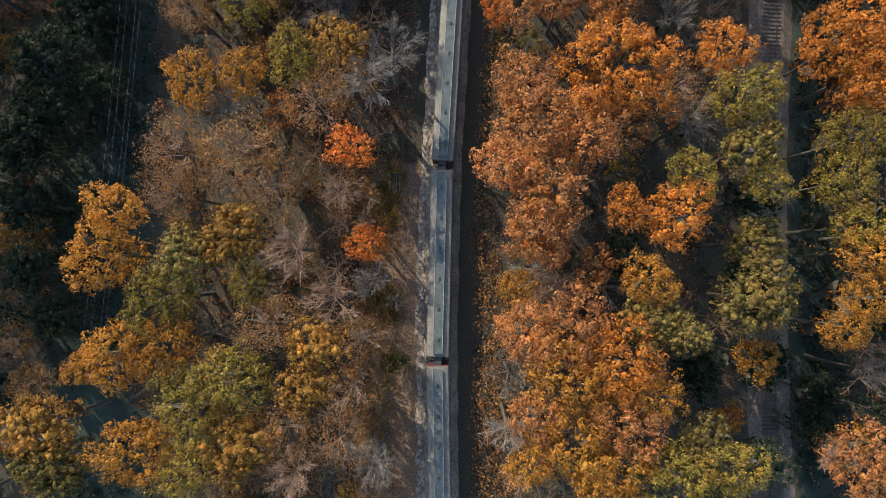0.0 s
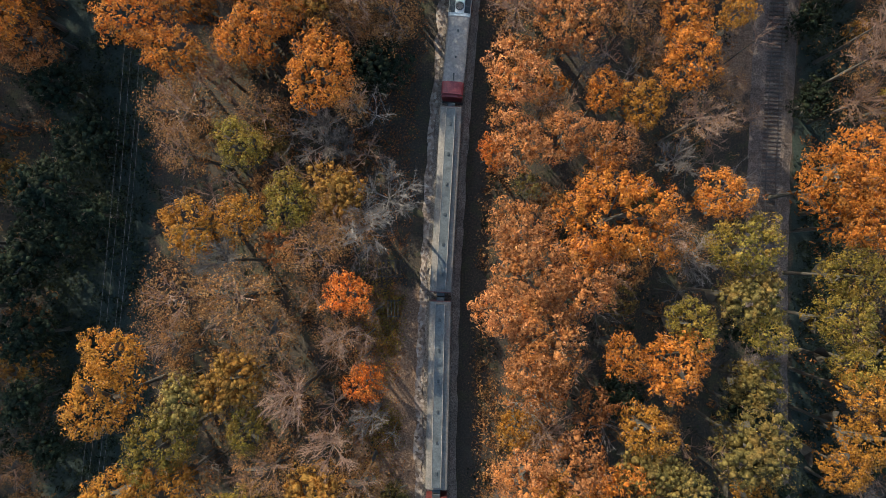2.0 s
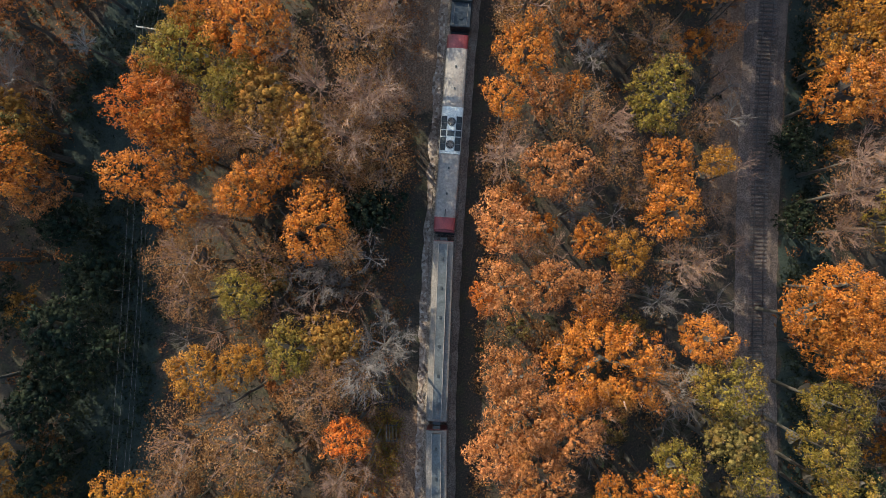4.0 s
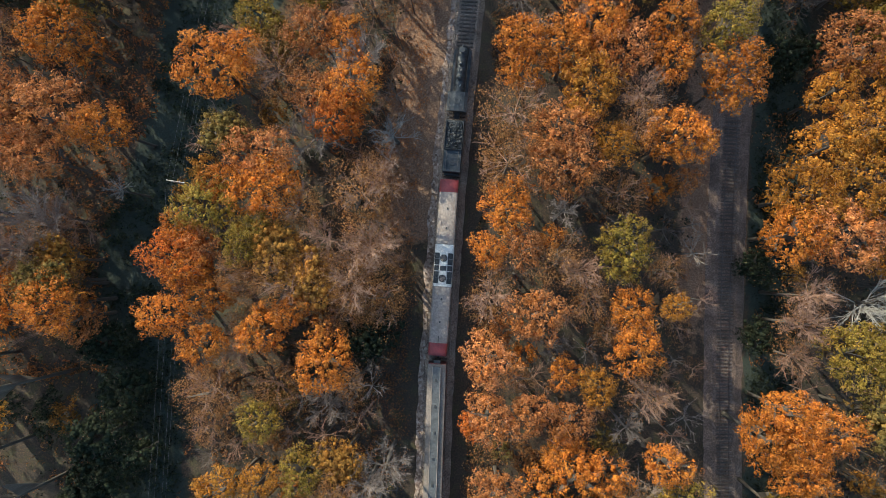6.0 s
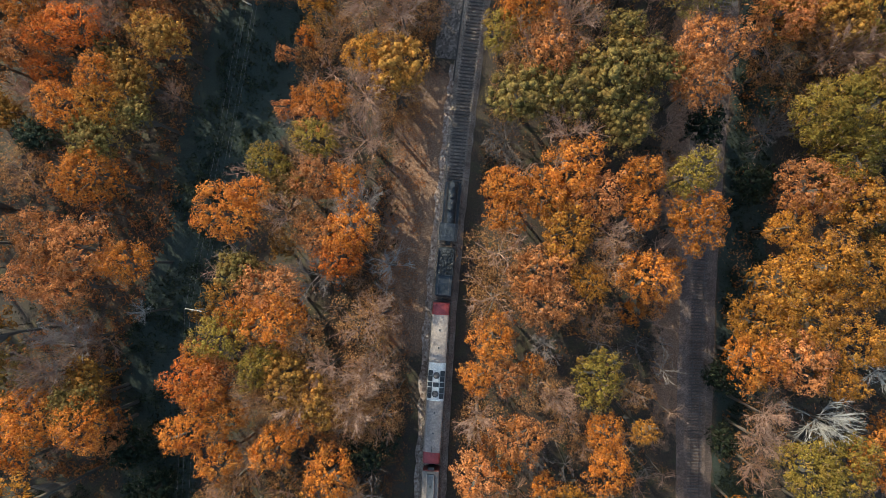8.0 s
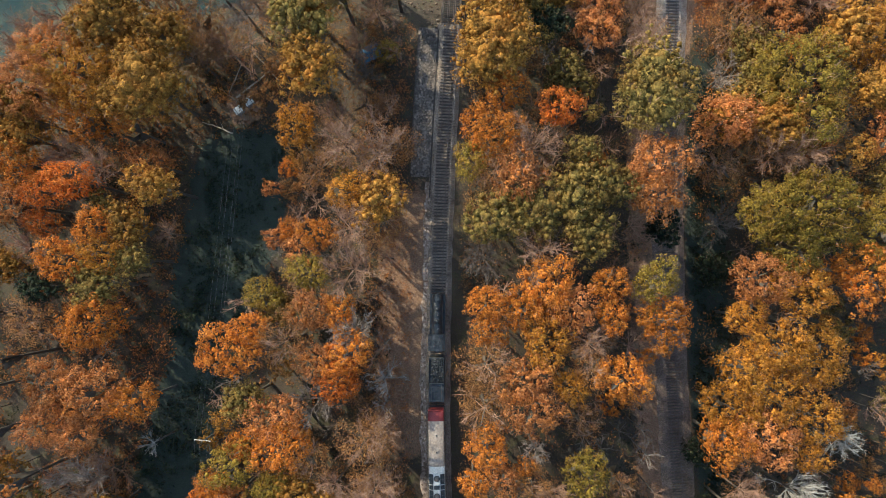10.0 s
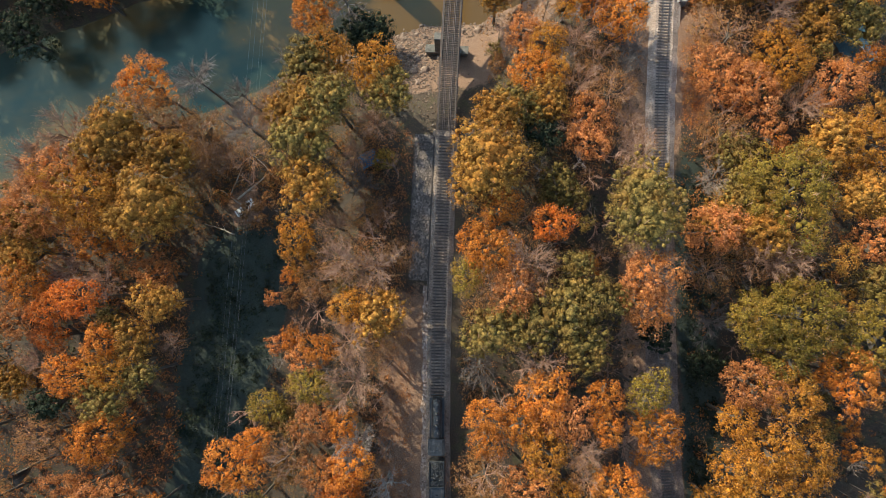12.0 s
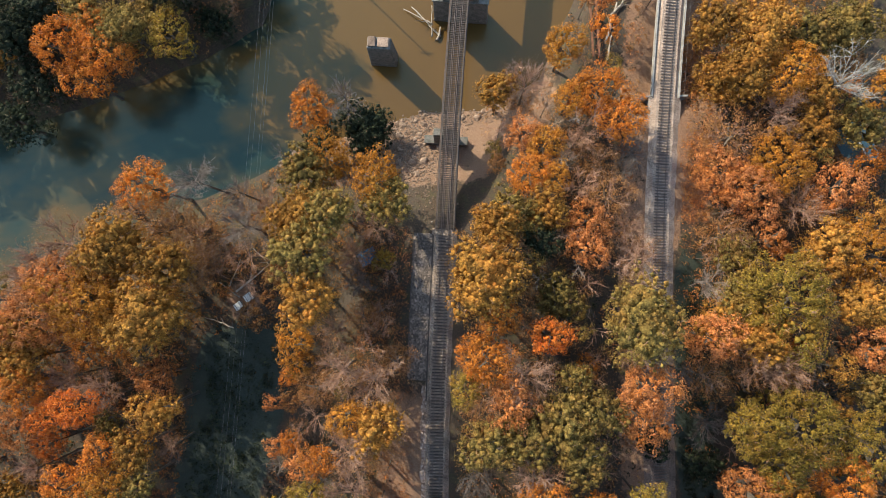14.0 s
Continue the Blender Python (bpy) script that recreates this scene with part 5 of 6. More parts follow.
for me in DENSE + BROAD + CLUMPY + BROAD_CLUMPY:
    me.materials.append(TWIG_PINK)
for me in TWIGS + LIGHT_TWIGS + FEW_TWIGS + DEAD:
    me.materials.append(TWIG_GREY)

TREE_LABEL = {
    "orange": "broadleaf tree with a dense bright orange autumn crown",
    "scarlet": "tree with a vivid red-orange autumn crown",
    "rust": "broadleaf tree with a rusty copper-brown autumn crown",
    "gold": "broadleaf tree with a golden yellow-orange autumn crown",
    "lime": "broadleaf tree turning yellow-green in autumn",
    "olive": "large broadleaf tree with an olive green rounded crown",
    "bronze": "large broadleaf tree with a bronze olive-brown rounded crown",
    "green": "low dark green tree in the shade of the wood",
    "brown": "half-bare tree with thin brown withered leaves",
    "bare": "leafless grey tree with fine bare twigs",
    "copper": "nearly leafless tree with pinkish copper twigs",
    "dead": "bleached dead tree with thick bare white branches",
}
TREE_NAME = {c: "autumn_tree" for c in ("orange", "scarlet", "rust", "gold")}
TREE_NAME |= {"lime": "broadleaf_tree", "bronze": "broadleaf_tree", "olive": "broadleaf_tree", "green": "broadleaf_tree", "brown": "withered_tree", "bare": "bare_tree", "copper": "bare_tree", "dead": "dead_tree"}
tree_random = random.Random(21)
STANDING = []


def recolour(ob, mat):
    ob.material_slots[0].link = "OBJECT"
    ob.material_slots[0].material = mat


def tree(x, y, r, zc, colour, light=False):
    """A tree whose crown has radius r and its middle at height zc."""
    rd = tree_random
    base = max(ground_z(x, y), RIVER_Z)
    zc = max(zc, base + 1.6 + 0.5 * r)
    STANDING.append((x, y, r))
    bare = colour in ("bare", "copper", "dead")
    root = thing(TREE_NAME[colour], TREE_LABEL[colour], "tree", "woodland trees", at=(x, y, base), turn=rd.uniform(0, 360))
    s = r / 5
    trunk = part("trunk", rd.choice(POLES_BARE if bare else TRUNKS), None, root)
    trunk.scale = (0.5 + 0.5 * s, 0.5 + 0.5 * s, zc - base + (0.15 if bare else 0.3) * r)
    lift = Matrix.Translation((0, 0, zc - base)) @ Matrix.Diagonal((s * rd.uniform(0.94, 1.08), s * rd.uniform(0.94, 1.08), s * rd.uniform(0.9, 1.25), 1))
    if colour in ("brown", "bare", "copper", "dead"):
        kit = {"brown": FEW_TWIGS, "dead": DEAD}.get(colour, TWIGS)
        b = part("bare_crown", rd.choice(kit), None, root)
        b.matrix_basis = lift
        recolour(b, {"copper": TWIG_PINK, "brown": TWIG_PINK, "dead": TWIG_WHITE}.get(colour, TWIG_GREY))
    if colour not in ("bare", "dead"):
        kit = {"brown": SPARSE, "copper": WISPY}.get(colour, (SHADY if y > 170 else SAPLING) if light else ((BROAD if colour == "lime" else BROAD_CLUMPY) if r > 6.4 else DENSE if colour == "lime" else CLUMPY) if colour in ("olive", "bronze", "lime", "green") else BROAD if r > 6.4 else DENSE)
        c = part("crown", rd.choice(kit), None, root)
        c.matrix_basis = lift
        recolour(c, LEAF[{"copper": "brown"}.get(colour, colour)])
    return root


# the woods, from the start of the line to the river

tree(-51.8, -19.9, 5.0, 13, "bronze")
tree(-49.6, -24.6, 4.7, 13, "olive")
tree(-60.3, -9.9, 2.9, 6, "brown")
tree(-39.2, -22.5, 5.0, 13, "gold")
tree(-32.4, -17.0, 5.3, 13, "lime")
tree(-26.9, -21.7, 5.3, 13, "bronze")
tree(-33.0, -24.4, 4.0, 13, "lime")
tree(-42.2, -11.0, 4.3, 13, "gold")
tree(-45.7, -12.4, 2.7, 13, "gold")
tree(-36.2, -9.8, 4.3, 13, "gold")
tree(-36.6, -4.2, 4.9, 13, "lime")
tree(-43.9, 1.2, 4.7, 13, "gold")
tree(-42.5, 6.9, 3.7, 13, "gold")
tree(-33.6, 1.2, 4.2, 13, "olive")
tree(-34.2, 13.7, 5.0, 13, "brown")
tree(-27.2, 13.7, 5.3, 13, "brown")
tree(-35.5, 8.9, 4.0, 13, "brown")
tree(-28.6, 18.5, 4.0, 13, "bare")
tree(-32.6, 22.4, 4.0, 13, "gold")
tree(-26.8, 23.6, 3.3, 13, "gold")
tree(-20.4, 25.4, 3.7, 13, "lime")
tree(-14.8, 26.7, 4.0, 13, "bronze")
tree(-11.4, 22.5, 4.7, 13, "bare")
tree(-17.6, 19.8, 4.0, 13, "brown")
tree(-23.0, 9.5, 4.7, 13, "brown")
tree(-27.6, 3.6, 4.4, 13, "bronze")
tree(-25.7, -2.1, 3.0, 13, "lime")
tree(-20.2, 2.0, 4.0, 13, "copper")
tree(-13.4, 14.3, 3.0, 13, "scarlet")
tree(-11.9, 2.8, 3.0, 9, "scarlet")
tree(-14.7, 8.8, 2.7, 13, "copper")
tree(-15.4, -4.1, 4.0, 13, "copper")
tree(-22.9, -6.8, 4.0, 13, "brown")
tree(-17.4, -9.5, 4.0, 13, "bronze")
tree(-11.9, -8.8, 3.3, 13, "brown")
tree(-11.4, -2.2, 3.2, 8, "bare")
tree(-27.6, -13.6, 5.0, 13, "lime")
tree(-18.7, -14.9, 4.0, 13, "bronze")
tree(-13.3, -14.9, 4.0, 13, "brown")
tree(-10.5, -23.5, 4.0, 13, "bare")
tree(-14.6, -20.9, 4.0, 13, "brown")
tree(-21.4, -19.6, 4.0, 13, "brown")
tree(-20.0, -25.0, 4.0, 13, "copper")
tree(-8.7, -12.6, 2.2, 6, "olive")
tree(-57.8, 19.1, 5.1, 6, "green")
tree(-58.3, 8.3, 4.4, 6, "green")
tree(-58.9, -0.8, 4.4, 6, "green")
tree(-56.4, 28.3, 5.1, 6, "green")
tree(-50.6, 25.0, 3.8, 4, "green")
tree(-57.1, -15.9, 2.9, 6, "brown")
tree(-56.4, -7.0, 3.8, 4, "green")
tree(7.7, 21.6, 4.0, 13, "rust")
tree(8.4, 16.2, 6.0, 13, "rust")
tree(15.1, 16.1, 4.7, 13, "rust")
tree(5.6, 12.1, 4.0, 13, "rust")
tree(10.3, 9.4, 5.7, 13, "rust")
tree(9.0, 4.0, 4.7, 13, "rust")
tree(11.2, 2.1, 2.9, 7, "scarlet")
tree(19.7, 6.7, 3.0, 13, "orange")
tree(25.6, 6.0, 4.3, 13, "orange")
tree(27.6, 10.7, 3.3, 13, "lime")
tree(33.7, 20.0, 4.3, 13, "lime")
tree(34.3, 14.0, 4.0, 13, "olive")
tree(36.2, 9.9, 3.3, 13, "lime")
tree(29.0, 18.6, 4.3, 8, "bare")
tree(25.1, 20.8, 4.0, 13, "brown")
tree(22.2, -2.0, 3.7, 13, "gold")
tree(7.3, -2.9, 2.8, 9, "gold")
tree(10.9, -3.6, 4.2, 9, "copper")
tree(12.9, -7.4, 5.3, 13, "rust")
tree(7.6, -8.1, 4.0, 13, "rust")
tree(22.2, -6.7, 4.0, 13, "olive")
tree(26.1, -8.0, 3.0, 13, "olive")
tree(36.7, 2.8, 3.9, 9, "olive")
tree(34.7, -4.0, 5.3, 13, "olive")
tree(36.5, -11.6, 2.8, 9, "gold")
tree(6.0, -13.7, 3.6, 8, "bare")
tree(12.2, -12.7, 5.3, 13, "gold")
tree(18.8, -11.4, 5.7, 13, "orange")
tree(22.1, -15.3, 4.0, 13, "gold")
tree(8.9, -18.0, 4.0, 13, "rust")
tree(5.5, -19.4, 3.3, 13, "bare")
tree(13.5, -21.3, 5.3, 13, "gold")
tree(8.2, -23.3, 3.3, 13, "gold")
tree(19.4, -18.6, 4.7, 13, "rust")
tree(17.4, -25.2, 4.7, 13, "gold")
tree(25.3, -25.1, 4.7, 13, "lime")
tree(31.8, -23.7, 4.0, 13, "lime")
tree(28.6, -20.5, 3.3, 13, "olive")
tree(21.1, 0.7, 3.7, 5, "green")
tree(31.6, -14.2, 3.8, 4, "green")
tree(47.5, 27.8, 5.0, 8, "orange")
tree(51.7, 31.4, 4.3, 8, "orange")
tree(51.6, 22.8, 4.3, 8, "orange")
tree(50.0, 16.3, 4.3, 8, "lime")
tree(48.5, 10.6, 4.3, 8, "lime")
tree(50.5, 4.9, 3.9, 8, "lime")
tree(51.1, 1.4, 3.6, 8, "gold")
tree(51.0, -4.3, 3.6, 8, "gold")
tree(48.2, -7.8, 3.2, 8, "gold")
tree(53.6, -14.1, 3.0, 4, "bare")
tree(50.6, -24.9, 5.1, 7, "rust")
tree(48.4, -24.1, 3.0, 5, "copper")
tree(49.3, -18.0, 3.2, 0, "green")
tree(48.5, -22.6, 3.2, 0, "green")
tree(-59.4, 57.0, 3.9, 10, "bronze")
tree(-57.8, 50.3, 5.0, 14, "orange")
tree(-57.9, 47.8, 4.4, 8, "rust")
tree(-56.2, 22.4, 4.5, 5, "green")
tree(-60.3, 16.2, 4.5, 5, "green")
tree(-38.0, 60.6, 3.4, 13, "orange")
tree(-35.0, 58.1, 3.4, 13, "rust")
tree(-37.2, 54.6, 4.1, 13, "orange")
tree(-40.9, 48.3, 4.1, 13, "orange")
tree(-33.7, 51.0, 3.9, 13, "orange")
tree(-35.1, 43.9, 4.1, 13, "orange")
tree(-25.8, 45.8, 4.1, 13, "orange")
tree(-28.6, 58.6, 3.7, 13, "lime")
tree(-23.6, 57.7, 4.8, 13, "bronze")
tree(-22.2, 52.7, 5.4, 13, "brown")
tree(-28.6, 52.9, 3.4, 13, "brown")
tree(-21.5, 48.5, 2.7, 13, "orange")
tree(-16.7, 41.3, 5.1, 13, "orange")
tree(-13.2, 37.8, 2.7, 13, "brown")
tree(-10.1, 57.3, 5.4, 13, "copper")
tree(-12.3, 52.4, 4.8, 13, "copper")
tree(-11.9, 48.0, 4.4, 8, "brown")
tree(-10.9, 44.1, 4.5, 5, "green")
tree(-16.5, 58.9, 4.1, 13, "copper")
tree(-33.5, 37.0, 5.2, 13, "brown")
tree(-33.8, 31.9, 3.4, 13, "brown")
tree(-26.7, 32.5, 3.4, 13, "lime")
tree(-25.5, 35.0, 3.0, 6, "olive")
tree(-18.0, 36.2, 3.6, 8, "bare")
tree(-15.1, 33.2, 2.9, 8, "bare")
tree(-8.5, 25.9, 4.8, 13, "bare")
tree(-14.1, 22.5, 4.1, 13, "brown")
tree(-52.7, 35.0, 4.7, 3, "green")
tree(-56.8, 43.2, 4.7, 3, "green")
tree(18.7, 23.4, 7.1, 13, "orange")
tree(31.5, 25.9, 3.7, 13, "orange")
tree(52.9, 57.8, 5.1, 8, "orange")
tree(54.6, 48.6, 4.4, 7, "copper")
tree(53.8, 44.3, 4.4, 7, "copper")
tree(52.5, 25.4, 4.4, 8, "orange")
tree(51.1, 53.1, 3.3, -3, "green")
tree(51.5, 41.5, 3.3, -3, "green")
tree(-65.1, 81.2, 5.4, 13, "rust")
tree(-58.6, 79.0, 6.3, 13, "rust")
tree(-66.2, 74.5, 5.0, 13, "rust")
tree(-61.3, 72.5, 4.5, 13, "rust")
tree(-50.4, 76.8, 4.1, 13, "orange")
tree(-67.9, 92.8, 4.5, 13, "brown")
tree(-56.9, 91.3, 5.4, 13, "orange")
tree(-55.8, 98.0, 4.5, 13, "olive")
tree(-65.8, 98.5, 3.6, 13, "green")
tree(-63.1, 62.2, 7.6, 8, "bare")
tree(-64.6, 58.4, 6.3, 13, "copper")
tree(-61.0, 63.7, 5.4, 5, "copper")
tree(-66.7, 51.8, 5.4, 13, "orange")
tree(-59.2, 53.0, 3.2, 9, "brown")
tree(-59.7, 53.6, 4.5, 13, "olive")
tree(-70.7, 46.3, 4.5, 13, "orange")
tree(-31.9, 84.3, 5.3, 15, "orange")
tree(-28.8, 87.3, 3.6, 13, "orange")
tree(-26.5, 93.1, 3.7, 11, "lime")
tree(-24.4, 90.4, 3.8, 9, "olive")
tree(-17.6, 96.1, 4.1, 13, "lime")
tree(-21.9, 104.7, 2.4, 6, "orange")
tree(-15.1, 102.5, 3.6, 13, "orange")
tree(-17.3, 89.6, 4.5, 13, "rust")
tree(-12.7, 88.4, 3.6, 13, "orange")
tree(-23.2, 84.2, 5.4, 13, "brown")
tree(-17.6, 80.3, 4.5, 13, "rust")
tree(-12.1, 81.0, 5.0, 13, "orange")
tree(-14.0, 76.5, 4.5, 13, "scarlet")
tree(-17.8, 73.8, 5.4, 13, "bare")
tree(-25.5, 71.3, 5.4, 13, "rust")
tree(-31.1, 75.2, 4.1, 13, "olive")
tree(-31.3, 67.8, 3.6, 13, "orange")
tree(-24.7, 66.7, 5.4, 13, "orange")
tree(-34.2, 64.2, 5.0, 13, "lime")
tree(-26.7, 60.3, 3.6, 13, "lime")
tree(-38.4, 56.9, 5.2, 13, "scarlet")
tree(-29.7, 54.8, 3.6, 13, "brown")
tree(-21.0, 63.8, 4.5, 13, "brown")
tree(-10.9, 65.3, 5.4, 13, "brown")
tree(-8.0, 67.0, 4.2, 12, "copper")
tree(-7.0, 75.2, 4.8, 7, "dead")
tree(-8.9, 118.1, 5.4, 13, "copper")
tree(-3.3, 115.9, 6.3, 13, "copper")
tree(-21.4, 116.9, 2.5, 3, "orange")
tree(-9.2, 109.7, 3.6, 13, "gold")
tree(-3.6, 107.5, 5.4, 13, "bronze")
tree(-9.4, 103.1, 5.4, 13, "copper")
tree(-4.3, 103.9, 5.6, 9, "brown")
tree(-9.6, 95.7, 6.3, 13, "copper")
tree(-10.0, 84.6, 5.4, 13, "bare")
tree(13.1, 112.1, 3.6, 13, "lime")
tree(17.6, 110.0, 5.4, 13, "brown")
tree(24.0, 113.2, 6.3, 13, "copper")
tree(21.1, 108.8, 5.4, 13, "rust")
tree(32.9, 111.8, 3.6, 13, "olive")
tree(16.3, 101.8, 5.9, 13, "olive")
tree(23.6, 102.3, 6.3, 13, "olive")
tree(30.8, 104.6, 6.3, 13, "olive")
tree(36.2, 105.2, 5.4, 13, "olive")
tree(32.3, 97.3, 5.4, 13, "olive")
tree(47.1, 97.1, 3.9, 6, "green")
tree(45.9, 108.3, 5.4, 13, "rust")
tree(43.9, 103.0, 5.4, 13, "rust")
tree(13.5, 95.3, 5.2, 9, "bare")
tree(23.3, 95.0, 5.4, 13, "copper")
tree(23.9, 89.5, 5.4, 13, "orange")
tree(13.0, 87.3, 3.6, 13, "orange")
tree(19.3, 85.2, 4.5, 13, "orange")
tree(27.3, 84.9, 4.5, 13, "rust")
tree(12.9, 82.7, 3.6, 13, "orange")
tree(22.6, 79.6, 5.0, 13, "gold")
tree(29.7, 78.5, 4.5, 13, "copper")
tree(34.5, 88.1, 3.6, 13, "orange")
tree(34.3, 82.8, 3.6, 13, "orange")
tree(42.4, 87.8, 4.5, 13, "lime")
tree(42.9, 80.6, 5.0, 13, "orange")
tree(34.6, 72.0, 5.0, 13, "orange")
tree(29.5, 74.0, 3.6, 13, "brown")
tree(11.7, 76.4, 5.4, 13, "brown")
tree(17.9, 73.5, 5.4, 13, "rust")
tree(25.8, 71.4, 3.6, 13, "gold")
tree(10.5, 69.2, 5.4, 13, "brown")
tree(18.6, 68.1, 5.4, 13, "rust")
tree(10.3, 62.9, 4.5, 13, "orange")
tree(18.3, 61.8, 2.7, 13, "bare")
tree(27.2, 64.7, 3.8, 9, "brown")
tree(71.6, 97.3, 9.5, 8, "lime")
tree(65.4, 97.6, 5.7, 8, "lime")
tree(69.5, 90.9, 5.7, 8, "lime")
tree(63.5, 85.7, 5.7, 7, "rust")
tree(69.7, 83.6, 5.7, 7, "gold")
tree(60.1, 79.4, 3.9, 6, "gold")
tree(64.1, 73.6, 5.7, 8, "gold")
tree(70.2, 70.6, 5.7, 8, "gold")
tree(57.7, 70.1, 5.7, 8, "gold")
tree(54.3, 63.6, 5.3, 7, "gold")
tree(61.9, 65.4, 5.7, 8, "gold")
tree(68.8, 60.6, 4.7, 8, "gold")
tree(59.4, 57.9, 5.7, 7, "rust")
tree(66.9, 53.8, 3.9, 6, "gold")
tree(73.3, 55.5, 4.8, 6, "dead")
tree(64.4, 47.1, 7.3, 5, "dead")
tree(72.5, 40.8, 4.8, 6, "orange")
tree(60.6, 39.8, 5.7, 8, "lime")
tree(65.9, 40.7, 5.7, 8, "lime")
tree(53.5, 39.4, 3.9, 4, "copper")
tree(69.8, 114.2, 5.7, 8, "bronze")
tree(60.5, 115.3, 5.7, 7, "rust")
tree(59.2, 107.4, 4.9, 5, "brown")
tree(66.9, 111.8, 3.9, 5, "brown")
tree(73.4, 108.2, 5.8, 6, "copper")
tree(60.5, 97.0, 5.2, -1, "bare")
tree(59.0, 88.1, 4.2, -3, "green")
tree(-62.1, 190.5, 6.8, 1, "orange")
tree(-53.8, 189.4, 6.8, 1, "orange")
tree(-58.7, 183.2, 5.1, 0, "orange")
tree(-39.7, 190.4, 5.1, 0, "lime")
tree(-48.7, 192.4, 6.8, 1, "olive")
tree(-72.2, 194.8, 6.8, 0, "green")
tree(-68.1, 199.1, 6.8, 0, "green")
tree(-57.3, 197.6, 5.7, 0, "olive")
tree(-32.2, 194.4, 4.8, -6, "green")
tree(-71.7, 184.7, 5.8, -3, "green")
tree(-77.0, 176.9, 5.9, -4, "green")
# three unseen trees, placed so that their shadows fall on the river
tree(-25.5, 207.0, 6.0, 4, "bronze")
tree(-31.5, 203.5, 6.2, 5, "olive")
tree(-37.5, 200.0, 5.8, 3, "green")
tree(-11.2, 170.0, 5.3, 3, "orange")
tree(-4.6, 172.4, 4.6, 0, "bare")
tree(-1.5, 166.4, 7.2, -6, "green")
tree(-11.6, 165.2, 4.8, -6, "green")
tree(-44.7, 157.3, 5.3, 8, "orange")
tree(-34.7, 157.2, 5.8, 8, "bare")
tree(-45.4, 150.8, 6.4, 8, "brown")
tree(-57.9, 147.6, 6.1, 13, "copper")
tree(-48.5, 145.4, 7.6, 13, "bronze")
tree(-63.7, 143.1, 6.1, 13, "copper")
tree(-39.3, 141.1, 6.1, 13, "bronze")
tree(-42.3, 132.2, 8.0, 15, "bronze")
tree(-54.8, 135.7, 8.1, 13, "gold")
tree(-64.5, 134.8, 7.1, 13, "rust")
tree(-12.4, 155.3, 6.3, 9, "olive")
tree(-8.1, 158.4, 5.4, 7, "gold")
tree(-13.4, 146.3, 6.6, 13, "bronze")
tree(-7.1, 146.6, 5.1, 17, "olive")
tree(1.3, 152.6, 5.8, 12, "gold")
tree(3.0, 148.0, 5.3, 13, "olive")
tree(-13.1, 140.0, 6.1, 17, "olive")
tree(-1.2, 144.4, 4.4, 5, "copper")
tree(-13.0, 131.7, 6.1, 16, "bronze")
tree(-18.1, 123.5, 4.0, 9, "gold")
tree(-26.8, 147.6, 6.0, 5, "bare")
tree(-35.8, 142.0, 5.5, 4, "copper")
tree(-35.6, 146.4, 5.4, 6, "brown")
tree(-5.4, 133.7, 4.5, 1, "bare")
tree(-1.9, 127.6, 3.4, 2, "copper")
tree(-0.2, 137.6, 2.5, 2, "lime")
tree(-5.9, 139.5, 4.5, 1, "copper")
tree(26.6, 168.9, 4.5, 2, "bronze")
tree(32.4, 169.3, 5.6, 2, "copper")
tree(41.1, 175.9, 5.0, 3, "gold")
tree(46.3, 165.6, 6.1, 4, "orange")
tree(49.7, 159.2, 5.5, 5, "orange")
tree(51.9, 152.8, 4.5, 2, "bare")
tree(48.6, 131.5, 6.4, 7, "copper")
tree(19.1, 131.9, 8.5, 15, "bronze")
tree(22.4, 140.8, 5.1, 13, "bronze")
tree(32.6, 125.9, 5.3, 8, "olive")
tree(20.8, 124.0, 4.1, 13, "orange")
tree(29.5, 119.9, 4.1, 13, "scarlet")
tree(17.3, 116.8, 5.6, 13, "orange")
tree(45.7, 120.7, 8.0, 15, "olive")
tree(72.2, 176.8, 6.2, 2, "bronze")
tree(80.2, 173.0, 7.2, 3, "bronze")
tree(96.7, 171.9, 6.7, 3, "olive")
tree(88.9, 171.8, 6.1, 3, "olive")
tree(75.7, 165.5, 6.7, 3, "bronze")
tree(84.5, 164.4, 6.7, 3, "gold")
tree(91.7, 160.6, 7.4, 8, "dead")
tree(71.5, 165.9, 5.7, 0, "bronze")
tree(71.2, 153.8, 6.2, 2, "brown")
tree(81.1, 156.8, 6.7, 3, "copper")
tree(79.7, 146.8, 6.7, 3, "gold")
tree(69.9, 146.3, 6.3, 0, "rust")
tree(89.8, 141.0, 5.6, 3, "rust")
tree(97.7, 144.7, 3.4, 2, "orange")
tree(83.3, 137.5, 5.6, 2, "copper")
tree(74.0, 142.0, 6.7, 2, "rust")
tree(67.7, 133.8, 5.7, 1, "brown")
tree(68.9, 130.2, 4.5, 2, "olive")
tree(74.6, 119.7, 10.7, 7, "lime")
tree(68.9, 121.4, 6.6, 4, "olive")
tree(63.8, 125.2, 5.0, 2, "bare")
tree(63.9, 116.5, 6.1, 4, "bronze")
tree(85.1, 129.2, 6.0, 6, "bronze")
tree(91.2, 127.4, 6.5, 6, "gold")
tree(89.8, 117.8, 6.5, 6, "bronze")
tree(96.7, 152.8, 5.6, 2, "olive")
tree(69.3, 108.5, 6.0, 6, "copper")
tree(87.8, 152.8, 5.6, 2, "bronze")
tree(89.4, 160.3, 5.0, 3, "bronze")
tree(86.7, 92.0, 7.0, 7, "lime")
tree(81.6, 84.9, 6.5, 6, "orange")
tree(89.8, 100.8, 4.9, 6, "olive")
tree(91.1, 109.1, 4.9, 6, "rust")
tree(64.7, 30.4, 5.4, 8, "olive")
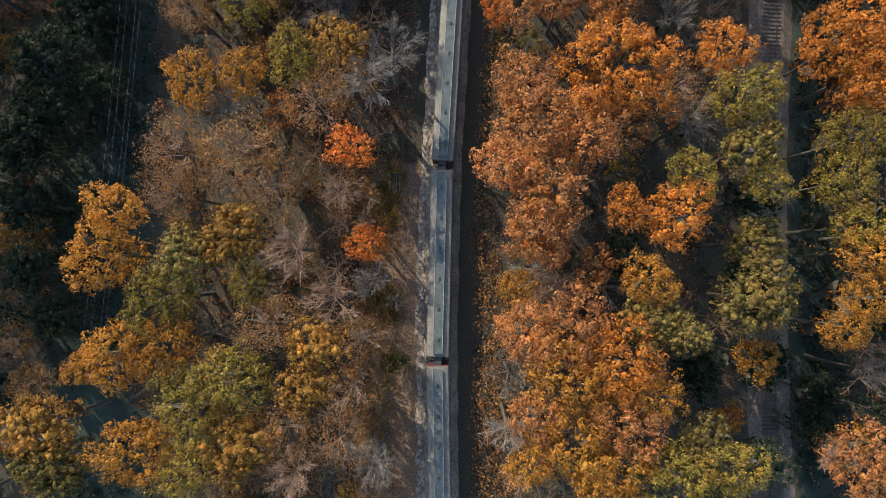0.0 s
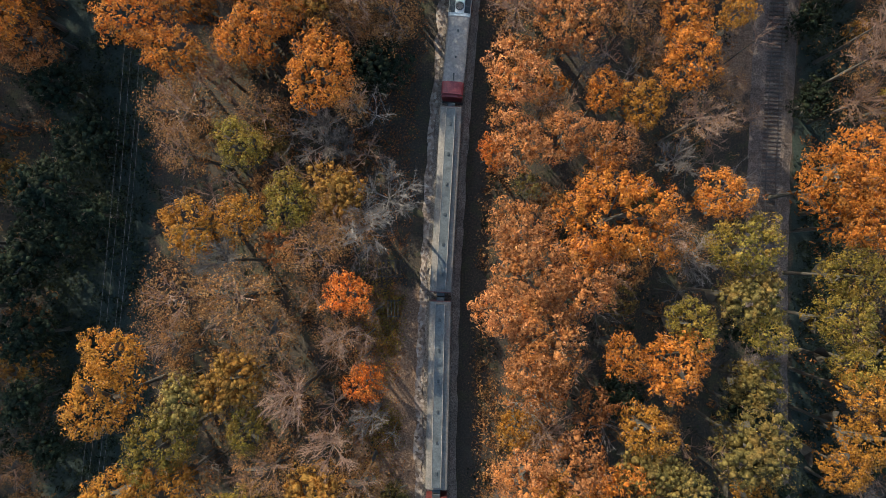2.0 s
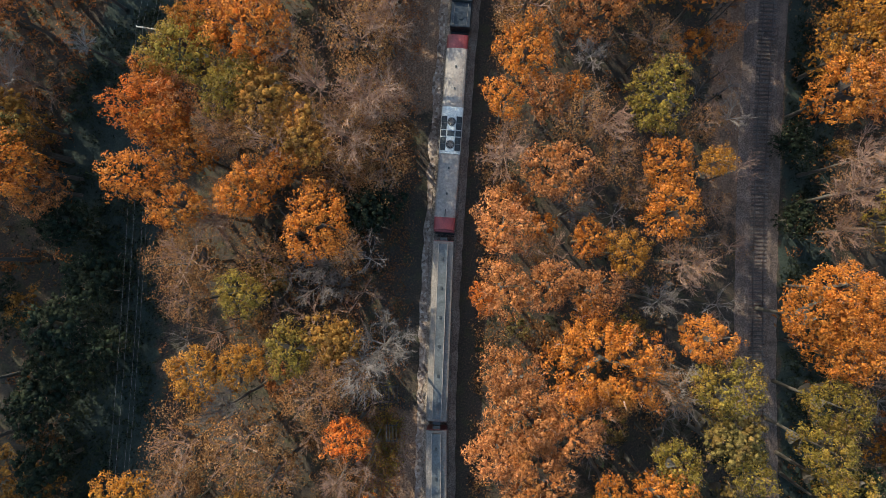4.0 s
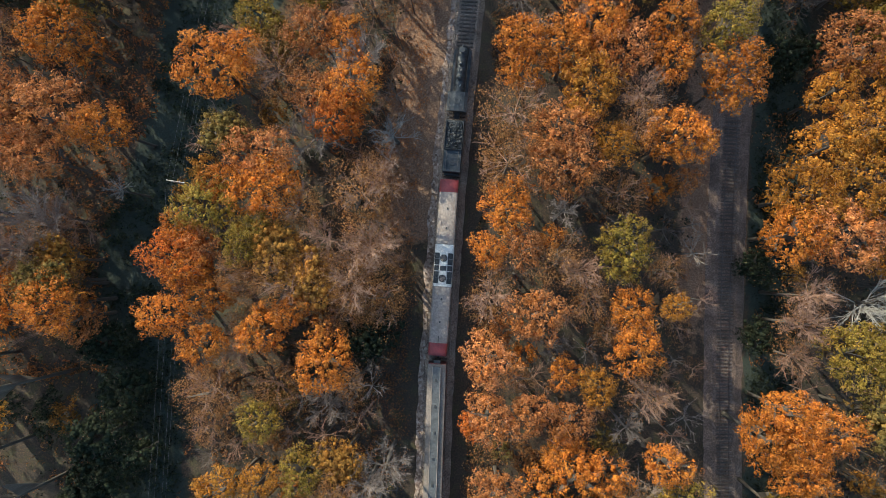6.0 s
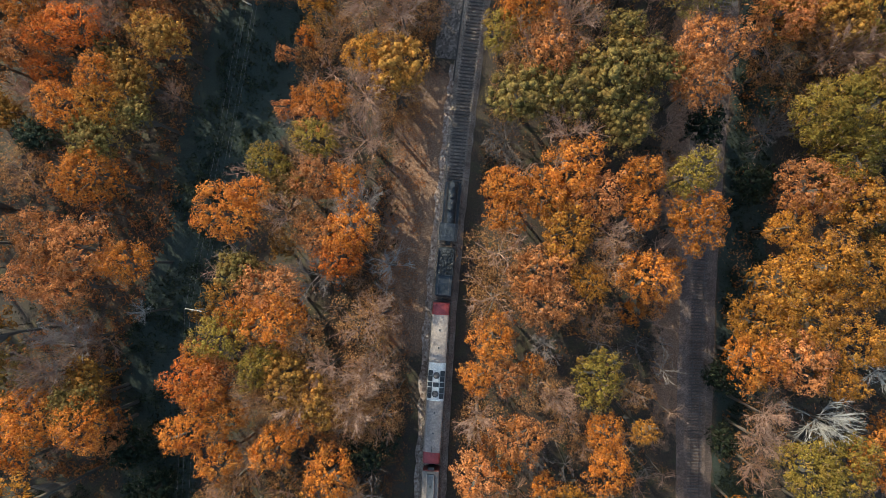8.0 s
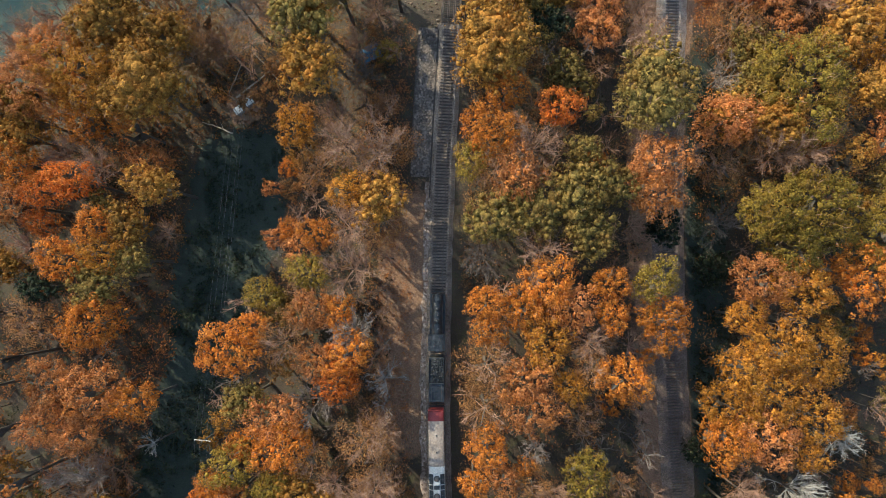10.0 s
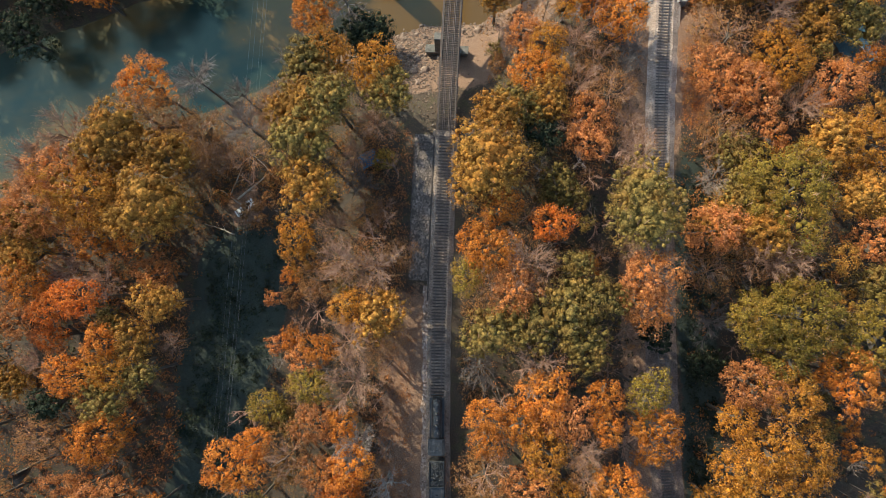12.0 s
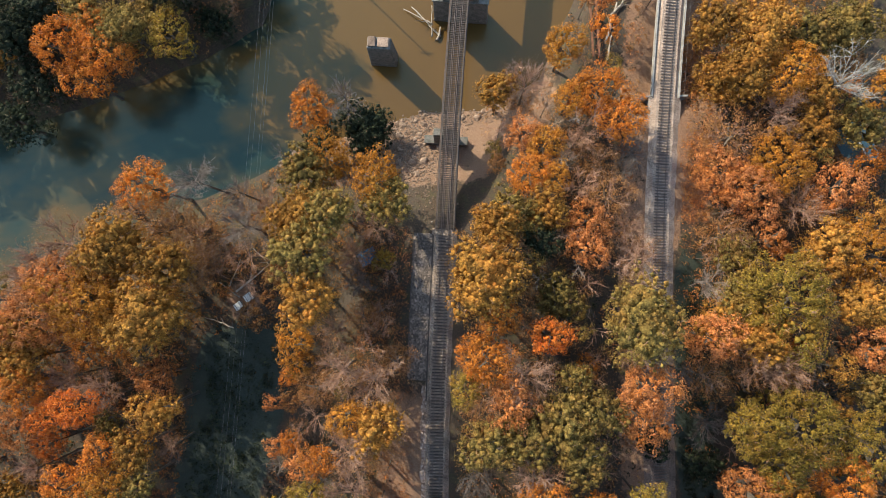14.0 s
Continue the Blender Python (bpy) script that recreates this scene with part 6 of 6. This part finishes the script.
tree(56.4, 29.1, 4.5, 8, "orange")
tree(30.4, 159.2, 4.1, 4, "rust")
tree(34.5, 156.4, 4.4, 4, "gold")
tree(40.6, 164.7, 4.1, 4, "gold")
tree(40.8, 156.3, 4.5, 3, "copper")
tree(44.7, 151.8, 4.7, 3, "brown")
tree(30.1, 150.6, 4.6, 6, "orange")
tree(35.4, 149.1, 3.4, 6, "gold")
tree(26.8, 143.0, 5.4, 8, "olive")
tree(32.7, 143.2, 4.7, 8, "bronze")
tree(40.1, 146.9, 4.4, 6, "copper")
tree(45.2, 144.0, 5.2, 6, "brown")
tree(40.3, 140.0, 4.8, 6, "rust")
tree(48.3, 149.1, 3.8, 3, "bare")
tree(47.9, 138.3, 4.1, 5, "copper")
tree(30.9, 137.1, 4.3, 8, "green")
tree(39.1, 134.8, 4.3, 8, "rust")
tree(20.5, 141.2, 3.1, 11, "bronze")
tree(-67.8, 121.6, 4.5, 13, "orange")
tree(-68.4, 127.1, 4.9, 13, "bronze")
tree(-61.9, 122.5, 4.7, 9, "copper")
tree(-49.3, 126.9, 2.4, 11, "orange")
tree(-63.5, 116.1, 3.9, 13, "scarlet")
tree(-58.4, 117.2, 4.5, 13, "scarlet")
tree(-70.5, 114.4, 4.4, 12, "rust")
tree(-65.8, 110.5, 3.1, 11, "scarlet")
tree(-54.6, 112.4, 3.1, 10, "olive")
tree(-54.7, 108.6, 3.5, 13, "orange")
tree(-43.9, 114.7, 4.7, 13, "bronze")
tree(-46.5, 120.3, 4.1, 7, "rust")
tree(-48.8, 108.1, 4.5, 13, "bronze")
tree(-53.7, 103.3, 4.3, 13, "gold")
tree(-48.8, 101.8, 3.8, 13, "olive")
tree(-61.0, 103.1, 4.9, 13, "orange")
tree(-68.6, 106.4, 3.7, 11, "copper")
tree(-72.4, 103.2, 3.8, 12, "bronze")
tree(-45.1, 106.6, 3.2, 6, "copper")
tree(7.3, 56.6, 2.8, 13, "orange")
tree(12.7, 56.7, 3.2, 13, "rust")
tree(17.3, 54.6, 3.9, 12, "brown")
tree(26.5, 56.3, 4.8, 13, "lime")
tree(20.3, 53.4, 3.6, 12, "copper")
tree(7.3, 49.7, 4.3, 12, "copper")
tree(13.9, 47.1, 4.5, 13, "rust")
tree(21.9, 49.2, 3.5, 11, "brown")
tree(27.3, 47.7, 3.5, 13, "orange")
tree(33.4, 47.9, 2.3, 13, "gold")
tree(7.0, 40.8, 4.4, 13, "rust")
tree(27.8, 42.0, 4.1, 13, "orange")
tree(22.2, 36.9, 3.1, 13, "gold")
tree(17.8, 38.8, 2.6, 12, "orange")
tree(15.9, 42.7, 2.9, 11, "bare")
tree(29.5, 35.7, 4.0, 12, "copper")
tree(6.9, 32.8, 4.1, 13, "rust")
tree(4.4, 31.4, 2.2, 12, "scarlet")
tree(12.2, 33.1, 3.5, 13, "rust")
tree(18.0, 32.1, 3.5, 13, "rust")
tree(26.5, 30.7, 3.1, 11, "bare")
tree(10.9, 37.6, 2.6, 11, "brown")
tree(24.5, 44.5, 2.7, 10, "brown")
tree(32.6, 53.1, 2.8, 11, "brown")
tree(9.4, -0.7, 3.4, 7, "dead")
tree(-51.2, 67.9, 2.6, 7, "dead")
tree(-26.8, 83.8, 2.0, 8, "bare")
tree(54.1, 109.6, 2.6, 8, "bare")
tree(11.5, 53.0, 1.9, 9, "bare")
tree(40.6, -36.0, 3.9, 4, "green")
tree(39.6, -26.0, 3.9, 4, "green")
tree(39.7, -13.0, 3.9, 4, "green")
tree(38.5, -2.0, 3.9, 4, "green")
tree(38.9, 9.0, 3.9, 4, "green")
tree(56.4, -31.0, 3.9, 4, "green")
tree(56.4, -20.0, 3.9, 4, "green")
tree(55.6, -7.0, 3.9, 4, "green")
tree(55.9, 4.0, 3.9, 4, "green")
# trees added past the left edge, mostly unseen, tall enough to shade the wood
tree(-85.4, 10.9, 5.4, 19, "bronze", light=True)
tree(-66.2, -31.4, 4.7, 19, "brown", light=True)
tree(-77.6, -32.8, 4.4, 19, "brown", light=True)
tree(-77.0, -23.2, 5.3, 19, "gold", light=True)
tree(-82.5, 50.7, 4.2, 19, "rust", light=True)
tree(-81.6, 60.1, 4.9, 19, "brown", light=True)
tree(-65.3, 37.9, 5.4, 19, "gold", light=True)
tree(-79.4, -1.7, 4.2, 19, "brown", light=True)
tree(-73.1, 26.5, 5.1, 19, "bronze", light=True)
tree(-84.7, 72.0, 4.0, 19, "orange", light=True)
tree(-67.4, -42.8, 5.2, 19, "orange", light=True)
tree(-83.4, -15.5, 5.2, 19, "gold", light=True)
tree(-72.6, 65.2, 4.5, 19, "rust", light=True)
tree(-84.0, 37.3, 4.5, 19, "bronze", light=True)
tree(-75.4, 41.4, 4.1, 19, "rust", light=True)
tree(-74.3, 3.7, 4.4, 19, "rust", light=True)
tree(-68.4, -4.9, 4.3, 19, "rust", light=True)
tree(-76.0, 13.6, 5.1, 19, "gold", light=True)
tree(-85.2, -8.3, 4.8, 19, "orange", light=True)
tree(-67.6, -13.2, 5.5, 19, "orange", light=True)
tree(-67.3, 11.9, 5.2, 19, "orange", light=True)
tree(-85.4, -25.8, 4.7, 19, "brown", light=True)
tree(-86.0, 3.6, 4.4, 19, "gold", light=True)
tree(-64.8, 21.0, 4.5, 19, "orange", light=True)
# taller unseen row farther out, added to darken the left woods
tree(-76.9, 74.0, 5.6, 22, "bronze", light=True)
tree(-93.9, 52.2, 5.7, 22, "bronze", light=True)
tree(-81.6, 94.9, 5.6, 22, "rust", light=True)
tree(-93.9, 69.9, 6.1, 22, "brown", light=True)
tree(-90.9, 98.6, 6.2, 22, "bronze", light=True)
tree(-90.6, 61.4, 6.5, 22, "orange", light=True)
tree(-97.6, 30.6, 5.4, 22, "brown", light=True)
tree(-82.0, 81.4, 5.0, 22, "brown", light=True)
tree(-97.1, 41.2, 5.7, 22, "orange", light=True)
tree(-97.3, 80.7, 6.5, 22, "rust", light=True)
tree(-79.5, 31.3, 5.4, 22, "rust", light=True)
tree(-89.6, 86.9, 5.0, 22, "rust", light=True)
tree(-87.7, 28.1, 5.0, 22, "bronze", light=True)
tree(-80.5, 22.8, 6.3, 22, "brown", light=True)
tree(-73.6, 86.8, 5.2, 22, "brown", light=True)
tree(-94.5, 20.3, 5.6, 22, "brown", light=True)
tree(-91.2, 124.7, 5.2, 13, "bronze", light=True)
tree(-97.6, 112.0, 4.7, 13, "bronze", light=True)
tree(-81.0, 139.1, 4.9, 13, "brown", light=True)
tree(-78.9, 124.1, 4.9, 13, "brown", light=True)
tree(-86.1, 106.4, 4.5, 13, "bronze", light=True)
tree(-95.0, 137.6, 4.9, 13, "brown", light=True)
tree(-78.7, 114.0, 5.3, 13, "brown", light=True)
tree(-91.3, 115.3, 4.5, 13, "brown", light=True)
tree(-73.5, 134.0, 5.4, 13, "rust", light=True)
tree(-79.1, 104.0, 5.4, 13, "brown", light=True)
# more far-bank trees out of view, added to shade the water
tree(-27.0, 205.4, 5.1, -3, "bronze", light=True)
tree(-104.9, 196.4, 6.0, -3, "bronze", light=True)
tree(-95.3, 182.8, 6.4, -3, "bronze", light=True)
tree(-85.7, 199.4, 5.8, -3, "green", light=True)
tree(-41.4, 207.0, 6.3, -3, "bronze", light=True)
tree(-33.4, 216.7, 4.9, -3, "olive", light=True)
tree(-102.3, 178.7, 4.9, -3, "green", light=True)
tree(-25.0, 213.8, 5.2, -3, "green", light=True)
tree(-78.3, 204.5, 5.3, -3, "green", light=True)
tree(-86.4, 186.1, 6.1, -3, "olive", light=True)
tree(-56.8, 207.6, 5.1, -3, "green", light=True)
tree(-102.2, 188.5, 4.8, -3, "bronze", light=True)
tree(-95.8, 191.4, 4.7, -3, "bronze", light=True)
tree(-96.7, 200.5, 4.5, -3, "green", light=True)
tree(-33.1, 209.0, 4.7, -3, "brown", light=True)
tree(-49.4, 209.2, 4.7, -3, "bronze", light=True)
tree(-43.1, 198.3, 4.8, -3, "olive", light=True)
tree(-64.6, 207.4, 4.8, -3, "brown", light=True)
tree(-80.1, 191.0, 4.7, -3, "bronze", light=True)
tree(100.3, -5.4, 5.1, 6, "gold", light=True)
tree(92.6, -15.5, 4.1, 6, "olive", light=True)
tree(101.8, 31.2, 4.9, 6, "brown", light=True)
tree(103.4, 137.2, 5.4, 6, "orange", light=True)
tree(86.5, 29.6, 4.2, 6, "gold", light=True)
tree(105.6, 171.8, 4.9, 6, "olive", light=True)
tree(88.7, -6.5, 4.6, 6, "brown", light=True)
tree(98.1, 99.7, 4.2, 6, "orange", light=True)
tree(101.8, 70.3, 5.5, 6, "orange", light=True)
tree(94.8, 77.8, 5.1, 6, "orange", light=True)
tree(101.2, 158.5, 4.2, 4, "gold", light=True)
tree(95.4, 133.8, 4.0, 4, "bronze", light=True)
tree(75.9, 132.2, 3.1, 4, "rust", light=True)
tree(93.5, 83.9, 3.2, 7, "orange", light=True)
tree(98.6, 113.9, 3.8, 7, "gold", light=True)
tree(98.3, 92.3, 3.6, 7, "olive", light=True)
tree(83.0, 106.6, 3.1, 7, "bronze", light=True)
tree(94.0, 89.6, 3.5, 7, "gold", light=True)
tree(98.9, 124.8, 3.7, 7, "gold", light=True)
tree(99.4, 86.3, 3.5, 7, "olive", light=True)
tree(101.1, 105.1, 3.2, 7, "olive", light=True)


tree(-60.0, 140.5, 6.5, 12, "rust")
tree(-49.1, 133.0, 6.5, 12, "bronze")
tree(-68.4, 131.1, 6.0, 12, "bronze")
tree(-55.9, 128.4, 4.5, 11, "orange")
tree(-55.1, 119.8, 5.0, 10, "copper")
tree(-37.3, 139.9, 5.0, 7, "brown")
tree(-32.1, 142.6, 5.0, 3, "copper")
tree(-39.6, 148.9, 5.5, 7, "brown")
tree(-22.2, 150.5, 4.5, 3, "copper")
tree(-27.8, 154.7, 4.5, 2, "bare")
tree(-14.5, 114.9, 4.2, 9, "brown")
tree(0.4, 117.9, 4.0, 6, "brown")
tree(-5.3, 127.1, 4.0, 5, "brown")
tree(-10.6, 124.7, 4.2, 7, "copper")
tree(-31.1, 43.0, 4.5, 9, "copper")
tree(-25.4, 37.1, 4.0, 9, "brown")
tree(-17.7, 33.5, 4.0, 8, "bare")
tree(-19.1, 53.1, 5.0, 12, "bronze")
tree(-13.6, 53.6, 5.0, 12, "brown")
tree(-11.7, 43.8, 4.2, 8, "green")
tree(-8.4, 50.0, 4.5, 10, "brown")
tree(-14.2, 48.4, 4.0, 10, "brown")
tree(-9.0, 57.1, 4.8, 10, "copper")
tree(-36.4, 37.4, 4.0, 9, "brown")


tree(-29.4, 45.8, 4.0, 8, "brown")


# ---- lesser trees that close the gaps in the wood ----
SAPLING_LABEL = {
    "brown": "young tree with withered brown leaves under taller trees", "olive": "young olive green tree between taller trees",
    "green": "young dark green tree in the shade of taller trees", "rust": "young rusty-leaved tree between taller trees",
    "gold": "young golden-leaved tree between taller trees", "bare": "slender leafless grey tree between taller trees",
    "orange": "young orange-leaved tree between taller trees", "bronze": "young bronze-leaved tree between taller trees",
    "copper": "slender tree with copper twigs and few leaves", "twiggy": "leafless young tree with fine pinkish-brown twigs",
}


def lesser_tree(x, y, r, h, colour, base):
    rd = tree_random
    thin = colour in ("bare", "copper", "twiggy")
    root = thing("slender_tree" if thin else "young_tree", SAPLING_LABEL[colour], "tree", "young trees", at=(x, y, base), turn=rd.uniform(0, 360))
    trunk = part("trunk", rd.choice(POLES_BARE), None, root)
    trunk.scale = (0.35, 0.35, h + 0.3 * r)
    s = r / 5
    lift = Matrix.Translation((0, 0, h)) @ Matrix.Diagonal((s, s, s * rd.uniform(0.9, 1.4), 1))
    if thin:
        c = part("bare_crown", rd.choice(LIGHT_TWIGS), None, root)
        recolour(c, TWIG_GREY if colour == "bare" else TWIG_PINK)
        c.matrix_basis = lift
    if colour not in ("bare", "twiggy"):
        c = part("crown", rd.choice(WISPY if colour == "copper" else SAPLING), None, root)
        recolour(c, LEAF["brown" if colour == "copper" else colour])
        c.matrix_basis = lift


young = random.Random(33)
tall = list(STANDING)
planted = 0
for _ in range(14000):
    if planted >= 355:
        break
    x, y = young.uniform(-92, 106), young.uniform(-46, 198)
    u, w, base = x - track_x(y), x - branch_x(y), ground_z(x, y)
    r = young.uniform(1.7, 3.4) * (1.25 if x < -40 else 1.0)
    near = -9.5 - r < u < -4.5 - 0.7 * r and y < 60
    if (-9.5 - r < u < 4.5 + r and not near) or -5.5 - r < w < 5 + r or base < RIVER_Z + 1.2 or (y > 146 and abs(x - 11) < 11):
        continue
    if (x + 32) ** 2 + (y - 133) ** 2 < 36:
        continue
    if in_clearing(x, y, r) and y < 128:
        continue
    if any((x - a) ** 2 + (y - b) ** 2 < (0.72 * c + 0.45 * r) ** 2 for a, b, c in tall):
        continue
    tall.append((x, y, r))
    planted += 1
    if w > 0:
        mixed, h = ("gold", "orange", "rust", "brown", "olive", "copper", "bronze", "gold"), young.uniform(5, 11)
    elif u > 0:
        mixed, h = ("rust", "brown", "copper", "orange", "brown", "olive", "bare", "copper"), young.uniform(7, 12)
    elif x < -52 and y < 40:
        mixed, h = ("green", "green", "brown", "bronze"), young.uniform(3, 6)
    else:
        mixed, h = ("brown", "copper", "bronze", "brown", "rust", "bare", "olive", "copper"), young.uniform(6, 11)
    if near:
        mixed, h = ("bare", "copper", "brown", "bare"), young.uniform(4, 8)
    lesser_tree(x, y, r, h, young.choice(mixed), base)

# leafless young trees in the gaps between the crowns and along the sunny verge
planted = 0
for k in range(20000):
    if planted >= 210:
        break
    along = k % 3 == 0
    y = young.uniform(-44, 112 if along else 168)
    x = track_x(y) - young.uniform(7.5, 15) if along else young.uniform(-44, 84)
    u, w, base = x - track_x(y), x - branch_x(y), ground_z(x, y)
    r = young.uniform(2.4, 4.2)
    if -6.5 - 0.75 * r < u < 4.0 + r or -4.5 - r < w < 4.5 + r or base < RIVER_Z + 1.5 or (y > 142 and abs(x - 11) < 13):
        continue
    if in_clearing(x, y, r) and y < 130 or (x + 32) ** 2 + (y - 133) ** 2 < 36:
        continue
    if any((x - a) ** 2 + (y - b) ** 2 < (0.62 * c + 0.3 * r) ** 2 for a, b, c in tall):
        continue
    tall.append((x, y, r))
    planted += 1
    lesser_tree(x, y, r, young.uniform(6, 9) if along or w > 0 else young.uniform(8, 13), young.choice(("twiggy", "bare", "twiggy", "twiggy", "bare", "copper")), base)

# ---- undergrowth: low shrubs and fallen leaves, too many to count ----
def undergrowth(name, label, count, per, height, size, colour, seed, area=(-95, 110, -55, 205), along=None):
    g = np.random.default_rng(seed)
    pts = []
    while len(pts) < count:
        x, y = g.uniform(area[0], area[1]), g.uniform(area[2], area[3])
        x = x + along(y) if along else x
        if not along and abs(x - track_x(y)) < 9.5 and x < track_x(y) or abs(x - track_x(y)) < 5.0 or abs(x - branch_x(y)) < 4.5:
            continue
        z = ground_z(x, y)
        if z < RIVER_Z + 0.4 or (y > 146 and abs(x - 12) < 12):
            continue
        if colour != "green" and y < 127 and abs(x - cut_x(y)) < cut_half(y) or (x + 32) ** 2 + (y - 132.8) ** 2 < 12:
            continue
        if noise.noise(Vector((x * 0.08, y * 0.08, seed))) < -0.25:
            continue
        pts.append((x, y, z))
    p = np.repeat(np.array(pts), per, 0)
    r = np.repeat(g.uniform(0.5, 1.5, len(pts)), per)
    d = g.normal(size=p.shape)
    d /= np.linalg.norm(d, axis=1)[:, None]
    d[:, 2] = np.abs(d[:, 2])
    p = p + d * r[:, None] * np.array([1, 1, height])
    nn = d + g.normal(size=p.shape) * 0.5
    nn /= np.linalg.norm(nn, axis=1)[:, None]
    me = leaf_mesh(name, p, nn, g.uniform(size * 0.7, size * 1.5, len(p)))
    me.materials.append(LEAF[colour])
    tagged(new(name, me), label, "undergrowth", kind="stuff")


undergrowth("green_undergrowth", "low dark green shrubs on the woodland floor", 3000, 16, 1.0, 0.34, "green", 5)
undergrowth("brown_undergrowth", "withered brown brush and bracken on the woodland floor", 3700, 18, 1.5, 0.30, "brown", 6)
undergrowth("rust_undergrowth", "rusty low saplings between the trees", 1300, 22, 1.6, 0.30, "rust", 8)
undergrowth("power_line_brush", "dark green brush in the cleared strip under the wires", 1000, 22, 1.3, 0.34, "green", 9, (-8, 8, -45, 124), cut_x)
undergrowth("verge_grass", "yellow-green grass on the sunny slope beside the rails", 260, 24, 0.3, 0.2, "lime", 12, (-11.5, -6.5, -30, 18), track_x)
undergrowth("grass_patch", "bright yellow-green grass on the slope beside the rails", 90, 26, 0.35, 0.17, "lime", 41, (-10.0, -5.5, -8, -3), track_x)
undergrowth("grass_patch", "bright yellow-green grass on the slope beside the rails", 130, 26, 0.35, 0.17, "lime", 42, (-9.0, -5.5, 5, 14), track_x)
undergrowth("branch_verge_scrub", "rusty low scrub beside the branch bridge", 260, 20, 1.0, 0.2, "rust", 43, (4.6, 10, 138, 176), branch_x)
undergrowth("verge_brush", "dry reddish-brown grass and fallen leaves on the slope beside the rails", 1900, 16, 0.35, 0.17, "rust", 14, (-15, -5.2, -50, 112), track_x)

undergrowth("western_brush", "rusty and brown saplings under the trees beyond the cleared strip", 1100, 24, 2.2, 0.34, "rust", 15, (-92, -48, 36, 142))

undergrowth("middle_brush", "brown saplings and brush between the trees beside the line", 420, 24, 2.0, 0.32, "brown", 17, (-42, -11, -42, 36))
undergrowth("eastern_verge_brush", "brown and rusty brush along the foot of the trees", 800, 20, 1.2, 0.26, "brown", 18, (4.6, 9.5, -45, 140), track_x)

# near-black scrub added where the branch side lies in deep shade
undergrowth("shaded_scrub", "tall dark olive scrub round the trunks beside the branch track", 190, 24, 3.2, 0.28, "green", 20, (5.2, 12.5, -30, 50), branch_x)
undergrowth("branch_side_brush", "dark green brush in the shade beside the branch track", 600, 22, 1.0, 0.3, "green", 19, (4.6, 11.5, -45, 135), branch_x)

for colour, name, label, seed in (("bronze", "bronze_scrub", "bronze and olive scrub filling the gaps between the trees", 31), ("rust", "rusty_scrub", "rusty low scrub filling the gaps between the trees", 32), ("brown", "brown_scrub", "withered brown scrub filling the gaps between the trees", 33)):
    undergrowth(name, label, 520, 22, 2.6, 0.24, colour, seed, (57, 106, 98, 182))
undergrowth("riverside_scrub", "brown and rusty scrub on the slope between the two railways", 520, 22, 2.2, 0.24, "brown", 34, (24, 52, 108, 172))
undergrowth("bank_scrub", "bronze scrub along the wooded river bank", 360, 22, 2.0, 0.24, "bronze", 35, (-60, -2, 134, 164))
undergrowth("slope_scrub", "withered brown scrub on the slope towards the river", 700, 20, 1.6, 0.24, "brown", 36, (-62, 0, 104, 164))

undergrowth("clearing_scrub", "rusty scrub and withered brush round the clearing", 230, 20, 1.5, 0.2, "rust", 37, (-42, -16, 133, 158))
undergrowth("lane_scrub", "rusty and withered brush along the service lane", 300, 22, 1.7, 0.2, "rust", 38, (-17, -7.2, 112, 144), track_x)

# ---- ties, last ----
tie_bm = bmesh.new()
add_box(tie_bm, (2.6, 0.23, 0.16), (0, 0, 0.02), bevel=0.015)
tie_me = bpy.data.meshes.new("tie")
tie_bm.to_mesh(tie_me)
tie_bm.free()
tie_me.materials.append(TIMBER)
tie_random = random.Random(2)


def lay_ties(root, xf, zf, y0, y1, step, width=1.0, mat=None):
    n = int((y1 - y0) / step)
    for k in range(n):
        y = y0 + k * step
        ob = new("tie", tie_me)
        ob.parent = root
        turn = -math.degrees(math.atan(xf(y + 0.5) - xf(y - 0.5))) + tie_random.uniform(-1.5, 1.5)
        ob.matrix_basis = pose(xf(y) + tie_random.uniform(-0.05, 0.05), y, zf(y) + 0.02, 0, 0, turn) @ Matrix.Diagonal((width, 1, 1, 1))
        if mat:
            recolour(ob, mat)


lay_ties(main_track, track_x, main_z, -40, 142, 0.62)
lay_ties(main_bridge, track_x, main_z, 142.4, 214, 0.37, 1.2, BRIDGE_TIMBER)
lay_ties(branch_track, branch_x, lambda y: branch_z(y) + 0.45, -62, 206, 0.62, 1.0, BROWN_TIMBER)
